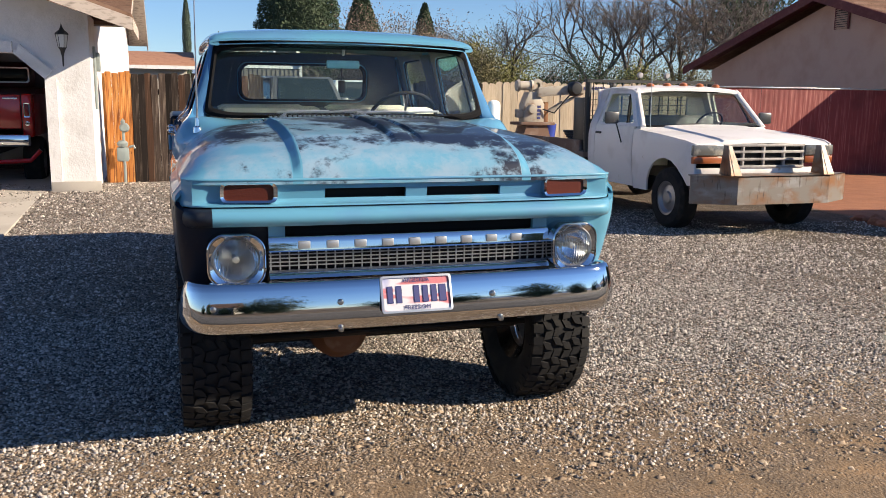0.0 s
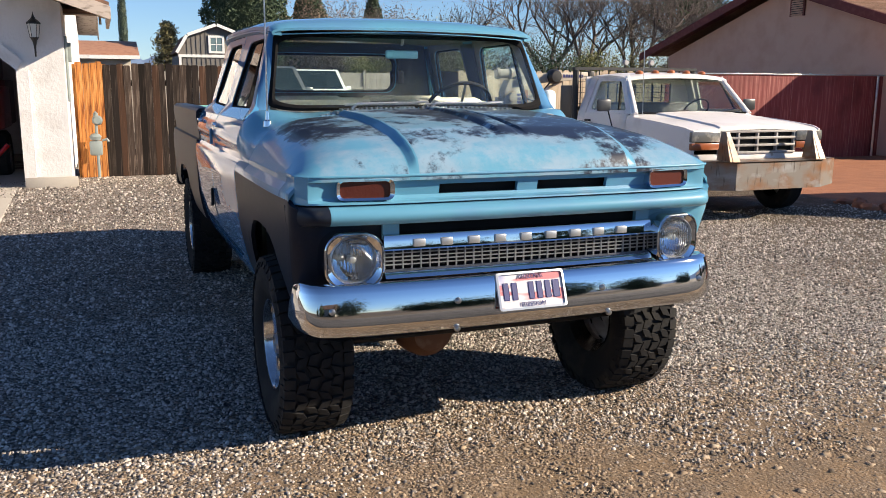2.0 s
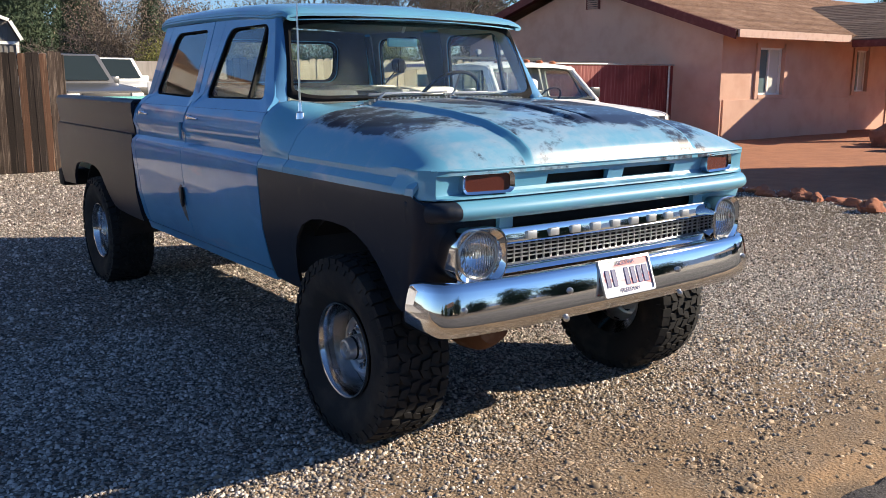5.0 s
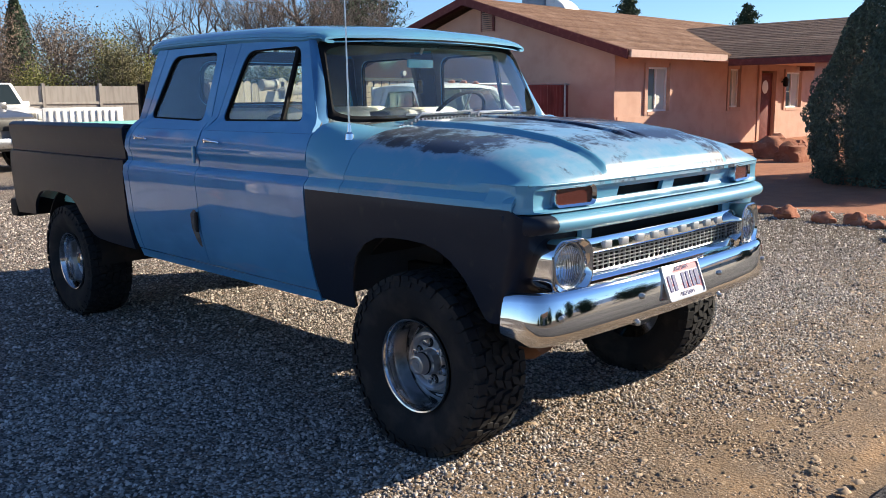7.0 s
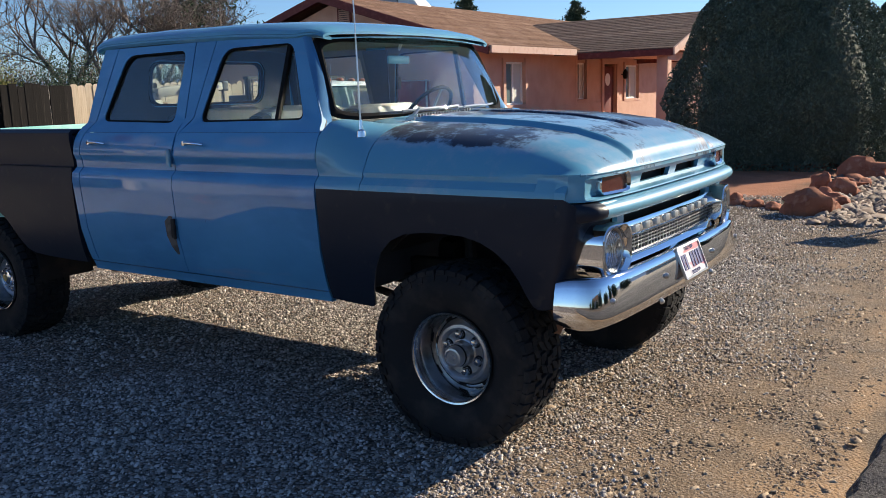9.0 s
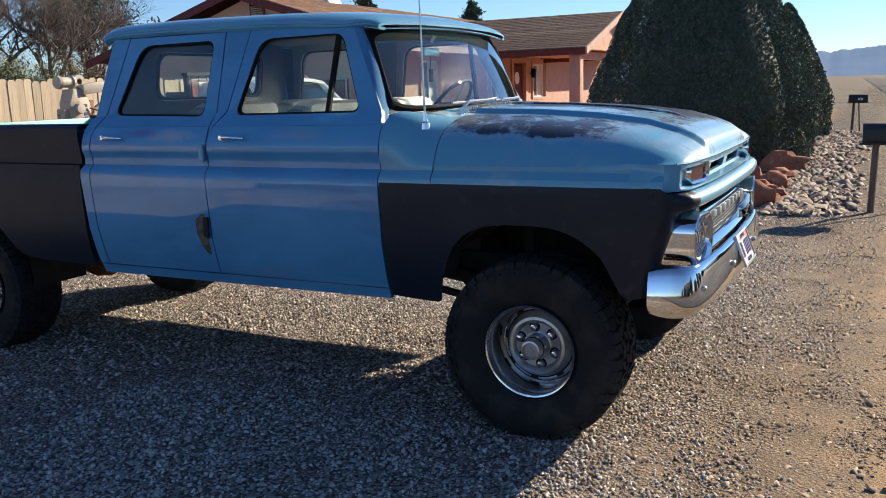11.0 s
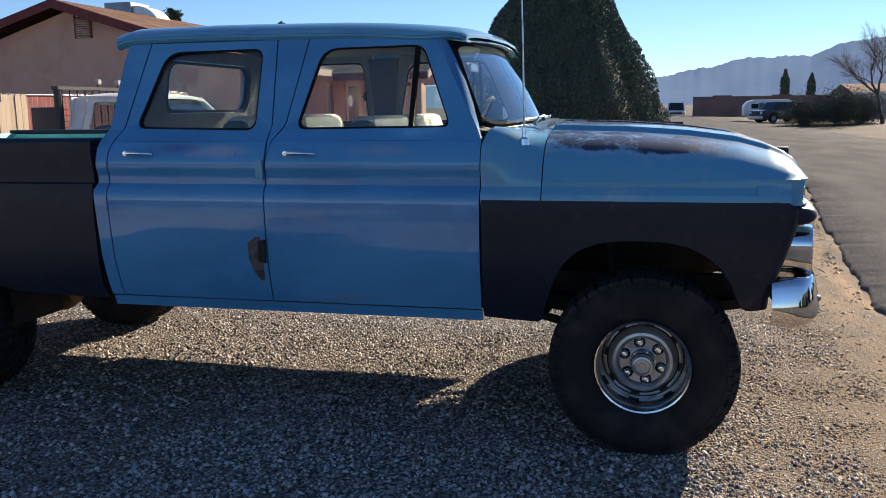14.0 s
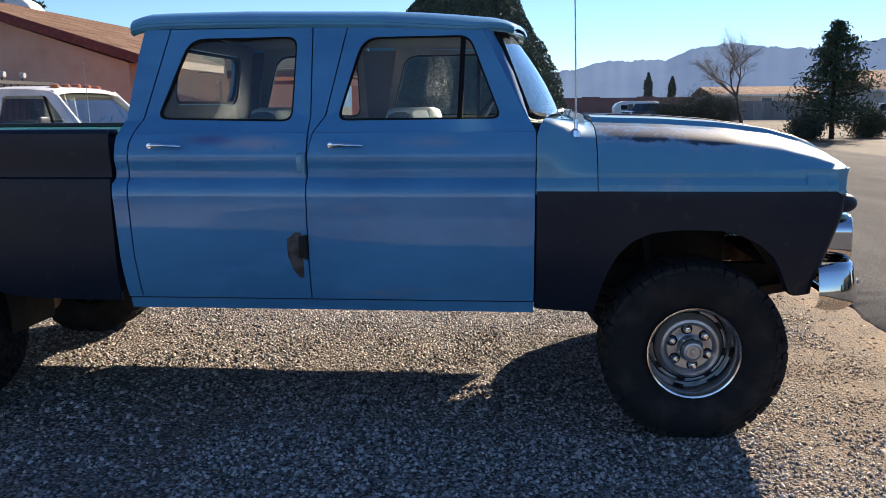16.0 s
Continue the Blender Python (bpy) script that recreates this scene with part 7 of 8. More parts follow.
BEIGE = material("beige_crane_paint", (0.42, 0.37, 0.30), 0.6, spots=[((0.24, 0.15, 0.10), 8, 0.55, 0.75, 6, U)])
kx, ky = fx - 0.80, 13.4
part("pedestal", poly([(kx - 0.28, ky - 0.2, 0.80), (kx + 0.28, ky - 0.2, 0.80), (kx + 0.18, ky - 0.2, 1.10), (kx - 0.18, ky - 0.2, 1.10)], (0, 1, 0), 0.4), DECK, cr, "rusty crane pedestal")
part("turntable", box(kx - 0.30, kx + 0.30, ky - 0.25, ky + 0.25, 1.10, 1.15, 0.01), DECK, cr)
RUSTORANGE = material("rust_orange_plate", (0.32, 0.14, 0.05), 0.75, spots=[((0.20, 0.10, 0.06), 6, 0.45, 0.7, 6, U)])
mast = part("mast", poly([(kx - 0.20, ky - 0.12, 1.15), (kx + 0.16, ky - 0.12, 1.15), (kx + 0.16, ky - 0.12, 1.44), (kx + 0.04, ky - 0.12, 1.64), (kx - 0.12, ky - 0.12, 1.64), (kx - 0.20, ky - 0.12, 1.44)], (0, 1, 0), 0.24, 0.015), BEIGE, cr, "beige crane mast")
part("side_plate", box(kx + 0.165, kx + 0.24, ky - 0.10, ky + 0.10, 1.15, 1.48, 0.01), RUSTORANGE, cr, "rust-orange side plate")
for k in range(4):
    part("letter_bar", box(kx + 0.03, kx + 0.09, ky - 0.126, ky - 0.121, 1.20 + k * 0.06, 1.24 + k * 0.06), INK, mast, smooth=0)
part("motor", lathe([(0.0, -0.20), (0.07, -0.19), (0.085, -0.12), (0.085, -0.02), (0.0, 0.0)], (kx - 0.07, ky, 1.36), "Y", 18), BEIGE, cr)
part("side_box", box(kx - 0.29, kx - 0.205, ky - 0.08, ky + 0.08, 1.22, 1.36, 0.012), BEIGE, cr)
part("winch", lathe([(0.0, -0.15), (0.09, -0.14), (0.10, -0.10), (0.075, -0.09), (0.075, 0.09), (0.10, 0.10), (0.09, 0.14), (0.0, 0.15)], (kx - 0.16, ky, 1.74), "X", 20), BEIGE, cr)
part("head_lug", lathe([(0.045, -0.05), (0.10, -0.05), (0.10, 0.05), (0.045, 0.05)], (kx + 0.06, ky, 1.75), "Y", 20), BEIGE, cr)
bm_ = part("boom", poly([(kx + 0.02, ky - 0.17, 1.56), (kx + 1.32, ky - 0.17, 1.66), (kx + 1.32, ky - 0.17, 1.78), (kx + 0.30, ky - 0.17, 1.74), (kx + 0.02, ky - 0.17, 1.70)], (0, 1, 0), 0.15, 0.012), BEIGE, cr, "tapered crane boom")
part("boom_tip", box(kx + 1.325, kx + 1.45, ky - 0.17, ky - 0.03, 1.64, 1.80, 0.02), IRON, bm_)
part("boom_motor", lathe([(0.0, -0.13), (0.09, -0.12), (0.12, -0.07), (0.12, 0.05), (0.06, 0.09), (0.0, 0.09)], (kx + 0.66, ky - 0.17, 1.70), "Y", 18), IRON, bm_)
for k in range(8):
    part("letter_bar", box(kx + 0.84 + k * 0.05, kx + 0.875 + k * 0.05, ky - 0.176, ky - 0.171, 1.685, 1.735), INK, bm_, smooth=0)
part("lift_ram", tube([(kx + 0.20, ky, 1.26), (kx + 0.52, ky - 0.05, 1.46)], 0.045, 10), BEIGE, cr)
part("ram_rod", tube([(kx + 0.52, ky - 0.05, 1.46), (kx + 0.88, ky - 0.09, 1.645)], 0.026, 8), STEEL, cr)
part("hose", tube([(kx + 0.12, ky - 0.14, 1.36), (kx + 0.30, ky - 0.20, 1.30), (kx + 0.50, ky - 0.20, 1.52), (kx + 0.62, ky - 0.24, 1.66)], 0.012, 6), IRON, cr)
part("hook_line", tube([(kx + 1.38, ky - 0.1, 1.66), (kx + 1.38, ky - 0.1, 1.12)], 0.022, 6), IRON, cr)
BLUEPL = material("blue_plastic", (0.03, 0.06, 0.35), 0.5)
bk = thing("bucket", (fx - 0.35, 13.8, 0.80), "blue plastic bucket on the truck deck", "bucket")
part("shell", lathe([(0.0, 0.80), (0.13, 0.80), (0.16, 1.10), (0.165, 1.11), (0.15, 1.11), (0.12, 0.82), (0.0, 0.82)], (fx - 0.35, 13.8, 0), "Z", 20), BLUEPL, bk)
sh = thing("tool_pile", (fx - 0.75, 11.6, 0.80), "dark gear and chains heaped on the truck deck", "gear")
for k in range(7):
    a = random.uniform(0, 6.28)
    part("coil", tube([(fx - 0.75 + 0.16 * math.cos(t + a), 11.6 + 0.13 * math.sin(t + a) + 0.05 * k, 0.84 + 0.035 * k) for t in np.linspace(0, 6.0, 14)], 0.02, 6), IRON, sh)

# ---- red pickup inside the garage, seen from behind ----
REDP = material("glossy_red_paint", (0.45, 0.012, 0.012), 0.25, coat=0.6)
DKRED = material("dark_red_paint", (0.09, 0.008, 0.012), 0.3, coat=0.5)
rt = thing("red_pickup", (-3.0, 15.6, 0.16), "glossy red vintage pickup parked in the garage", "truck")
rx0, rx1 = -3.85, -2.02
part("tailgate", box(rx0 + 0.1, rx1 - 0.16, 14.72, 14.77, 0.98, 1.50, 0.015), REDP, rt, "bright red tailgate")
for s, x in ((-1, rx0), (1, rx1 - 0.15)):
    bs = part("bed_side", box(x, x + 0.15, 14.73, 16.7, 0.85, 1.52, 0.03), REDP, rt)
    part("tail_lamp", box(x + 0.045, x + 0.105, 14.712, 14.74, 1.17, 1.36, 0.012), material("tail_lamp_red", (0.16, 0.01, 0.01), 0.2) if s < 0 else bpy.data.materials["tail_lamp_red"], bs)
    part("lamp_bezel", grid([[(px_, 14.71, pz_) for px_, pz_ in rounded(x + 0.03, x + 0.12, 1.155, 1.375, 0.02, 3)], [(px_, 14.712, pz_) for px_, pz_ in rounded(x + 0.045, x + 0.105, 1.17, 1.36, 0.012, 3)]], close_v=True), CHROME, bs)
    part("reverse_lamp", lathe([(0.0, 14.715), (0.035, 14.718), (0.04, 14.74)], (x + 0.075, 0, 1.06), "Y", 16), CHROME, bs)
    car_wheel(rt, x + 0.08 + (0.02 if s < 0 else -0.02), 15.5, 0.42, 0.28, s)
part("cab", join(box(rx0 + 0.05, rx1 - 0.05, 16.7, 18.2, 0.85, 1.62, 0.04), box(rx0 + 0.18, rx1 - 0.18, 16.75, 18.0, 1.60, 2.06, 0.08)), DKRED, rt)
part("rear_window", box(rx0 + 0.42, rx1 - 0.30, 16.735, 16.748, 1.72, 1.95, 0.004), CARGLASS, rt)
part("window_trim", grid([[(x, 16.73, z) for x, z in rounded(rx0 + 0.40, rx1 - 0.28, 1.70, 1.97, 0.05, 4)], [(x, 16.73, z) for x, z in rounded(rx0 + 0.425, rx1 - 0.305, 1.725, 1.945, 0.04, 4)]], close_v=True), CHROME, rt)
part("rear_bumper", box(rx0 + 0.02, rx1 - 0.02, 14.50, 14.60, 0.72, 0.90, 0.03), CHROME, rt, "chrome rear bumper")
part("bumper_frame", box(rx0 + 0.5, rx1 - 0.5, 14.6, 18.2, 0.6, 0.84), FRAME, rt)
part("tow_bar", tube([(rx1 - 0.5, 14.62, 0.48), (rx1 - 0.05, 14.62, 0.50), (rx1 + 0.10, 14.62, 0.66)], 0.035, 8), REDP, rt, "red tow bar")
part("emblem", box(-2.66, -2.60, 14.712, 14.72, 1.26, 1.36, 0.004), WHITE_TRIM, rt)
part("badge_bar", box(-2.42, -2.22, 14.712, 14.722, 1.43, 1.455, 0.004), CHROME, rt)

# ---- mailboxes ----
MAILBLACK = material("black_mailbox_paint", (0.018, 0.018, 0.02), 0.5, spots=[((0.06, 0.055, 0.05), 9, 0.55, 0.75, 5, U)])
POSTWOOD = material("grey_post_wood", (0.17, 0.12, 0.10), 0.85, spots=[((0.10, 0.065, 0.05), 8, 0.45, 0.7, 6, (6, 6, 0.5))])


def mailbox(x, y, label, turn=0):
    m = thing("mailbox", (0, 0, 0), label, "mailbox", "street mailboxes")
    arch = [(-0.085, 0.0), (0.085, 0.0)] + [(0.085 * math.cos(a), 0.12 + 0.085 * math.sin(a)) for a in np.linspace(0, math.pi, 9)]
    part("box", poly([(px_, -0.235, 0.775 + pz_) for px_, pz_ in arch], (0, 1, 0), 0.47, 0.004), MAILBLACK, m)
    part("shelf", box(-0.11, 0.11, -0.26, 0.26, 0.75, 0.772), MAILBLACK, m)
    part("post", tube([(0, 0.12, -0.15), (0, 0.10, 0.75)], 0.035, 8), POSTWOOD, m, "grey wooden post")
    part("brace_post", tube([(0, -0.08, -0.15), (0, -0.02, 0.75)], 0.018, 6), MAILBLACK, m)
    for k in range(4):
        part("bar", box(-0.0885, -0.086, -0.02 - k * 0.032, 0.004 - k * 0.032, 0.83, 0.89), WHITE_TRIM, m, smooth=0)
    m.matrix_basis = pose(x, y, 0, 0, 0, turn)
    return m


mailbox(7.25, 2.73, "black mailbox on a leaning grey post by the road", 0)
mailbox(22.9, 3.45, "small dark mailbox down the road", 0)

# ---- red rocks and river stones ----
REDROCK = material("red_sandstone", (0.36, 0.145, 0.085), 0.9, spots=[((0.24, 0.085, 0.05), 4, 0.45, 0.7, 6, U), ((0.48, 0.25, 0.16), 9, 0.55, 0.75, 5, U)], bump=[(14, 0.5, 0.03), (60, 0.4, 0.01)], spec=0.2, object_random=0.2)
RIVER = material("river_stone", (0.29, 0.235, 0.19), 0.8, spots=[((0.19, 0.135, 0.10), 5, 0.45, 0.7, 5, U)], bump=[(40, 0.3, 0.01)], spec=0.3, island_random=0.4)


def rock_bmesh(seed, sx, sy, sz, rough=0.35):
    bm = bmesh.new()
    bmesh.ops.create_icosphere(bm, subdivisions=3, radius=1)
    for v in bm.verts:
        n1 = noise.noise(v.co * 1.3 + Vector((seed * 7.3, seed, 0)))
        n2 = noise.noise(v.co * 3.1 + Vector((0, seed * 3.1, seed)))
        k = 1 + rough * n1 + rough * 0.4 * n2
        p = v.co * k
        p = Vector([round(c * 2.6) / 2.6 * 0.45 + c * 0.55 for c in p])
        v.co = Vector((p.x * sx, p.y * sy, max(p.z, -0.45) * sz))
    return bm


rocks = [(8.03, 5.92, .17, .13, .13), (7.95, 5.45, .13, .11, .10), (8.03, 5.10, .13, .11, .12), (8.0, 4.93, .08, .07, .06), (7.91, 4.80, .11, .09, .07), (7.82, 4.58, .15, .11, .06), (7.50, 4.14, .27, .20, .23), (7.72, 3.92, .13, .10, .13), (8.45, 4.12, .19, .15, .15), (8.30, 3.98, .17, .14, .12), (9.95, 4.45, .17, .15, .20), (9.45, 4.10, .22, .18, .17), (10.45, 4.08, .26, .18, .13), (11.6, 4.15, .36, .24, .25)]
for k in range(17):
    y = 9.0 - k * 0.17
    rocks.append((8.55 + 0.12 * math.sin(k * 1.9) - 0.01 * k, y, random.uniform(.08, .16), random.uniform(.07, .12), random.uniform(.05, .10)))
for k, (x, y, a, b, c) in enumerate(rocks):
    ob = part("rock", rock_bmesh(k, a, b, c), REDROCK, smooth=40)
    ob.location, ob.rotation_euler = (x, y, ground_z(x, y) + c * 0.25), (0, 0, k * 1.3)
    tagged(ob, "large red sandstone boulder edging the yard" if a > 0.2 else "small red sandstone rock edging the yard", "rock", "red border rocks")
for k, (x, y, s) in enumerate(((17.9, 10.6, .55), (17.2, 9.8, .5), (18.8, 10.9, .6), (18.3, 10.0, .35), (19.6, 10.6, .4))):
    ob = part("rock", rock_bmesh(40 + k, s, s * 0.7, s * 0.7), REDROCK, smooth=40)
    ob.location = (x, y, s * 0.15)
    tagged(ob, "red sandstone boulder before the house", "rock", "red boulders by the house")


def stones_mesh(name, spots_list, mat, seed, flat_k=0.55, tip=0.25):
    """Many small angular stones as one mesh: (x, y, z, size) each."""
    rng = np.random.default_rng(seed)
    P = np.array(spots_list)
    n = len(P)
    base = np.array([[1, 0, 0], [0, 1, 0], [-1, 0, 0], [0, -1, 0], [0, 0, 1], [0.45, 0.45, 0.75], [-0.5, -0.4, 0.75]], float)
    faces = np.array([[0, 1, 5], [1, 4, 5], [0, 5, 4], [1, 2, 4], [2, 3, 6], [2, 6, 4], [3, 4, 6], [3, 0, 4]])
    V = base[None] * rng.uniform(0.55, 1.25, (n, 7, 3))
    V[:, :, 2] *= flat_k
    V[:, :4, 2] -= 0.25
    a = rng.uniform(0, 2 * np.pi, n)
    c, s = np.cos(a)[:, None], np.sin(a)[:, None]
    tx, ty = rng.normal(0, tip, n)[:, None], rng.normal(0, tip, n)[:, None]
    x, y, z = V[:, :, 0] * c - V[:, :, 1] * s, V[:, :, 0] * s + V[:, :, 1] * c, V[:, :, 2]
    z = z + tx * x + ty * y
    V = np.stack([x, y, z], 2) * P[:, None, 3:4] + P[:, None, :3]
    F = (faces[None] + (np.arange(n) * 7)[:, None, None]).reshape(-1, 3)
    me = bpy.data.meshes.new(name)
    V = V.reshape(-1, 3)
    me.vertices.add(len(V))
    me.vertices.foreach_set("co", V.ravel())
    me.loops.add(len(F) * 3)
    me.loops.foreach_set("vertex_index", F.ravel())
    me.polygons.add(len(F))
    me.polygons.foreach_set("loop_start", np.arange(0, len(F) * 3, 3))
    me.update(calc_edges=True)
    me.validate()
    me.materials.append(mat)
    return me


rng = np.random.default_rng(11)
river = []
for _ in range(1900):
    x = 6.7 + 15.5 * rng.random() ** 1.5
    mid = lerp(x, [6.7, 8.0, 12, 22], [3.55, 3.62, 3.72, 3.85])
    y = max(3.02, mid + rng.normal(0, 0.5) * lerp(x, [6.7, 7.5, 22], [0.25, 0.62, 0.55]))
    river.append((x, y, 0.015 + 0.03 * rng.random(), 0.025 + 0.085 * rng.random() ** 1.6))
tagged(new("river_stones", stones_mesh("river_stones", river, RIVER, 2, 0.42)), "pale river stones in a shallow bed", "stones", kind="stuff")

# ---- loose gravel as real stones ----
GRAVELSTONE = material("gravel_stone", (0.375, 0.33, 0.285), 0.8, spots=[((0.49, 0.45, 0.41), 30, 0.5, 0.7, 2, U), ((0.16, 0.125, 0.10), 18, 0.55, 0.7, 2, U)], spec=0.3, island_random=0.85)
pts = []


def scatter(n, x0, x1, y0, y1, s0, s1, keep=lambda x, y: True):
    X, Y, S = rng.uniform(x0, x1, n), rng.uniform(y0, y1, n), s0 + (s1 - s0) * rng.random(n) ** 2.2
    for x, y, s in zip(X, Y, S):
        if y > road_edge(x) + 0.06 and keep(x, y):
            pts.append((x, y, bumpy(x, y) + 0.002, s))


shoulder = lambda x, y: rng.random() < 0.03 + 0.97 * min(1.0, max(0.0, (y - 2.95 + 0.7 * noise.noise((x * 1.1, y * 1.1, 2)) + 0.4 * noise.noise((x * 3, y * 3, 7))) / 0.95)) ** 1.6
scatter(72000, -3.6, 4.5, 2.9, 6.2, 0.006, 0.0145, shoulder)
scatter(26000, -3.6, 6.5, 6.2, 10.5, 0.009, 0.019)
scatter(17000, 4.5, 9.0, 2.4, 9.0, 0.009, 0.019, shoulder)
scatter(7000, -2.5, 5.5, 10.5, 14.3, 0.014, 0.026)
tagged(new("gravel", stones_mesh("gravel", pts, GRAVELSTONE, 5, 0.72)), "loose grey crushed gravel", "gravel", kind="stuff")
CHIP = material("brown_stone_chip", (0.33, 0.245, 0.165), 0.85, spots=[((0.42, 0.34, 0.25), 25, 0.5, 0.7, 2, U), ((0.17, 0.12, 0.085), 18, 0.55, 0.7, 2, U)], spec=0.25, island_random=0.5)
pts = []
thin = lambda x, y: rng.random() < 0.12 + 0.88 * min(1.0, max(0.0, (y - 2.72 - 0.5 * noise.noise((x * 0.8, y * 2.5, 4))) / 0.35)) * min(1.0, max(0.15, (4.3 - y) / 0.6))
scatter(85000, -3.6, 6.5, 1.9, 4.3, 0.004, 0.012, thin)
scatter(18000, 6.5, 18.0, 1.6, 4.2, 0.009, 0.024)
scatter(4200, -3.6, 12.0, 1.7, 4.0, 0.012, 0.032)
tagged(new("stone_chips", stones_mesh("stone_chips", [(x, y, z - 0.001, s) for x, y, z, s in pts], CHIP, 9, 0.34, 0.16)), "flat brown stone chips in the dirt shoulder", "stones", kind="stuff")

# ---- plants ----
def leaf_mesh(name, centres, size, mat, seed, aspect=2.2, up=0.0):
    """Small folded leaves at the given places, turned at random, as one mesh."""
    rng = np.random.default_rng(seed)
    C = np.array(centres)
    n = len(C)
    d = rng.normal(0, 1, (n, 3))
    d[:, 2] += up
    d /= np.linalg.norm(d, axis=1)[:, None]
    e = np.cross(d, rng.normal(0, 1, (n, 3)))
    e /= np.linalg.norm(e, axis=1)[:, None]
    s = size * rng.uniform(0.6, 1.4, n)[:, None]
    f = np.cross(d, e)
    V = np.stack([C - d * s, C + e * s / aspect + f * s * 0.2, C + d * s, C - e * s / aspect + f * s * 0.2], 1).reshape(-1, 3)
    F = [(4 * i, 4 * i + 1, 4 * i + 2, 4 * i + 3) for i in range(n)]
    return raw(name, V, F, mat)


def foliage_material(name, a, b):
    return material(name, a, 0.7, spots=[(b, 1.5, 0.4, 0.7, 5, U)], island_random=0.35, spec=0.25)


CYPRESS = foliage_material("cypress_green", (0.090, 0.122, 0.090), (0.115, 0.142, 0.098))
CONIFER = foliage_material("conifer_green", (0.045, 0.072, 0.040), (0.075, 0.10, 0.052))
OLIVE = foliage_material("olive_shrub", (0.14, 0.13, 0.065), (0.19, 0.165, 0.08))
YELLOWG = foliage_material("yellow_green_shrub", (0.26, 0.25, 0.075), (0.17, 0.165, 0.06))
BROWNLEAF = foliage_material("dry_brown_shrub", (0.22, 0.165, 0.12), (0.15, 0.115, 0.085))
BARK = material("grey_bark", (0.155, 0.125, 0.108), 0.9, spots=[((0.20, 0.17, 0.15), 6, 0.5, 0.7, 5, U)], spec=0.15)
DARKBARK = material("dark_bark", (0.05, 0.038, 0.03), 0.9, spec=0.15)


def dense_tree(name, x, y, z0, height, radius, mat, label, seed, leaf=0.10, count=9000, shape="ovoid", trunk=0.0, category="tree", shell=0.35):
    """A crown of many small leaves round a dark inner body, on a tapered trunk."""
    rng = np.random.default_rng(seed)
    t = thing(name, (x, y, z0), label, category)

    def r_at(h):
        if shape == "ovoid":
            return radius * lerp(h, [0, 0.10, 0.24, 0.40, 0.55, 0.72, 0.88, 0.96, 1], [0.93, 0.99, 1.00, 0.89, 0.72, 0.49, 0.25, 0.13, 0.03])
        if shape == "cone":
            return radius * (1.02 - h) ** 0.8
        if shape == "column":
            return radius * min(1, (1.01 - h) * 4) * min(1, 0.6 + h)
        return radius * math.sqrt(max(0.01, 1 - (2 * h - 1) ** 2))
    pts = []
    off = seed * 3.7
    while len(pts) < count:
        h, a = rng.random(), rng.uniform(0, 2 * math.pi)
        lump = 1 + 0.16 * noise.noise((2.2 * math.cos(a) + off, 2.2 * math.sin(a), h * height * 0.9)) + 0.10 * noise.noise((5 * math.cos(a), 5 * math.sin(a) + off, h * height * 2.4))
        r = r_at(h) * lump * (1 - shell * rng.random() ** 2)
        pts.append((x + r * math.cos(a), y + r * math.sin(a), z0 + trunk + h * (height - trunk)))
    part("crown", leaf_mesh("crown", pts, leaf, mat, seed, 2.4, 0.8), mat, t)
    rows = [[(x + 0.72 * r_at(h) * math.cos(a), y + 0.72 * r_at(h) * math.sin(a), z0 + trunk + h * 0.97 * (height - trunk)) for a in np.linspace(0, 2 * math.pi, 14, endpoint=False)] for h in np.linspace(0.02, 0.96, 10)]
    part("inner_crown", grid(rows, close_v=True), mat, t)
    part("trunk", tube([(x, y, z0 - 0.1), (x, y, z0 + trunk + height * 0.5)], [0.06 * radius + 0.05, 0.02], 8), DARKBARK, t)
    return t


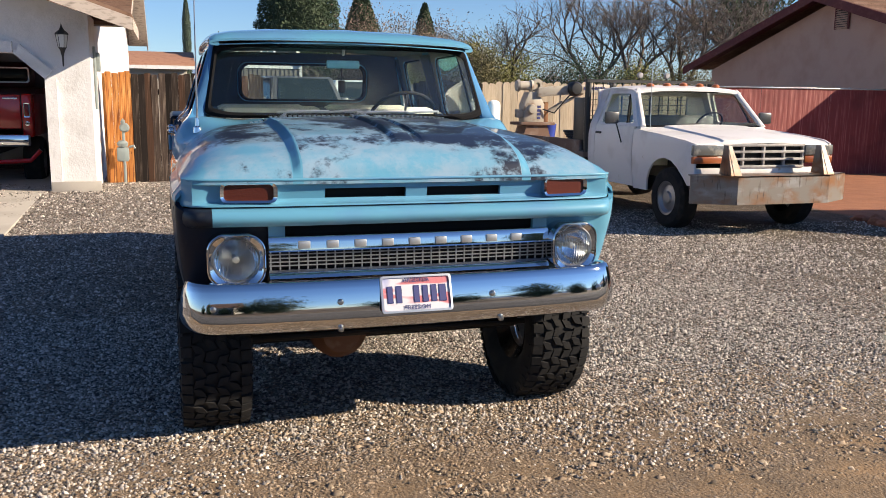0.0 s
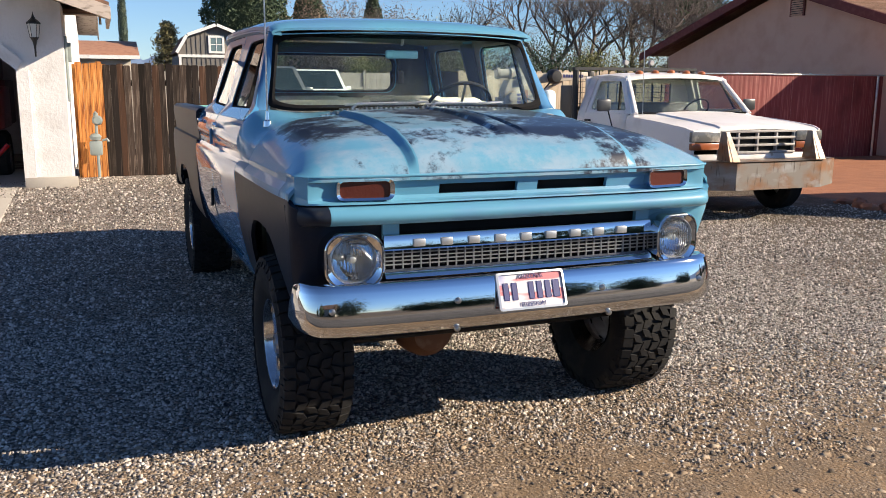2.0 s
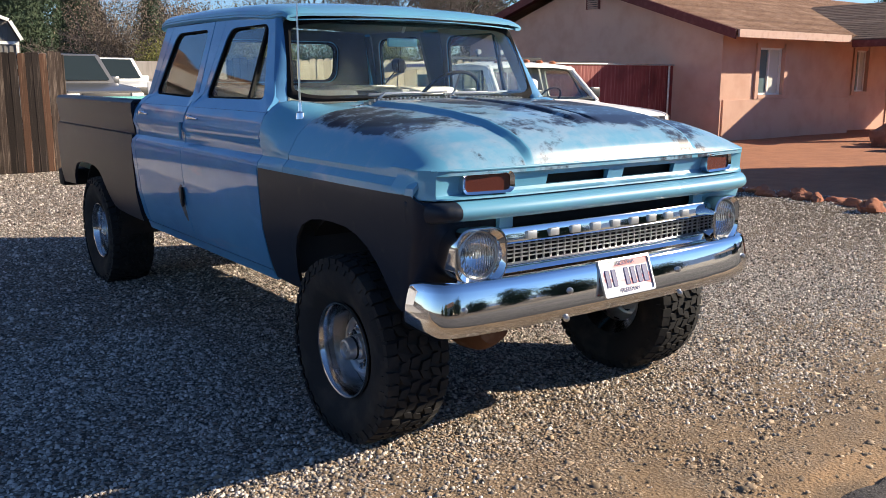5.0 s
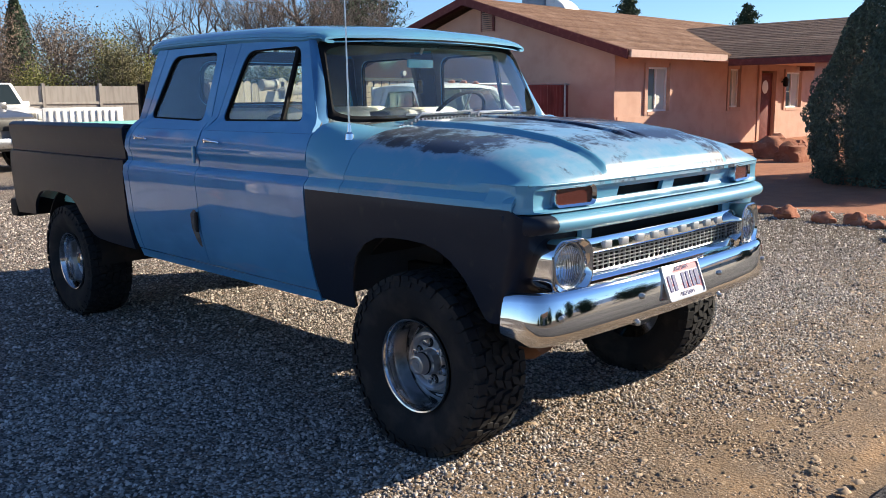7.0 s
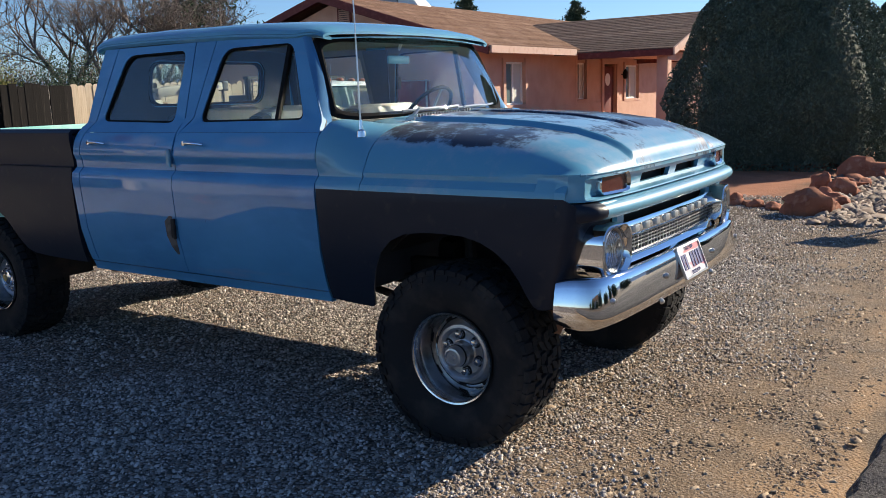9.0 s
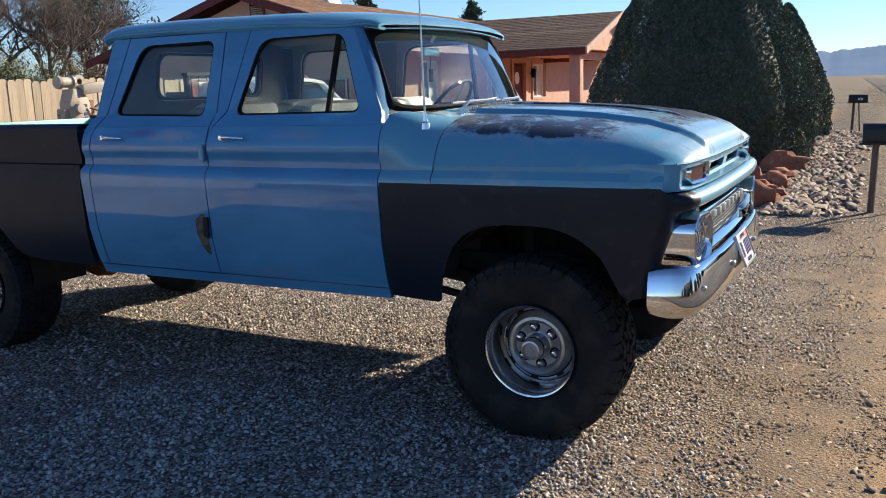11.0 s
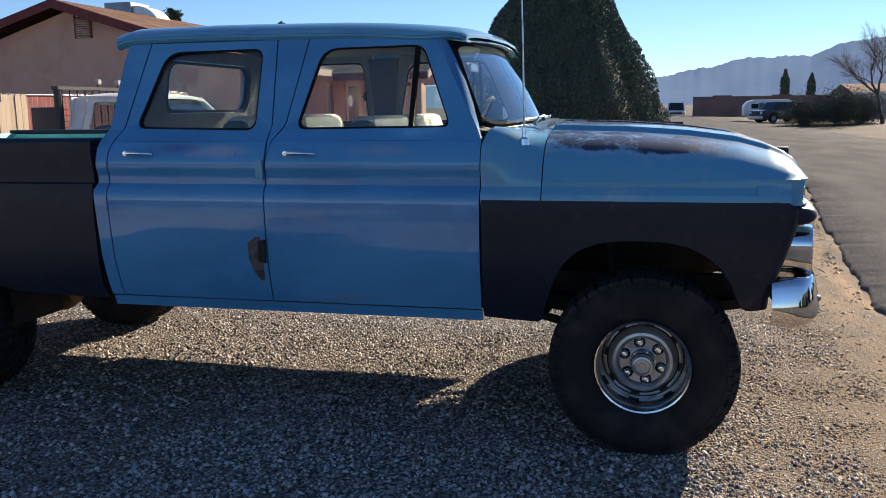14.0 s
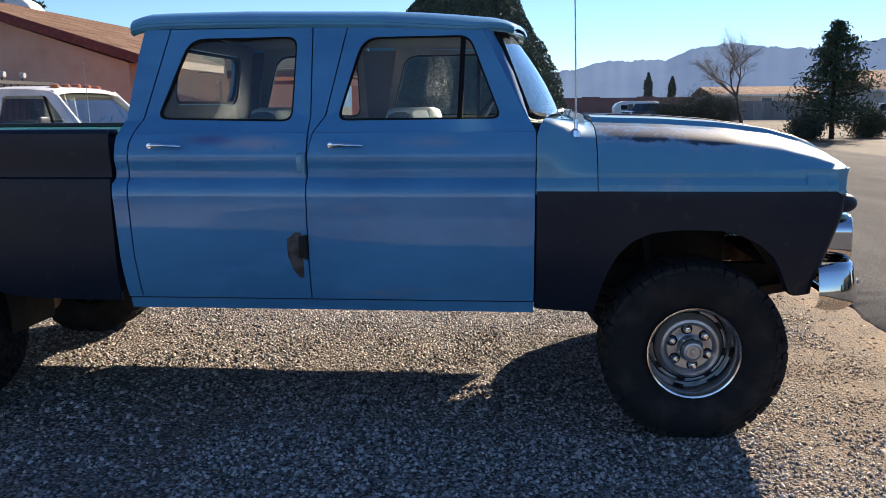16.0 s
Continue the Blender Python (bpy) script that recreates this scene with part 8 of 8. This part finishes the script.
def branch_tree(name, x, y, z0, height, spread, label, seed, mat=BARK, depth=5, leaf_mat=None, leaves=0, leaf=0.06, trunk_r=0.16, lean=0.0):
    """A bare tree: a tapered trunk that forks again and again."""
    r = random.Random(seed)
    t = thing(name, (x, y, z0), label, "tree")
    V, F, tips = [], [], []

    def limb(p, d, length, rad, level):
        n, q = (4 if level < 4 else 3), p.copy()
        ring_prev = None
        for i in range(n + 1):
            k = i / n
            rr = rad * (1 - 0.42 * k)
            side_ = d.orthogonal().normalized()
            up_ = d.cross(side_)
            idx = len(V)
            sides = 5 if level < 2 else 3
            for j in range(sides):
                a = 2 * math.pi * j / sides
                V.append(q + (side_ * math.cos(a) + up_ * math.sin(a)) * rr)
            if ring_prev is not None:
                for j in range(sides):
                    F.append((ring_prev + j, ring_prev + (j + 1) % sides, idx + (j + 1) % sides, idx + j))
            ring_prev = idx
            if i < n:
                d = (d + Vector((r.gauss(0, 0.13), r.gauss(0, 0.13), r.gauss(0.03, 0.08)))).normalized()
                q = q + d * (length / n)
                if level >= 1 and level < depth and i >= 1 and r.random() < 0.75:
                    dd = (d + Vector((r.gauss(0, 0.75), r.gauss(0, 0.75), r.gauss(0.1, 0.4)))).normalized()
                    limb(q, dd, length * r.uniform(0.5, 0.75), rr * 0.55, level + 1)
        tips.append(q)
        if level < depth:
            for _ in range(3 if level == 0 else 2):
                dd = (d + Vector((r.gauss(0, spread), r.gauss(0, spread), r.gauss(0.12, 0.25)))).normalized()
                limb(q, dd, length * r.uniform(0.62, 0.85), rad * 0.56, level + 1)
    limb(Vector((x, y, z0 - 0.1)), Vector((lean, 0, 1)).normalized(), height * 0.28, trunk_r, 0)
    part("branchwork", raw("branchwork", V, F, mat, 1), mat, t)
    if leaves:
        cs = []
        while len(cs) < leaves:
            q = r.choice(tips)
            cs.append(q + Vector((r.gauss(0, 0.25), r.gauss(0, 0.25), r.gauss(0, 0.2))))
        part("crown", leaf_mesh("crown", cs, leaf, leaf_mat, seed), leaf_mat, t)
    return t


dense_tree("cypress_bush", 14.02, 5.94, 0.0, 4.75, 2.10, CYPRESS, "huge dark green rounded cypress bush", 1, 0.030, 135000, "ovoid", category="bush", shell=0.16)
dense_tree("cypress_bush", 20.6, 5.1, 0.0, 3.3, 1.15, CYPRESS, "smaller dark green cypress bush behind the large one", 2, 0.05, 16000, "ovoid", category="bush", shell=0.2)


def shrub(x, y, z0, h, r, mat, label, seed, leaf=0.042, count=13000, name="shrub"):
    """An uneven shrub of many leafy sprays on thin stems."""
    q = random.Random(seed)
    t = thing(name, (x, y, z0), label, "shrub")
    stems, cs = [], []
    n = 26
    for k in range(n):
        a, reach = q.uniform(0, 6.28), r * q.uniform(0.2, 1.0)
        tip = Vector((x + reach * math.cos(a), y + reach * math.sin(a), z0 + h * q.uniform(0.35, 1.05) * (1 - 0.35 * (reach / r) ** 2)))
        stems.append(tube([(x + 0.15 * math.cos(a), y + 0.15 * math.sin(a), z0), ((x + tip.x) / 2, (y + tip.y) / 2, z0 + (tip.z - z0) * 0.6), tip], [0.03, 0.018, 0.006], 4))
        s_ = r * q.uniform(0.16, 0.34)
        for _ in range(count // n):
            u = q.random() ** 0.5
            base = Vector((x, y, z0 + 0.2)).lerp(tip, u)
            cs.append(base + Vector((q.gauss(0, s_), q.gauss(0, s_), q.gauss(0, s_ * 0.8))))
    part("branching", join(*stems), BARK, t)
    part("crown", leaf_mesh("crown", [(c.x, c.y, max(c.z, z0 + 0.02)) for c in cs], leaf, mat, seed, 2.2, 0.3), mat, t)
    return t


for k, (x, y, h, sp, lab) in enumerate(((15.8, 31.5, 7.6, 0.55, "bare grey winter tree behind the fence"), (18.2, 32.5, 8.0, 0.6, "bare grey winter tree with spreading twigs"), (20.6, 31.5, 7.4, 0.6, "bare grey winter tree with spreading twigs"), (23.5, 33, 7.0, 0.6, "bare grey winter tree behind the yard"), (13.4, 33, 6.2, 0.55, "bare thin winter tree behind the yard"), (10.4, 35, 5.6, 0.5, "bare thin winter tree far behind"), (26.5, 36, 7.5, 0.6, "bare grey winter tree behind the house"), (8.6, 37, 5.4, 0.5, "bare thin winter tree far behind"))):
    branch_tree("bare_tree", x, y, 0.1, h, sp, lab, 3 + k, depth=6 if k < 4 else 5, trunk_r=0.2)
for k, (x, y, h, r, mt, lab) in enumerate(((10.6, 29.6, 3.5, 1.0, OLIVE, "olive green shrub behind the fence"), (12.2, 30.2, 3.2, 1.1, YELLOWG, "yellow-green shrub behind the fence"), (13.9, 29.8, 3.3, 1.2, CONIFER, "dark green shrub behind the fence"), (15.6, 29.6, 3.5, 1.4, CONIFER, "dark green shrub behind the fence"), (17.3, 29.8, 3.0, 1.1, YELLOWG, "yellow-green shrub behind the fence"), (19.2, 30.0, 3.1, 1.2, OLIVE, "olive green shrub behind the fence"), (21.3, 30.2, 2.8, 1.2, BROWNLEAF, "dry brown shrub behind the fence"), (23.3, 30.6, 2.8, 1.3, OLIVE, "olive green shrub behind the fence"), (9.4, 31.4, 4.9, 1.5, BROWNLEAF, "tall dry brown shrub at the back"), (11.2, 31.2, 4.2, 1.2, YELLOWG, "tall yellow-green shrub at the back"), (8.2, 30.3, 2.9, 0.9, YELLOWG, "bright yellow-green shrub at the back"), (7.2, 32.5, 5.6, 1.6, BROWNLEAF, "tall dry brown shrub at the back"), (12.6, 34, 4.6, 1.4, OLIVE, "olive green shrub at the back"), (25.5, 33, 3.4, 1.5, BROWNLEAF, "dry brown shrub at the back"), (28, 35, 3.6, 1.6, OLIVE, "olive shrub at the back"), (11.8, 46, 6.0, 1.6, BROWNLEAF, "dry brown tree at the back"), (16.6, 36, 4.2, 1.8, BROWNLEAF, "dry brown shrub at the back"), (20.5, 36, 4.4, 1.8, BROWNLEAF, "dry brown shrub at the back"))):
    shrub(x, y, 0.1, h, r, mt, lab, 20 + k)
dense_tree("round_conifer", 6.6, 46, 0.2, 8.2, 2.2, CONIFER, "broad dark conifer far behind", 50, 0.085, 26000, "ball", 0.6, shell=0.4)
dense_tree("round_conifer", 10.3, 48, 0.2, 7.4, 2.1, CONIFER, "dark conifer far behind", 51, 0.085, 16000, "cone", 0.6, shell=0.45)
dense_tree("round_conifer", 13.9, 48, 0.2, 6.6, 1.6, CONIFER, "small dark conifer far behind", 52, 0.08, 7000, "cone", 0.6, shell=0.45)
dense_tree("cypress_tree", 1.91, 90, 0.2, 11.3, 0.40, CYPRESS, "slim dark cypress far behind", 53, 0.08, 7000, "column", 0.3)


def pine(x, y, height, radius, label, seed, bare=0.3, trunk_r=0.2, mat=CONIFER):
    """A pine: a tall trunk and level tufted boughs with gaps between."""
    r = random.Random(seed)
    t = thing("pine_tree", (x, y, 0), label, "tree")
    part("trunk", tube([(x, y, -0.1), (x + 0.1, y, height * 0.5), (x, y, height * 0.97)], [trunk_r, trunk_r * 0.7, 0.03], 8), DARKBARK, t)
    cs, V, F = [], [], []
    boughs = []
    for k in range(44):
        h = bare + (1 - bare) * (k / 44)
        a = k * 2.4 + r.uniform(-0.4, 0.4)
        reach = radius * (1.05 - ((h - bare) / (1 - bare)) ** 1.4) * r.uniform(0.55, 1.1)
        p0 = Vector((x, y, h * height))
        p1 = p0 + Vector((math.cos(a) * reach, math.sin(a) * reach, reach * r.uniform(0.0, 0.35)))
        boughs.append(tube([p0, (p0 + p1) / 2 + Vector((0, 0, -0.04 * reach)), p1], [0.05, 0.035, 0.01], 5))
        for _ in range(150):
            u = r.uniform(0.35, 1.05)
            q = p0.lerp(p1, u)
            s = 0.16 * reach + 0.10
            cs.append(q + Vector((r.gauss(0, s), r.gauss(0, s), r.gauss(0.05, s * 0.55))))
    part("boughs", join(*boughs), DARKBARK, t)
    part("crown", leaf_mesh("crown", cs, 0.06 + 0.009 * height, mat, seed, 3.2, 0.4), mat, t)
    return t


pine(2.7, 46, 4.6, 1.25, "small olive green pine far behind the fence", 54, 0.05, 0.07, OLIVE)
pine(34.2, -8.2, 4.7, 1.9, "dark pine across the road", 60, 0.12, 0.12)
pine(27.8, 38.2, 9.5, 3.4, "tall pine behind the house", 61, 0.42, 0.36)
pine(46, 33.2, 7.6, 2.2, "pine behind the house roof", 62, 0.3)
pine(62, 33, 8.2, 2.4, "pine far behind the house", 63, 0.3)
branch_tree("bare_tree", 38.5, 50.8, 0.1, 17.0, 0.45, "tall bare tree with a thick trunk behind the house", 81, depth=6, trunk_r=0.52)
branch_tree("bare_tree", 60.6, -10.9, 0, 7.6, 0.42, "bare brown tree with fine twigs across the road", 64, depth=6, trunk_r=0.17)
HEDGE = foliage_material("dark_olive_hedge", (0.070, 0.080, 0.050), (0.10, 0.095, 0.058))
for k, (x, y, h, r) in enumerate(((56, -5.4, 1.75, 1.6), (58, -7.6, 2.3, 1.7), (60, -9.4, 2.2, 1.6), (33, -6.8, 0.9, 0.8), (36, -10.4, 1.2, 1.0))):
    shrub(x, y, 0, h, r, HEDGE, "dark olive shrub across the road", 70 + k, 0.05, 10000)
for x, y, h in ((112.3, -11.6, 5.5), (113.8, -14.9, 5.0)):
    dense_tree("cypress_tree", x, y, 0, h, 0.48, CYPRESS, "slim dark cypress in the distance", int(h * 10), 0.2, 1200, "column", 0.2)

# ---- sheds and far houses ----
SHEDGREY = material("grey_shed_siding", (0.20, 0.185, 0.17), 0.8, spots=[((0.15, 0.14, 0.13), 4, 0.45, 0.75, 5, (8, 1, 1))], spec=0.2)
shed = thing("barn_shed", (4.3, 41.5, 0.2), "grey gambrel shed with white trim", "shed")
gam = [(2.65, 0.2), (5.85, 0.2), (5.85, 2.92), (5.46, 3.66), (4.3, 4.10), (3.10, 3.66), (2.65, 2.92)]
part("front_wall", poly([(x, 40.0, z) for x, z in gam], (0, 1, 0), 0.1), SHEDGREY, shed)
part("back_wall", poly([(x, 43.0, z) for x, z in gam], (0, 1, 0), 0.1), SHEDGREY, shed)
for x0 in (2.65, 5.77):
    part("side_wall", box(x0, x0 + 0.08, 40.1, 43.0, 0.2, 2.85), SHEDGREY, shed)
for a, b in zip(gam[2:], gam[3:]):
    d = (Vector(b) - Vector(a)).normalized()
    o = Vector((d.y, -d.x)) * 0.05
    part("roof_panel", poly([(a[0] + o.x, 39.8, a[1] + o.y), (b[0] + o.x, 39.8, b[1] + o.y), (b[0] + o.x, 43.2, b[1] + o.y), (a[0] + o.x, 43.2, a[1] + o.y)], (o.x * 20, 0, o.y * 20), 0.04), SHINGLE, shed)
    part("roof_trim", poly([(a[0], 39.78, a[1]), (b[0], 39.78, b[1]), (b[0] + o.x * 2.6, 39.78, b[1] + o.y * 2.6), (a[0] + o.x * 2.6, 39.78, a[1] + o.y * 2.6)], (0, -1, 0), 0.03), WHITE_TRIM, shed)
part("belt_trim", box(2.68, 5.82, 39.95, 39.995, 2.78, 2.90), WHITE_TRIM, shed)
for x in (2.70, 5.70):
    part("corner_trim", box(x, x + 0.1, 39.95, 39.995, 0.25, 2.775), WHITE_TRIM, shed)
for k in range(15):
    part("batten", box(2.85 + k * 0.2, 2.87 + k * 0.2, 39.975, 39.997, 0.3, 2.77), SHEDGREY, shed, smooth=0)
for k in range(13):
    xb = 3.05 + k * 0.2
    if not 3.92 < xb < 4.66:
        part("batten", box(xb, xb + 0.02, 39.975, 39.997, 2.905, lerp(xb, [2.65, 3.10, 4.3, 5.46, 5.85], [2.92, 3.60, 4.04, 3.60, 2.92])), SHEDGREY, shed, smooth=0)
sw = part("window", box(4.06, 4.54, 39.95, 39.99, 3.05, 3.62), PANE, shed)
part("frame", join(box(3.96, 4.055, 39.93, 39.99, 2.96, 3.72), box(4.545, 4.64, 39.93, 39.99, 2.96, 3.72), box(4.055, 4.545, 39.93, 39.99, 2.96, 3.045), box(4.055, 4.545, 39.93, 39.99, 3.625, 3.72), box(4.055, 4.545, 39.935, 39.949, 3.32, 3.35), box(4.285, 4.315, 39.935, 39.949, 3.05, 3.62)), WHITE_TRIM, sw)

TERRA = material("terracotta_roof", (0.40, 0.20, 0.12), 0.85, spots=[((0.30, 0.14, 0.08), 5, 0.45, 0.75, 5, U)])
CREAM = material("cream_stucco", (0.55, 0.50, 0.43), 0.9, spots=[((0.45, 0.41, 0.35), 1, 0.45, 0.75, 4, U)])


def plain_house(name, label, x0, x1, y0, y1, wall_z, ridge_z, wall_mat, roof_mat, windows=2, along="x", turn=None):
    h = thing(name, ((x0 + x1) / 2, (y0 + y1) / 2, 0), label, "house")
    part("wall", box(x0, x1, y0, y1, -0.1, wall_z), wall_mat, h)
    o = 0.4
    if along == "x":
        m = (y0 + y1) / 2
        prof = [(y0 - o, wall_z - 0.05), (m, ridge_z), (y1 + o, wall_z - 0.05)]
        part("roof", poly([(x0 - o, y, z) for y, z in prof], (1, 0, 0), x1 - x0 + 2 * o), roof_mat, h)
        part("fascia", box(x0 - o, x1 + o, y0 - o - 0.04, y0 - o - 0.003, wall_z - 0.2, wall_z - 0.03), WHITE_TRIM, h)
    else:
        m = (x0 + x1) / 2
        prof = [(x0 - o, wall_z - 0.05), (m, ridge_z), (x1 + o, wall_z - 0.05)]
        part("roof", poly([(x, y0 - o, z) for x, z in prof], (0, 1, 0), y1 - y0 + 2 * o), roof_mat, h)
        part("fascia", box(x0 - o - 0.04, x0 - o - 0.003, y0 - o, y1 + o, wall_z - 0.2, wall_z - 0.03), WHITE_TRIM, h)
    for k in range(windows):
        if along == "x":
            c = x0 + (x1 - x0) * (k + 0.5) / windows
            w = part("window", box(c - 0.5, c + 0.5, y0 - 0.03, y0 - 0.003, 0.9, 2.0), PANE, h)
            part("frame", join(box(c - 0.57, c - 0.502, y0 - 0.05, y0 - 0.003, 0.83, 2.07), box(c + 0.502, c + 0.57, y0 - 0.05, y0 - 0.003, 0.83, 2.07)), WHITE_TRIM, w)
        else:
            c = y0 + (y1 - y0) * (k + 0.5) / windows
            w = part("window", box(x0 - 0.03, x0 - 0.003, c - 0.5, c + 0.5, 0.9, 2.0), PANE, h)
            part("frame", join(box(x0 - 0.05, x0 - 0.003, c - 0.57, c - 0.502, 0.83, 2.07), box(x0 - 0.05, x0 - 0.003, c + 0.502, c + 0.57, 0.83, 2.07)), WHITE_TRIM, w)
    return h


plain_house("far_house", "low house with a terracotta roof behind the fence", -2.6, 0.9, 45, 50, 3.0, 3.75, CREAM, TERRA)
plain_house("far_house", "cream house with a brown gable roof across the road", 66, 76, -34, -22, 2.5, 4.1, CREAM, SHINGLE, 3, "y")
plain_house("far_house", "low tan house far across the road", 84, 94, -24, -14, 2.4, 3.2, CREAM, SHINGLE, 3, "y")
plain_house("far_house", "low brown house at the back beyond the shrubs", 7.0, 13, 52, 58, 2.6, 3.6, CREAM, SHINGLE, 2)
REDWALL = material("red_block_wall", (0.25, 0.135, 0.115), 0.9, spots=[((0.20, 0.10, 0.085), 0.8, 0.45, 0.75, 4, U)])
rw = thing("block_wall", (104, -5, 0), "long red-brown block wall in the distance", "wall")
for k in range(8):
    part("wall_bay", box(104, 104.3, -17.9 + k * 2.2, -15.72 + k * 2.2, -0.1, 2.3 + 0.12 * (k % 3 == 0)), REDWALL, rw)
lf = thing("board_fence", (76, -16, 0), "grey board fence far across the road", "fence")
for k in range(14):
    part("panel", box(76, 76.06, -22 + k * 0.9, -21.12 + k * 0.9, 0, 1.7), GREYBOARD, lf)
# parked vehicles down the road
tr = thing("travel_trailer", (72, -4.8, 0), "white travel trailer parked down the road", "trailer")
arch = [(-3.0, 0.45), (-3.0, 1.25), (-3.3, 1.6), (-3.8, 1.75), (-6.4, 1.75), (-6.7, 1.6), (-6.7, 0.45)]
part("shell", poly([(71.0, y, z) for y, z in arch], (1, 0, 0), 2.0, 0.05), OLDWHITE, tr)
for y in (-3.75, -5.1):
    part("window", box(70.97, 70.995, y - 0.35, y + 0.2, 1.05, 1.42), CARGLASS, tr)
part("door", box(70.96, 70.995, -4.55, -4.15, 0.6, 1.5), SILVER, tr)
for y in (-4.6, -5.3):
    car_wheel(tr, 71.1, y, 0.33, 0.2, -1)
simple_car("parked_suv", "dark SUV parked down the road", "car", pose(65.3, -3.3, 0, 0, 0, 210), 4.4, 1.85, 0.98, 1.55, 0.95, 1.0, 4.1, 1.0, DARKCAR, 0.25, 0.35)
simple_car("parked_car", "white car parked across the road", "car", pose(57.5, -19.8, 0, 0, 0, 70), 4.4, 1.8, 0.92, 1.42, 0.9, 1.0, 3.6, 0.95, OLDWHITE, 0.2, 0.33)
simple_car("motorhome", "white motorhome standing on the road far off", "motorhome", pose(111, 1.4, -0.35, 0, 0, -90), 6.2, 2.4, 0.95, 2.05, 0.9, 0.3, 6.0, 0.95, OLDWHITE, 0.3, 0.36)

# across the street behind the camera
plain_house("street_house", "plain tan house on the far side of the street", -16, -4, -26, -18, 2.6, 4.2, CREAM, SHINGLE, 2)
for k in range(12):
    shrub(-17 + k * 3.6 + 1.2 * math.sin(k * 2.3), -15.5 - 1.5 * math.sin(k * 2.1), 0, 3.1 + 1.1 * math.sin(k * 1.7), 1.7, CONIFER, "dark green shrub on the far side of the street", 90 + k, 0.12, 3600)

# ---- mountains ----
def mountain_material():
    m = bpy.data.materials.new("haze_painted_mountain")
    m.use_nodes = True
    n, l = m.node_tree.nodes, m.node_tree.links
    b = n["Principled BSDF"]
    b.inputs["Roughness"].default_value, b.inputs["Specular IOR Level"].default_value = 1.0, 0.0
    tc, nz, mx = n.new("ShaderNodeTexCoord"), n.new("ShaderNodeTexNoise"), n.new("ShaderNodeMix")
    nz.inputs["Scale"].default_value, nz.inputs["Detail"].default_value = 0.008, 8
    l.new(tc.outputs["Object"], nz.inputs["Vector"])
    mx.data_type = "RGBA"
    # distance haze is put into these two blue tones
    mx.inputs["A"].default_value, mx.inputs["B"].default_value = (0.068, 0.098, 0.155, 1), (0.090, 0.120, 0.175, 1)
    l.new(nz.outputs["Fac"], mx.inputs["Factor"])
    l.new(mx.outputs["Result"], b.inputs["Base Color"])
    # the ridge glows in the same tones, as air lit in between
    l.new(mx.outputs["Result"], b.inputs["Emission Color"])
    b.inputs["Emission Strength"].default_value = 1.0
    return m


MOUNTAIN = mountain_material()
ridge_a = [-30, -10, 5, 20, 60, 80, 88, 90.6, 92, 93.5, 95, 96.3, 97.5, 98.8, 100.5, 102.4, 104, 105.5, 107, 109.5, 112, 116, 122, 135, 160]
ridge_e = [1.2, 1.6, 1.9, 1.4, 1.2, 1.3, 1.5, 1.85, 2.0, 2.45, 2.72, 2.75, 2.78, 2.85, 3.35, 3.7, 3.62, 3.42, 3.3, 3.45, 3.9, 3.4, 2.6, 1.8, 1.2]
rows = []
for k in range(1200):
    az = -30 + 190 * k / 1199
    el = lerp(az, ridge_a, ridge_e) + 0.22 * noise.noise((az * 0.55, 0, 0)) + 0.14 * noise.noise((az * 1.7, 4, 0))
    jag = 0.09 * noise.noise((az * 4.3, 9, 0)) + 0.05 * noise.noise((az * 9.7, 2, 0))
    row = []
    for dist, f in ((2600, 1.0), (2450, 0.72), (2300, 0.40), (2150, 0.0)):
        wob = 1 + 0.02 * noise.noise((az * 0.5, dist * 0.01, 2))
        row.append((dist * wob * math.sin(radians(az)), dist * wob * math.cos(radians(az)), dist * wob * math.tan(radians(el + jag * (f == 1.0))) * f - (6 if f == 0 else 0)))
    rows.append(row)
mb2 = grid(rows)
bmesh.ops.recalc_face_normals(mb2, faces=mb2.faces)
tagged(part("mountains", mb2, MOUNTAIN, smooth=180), "mountain ridge on the horizon, blue haze in its colour", "mountains", kind="structure")
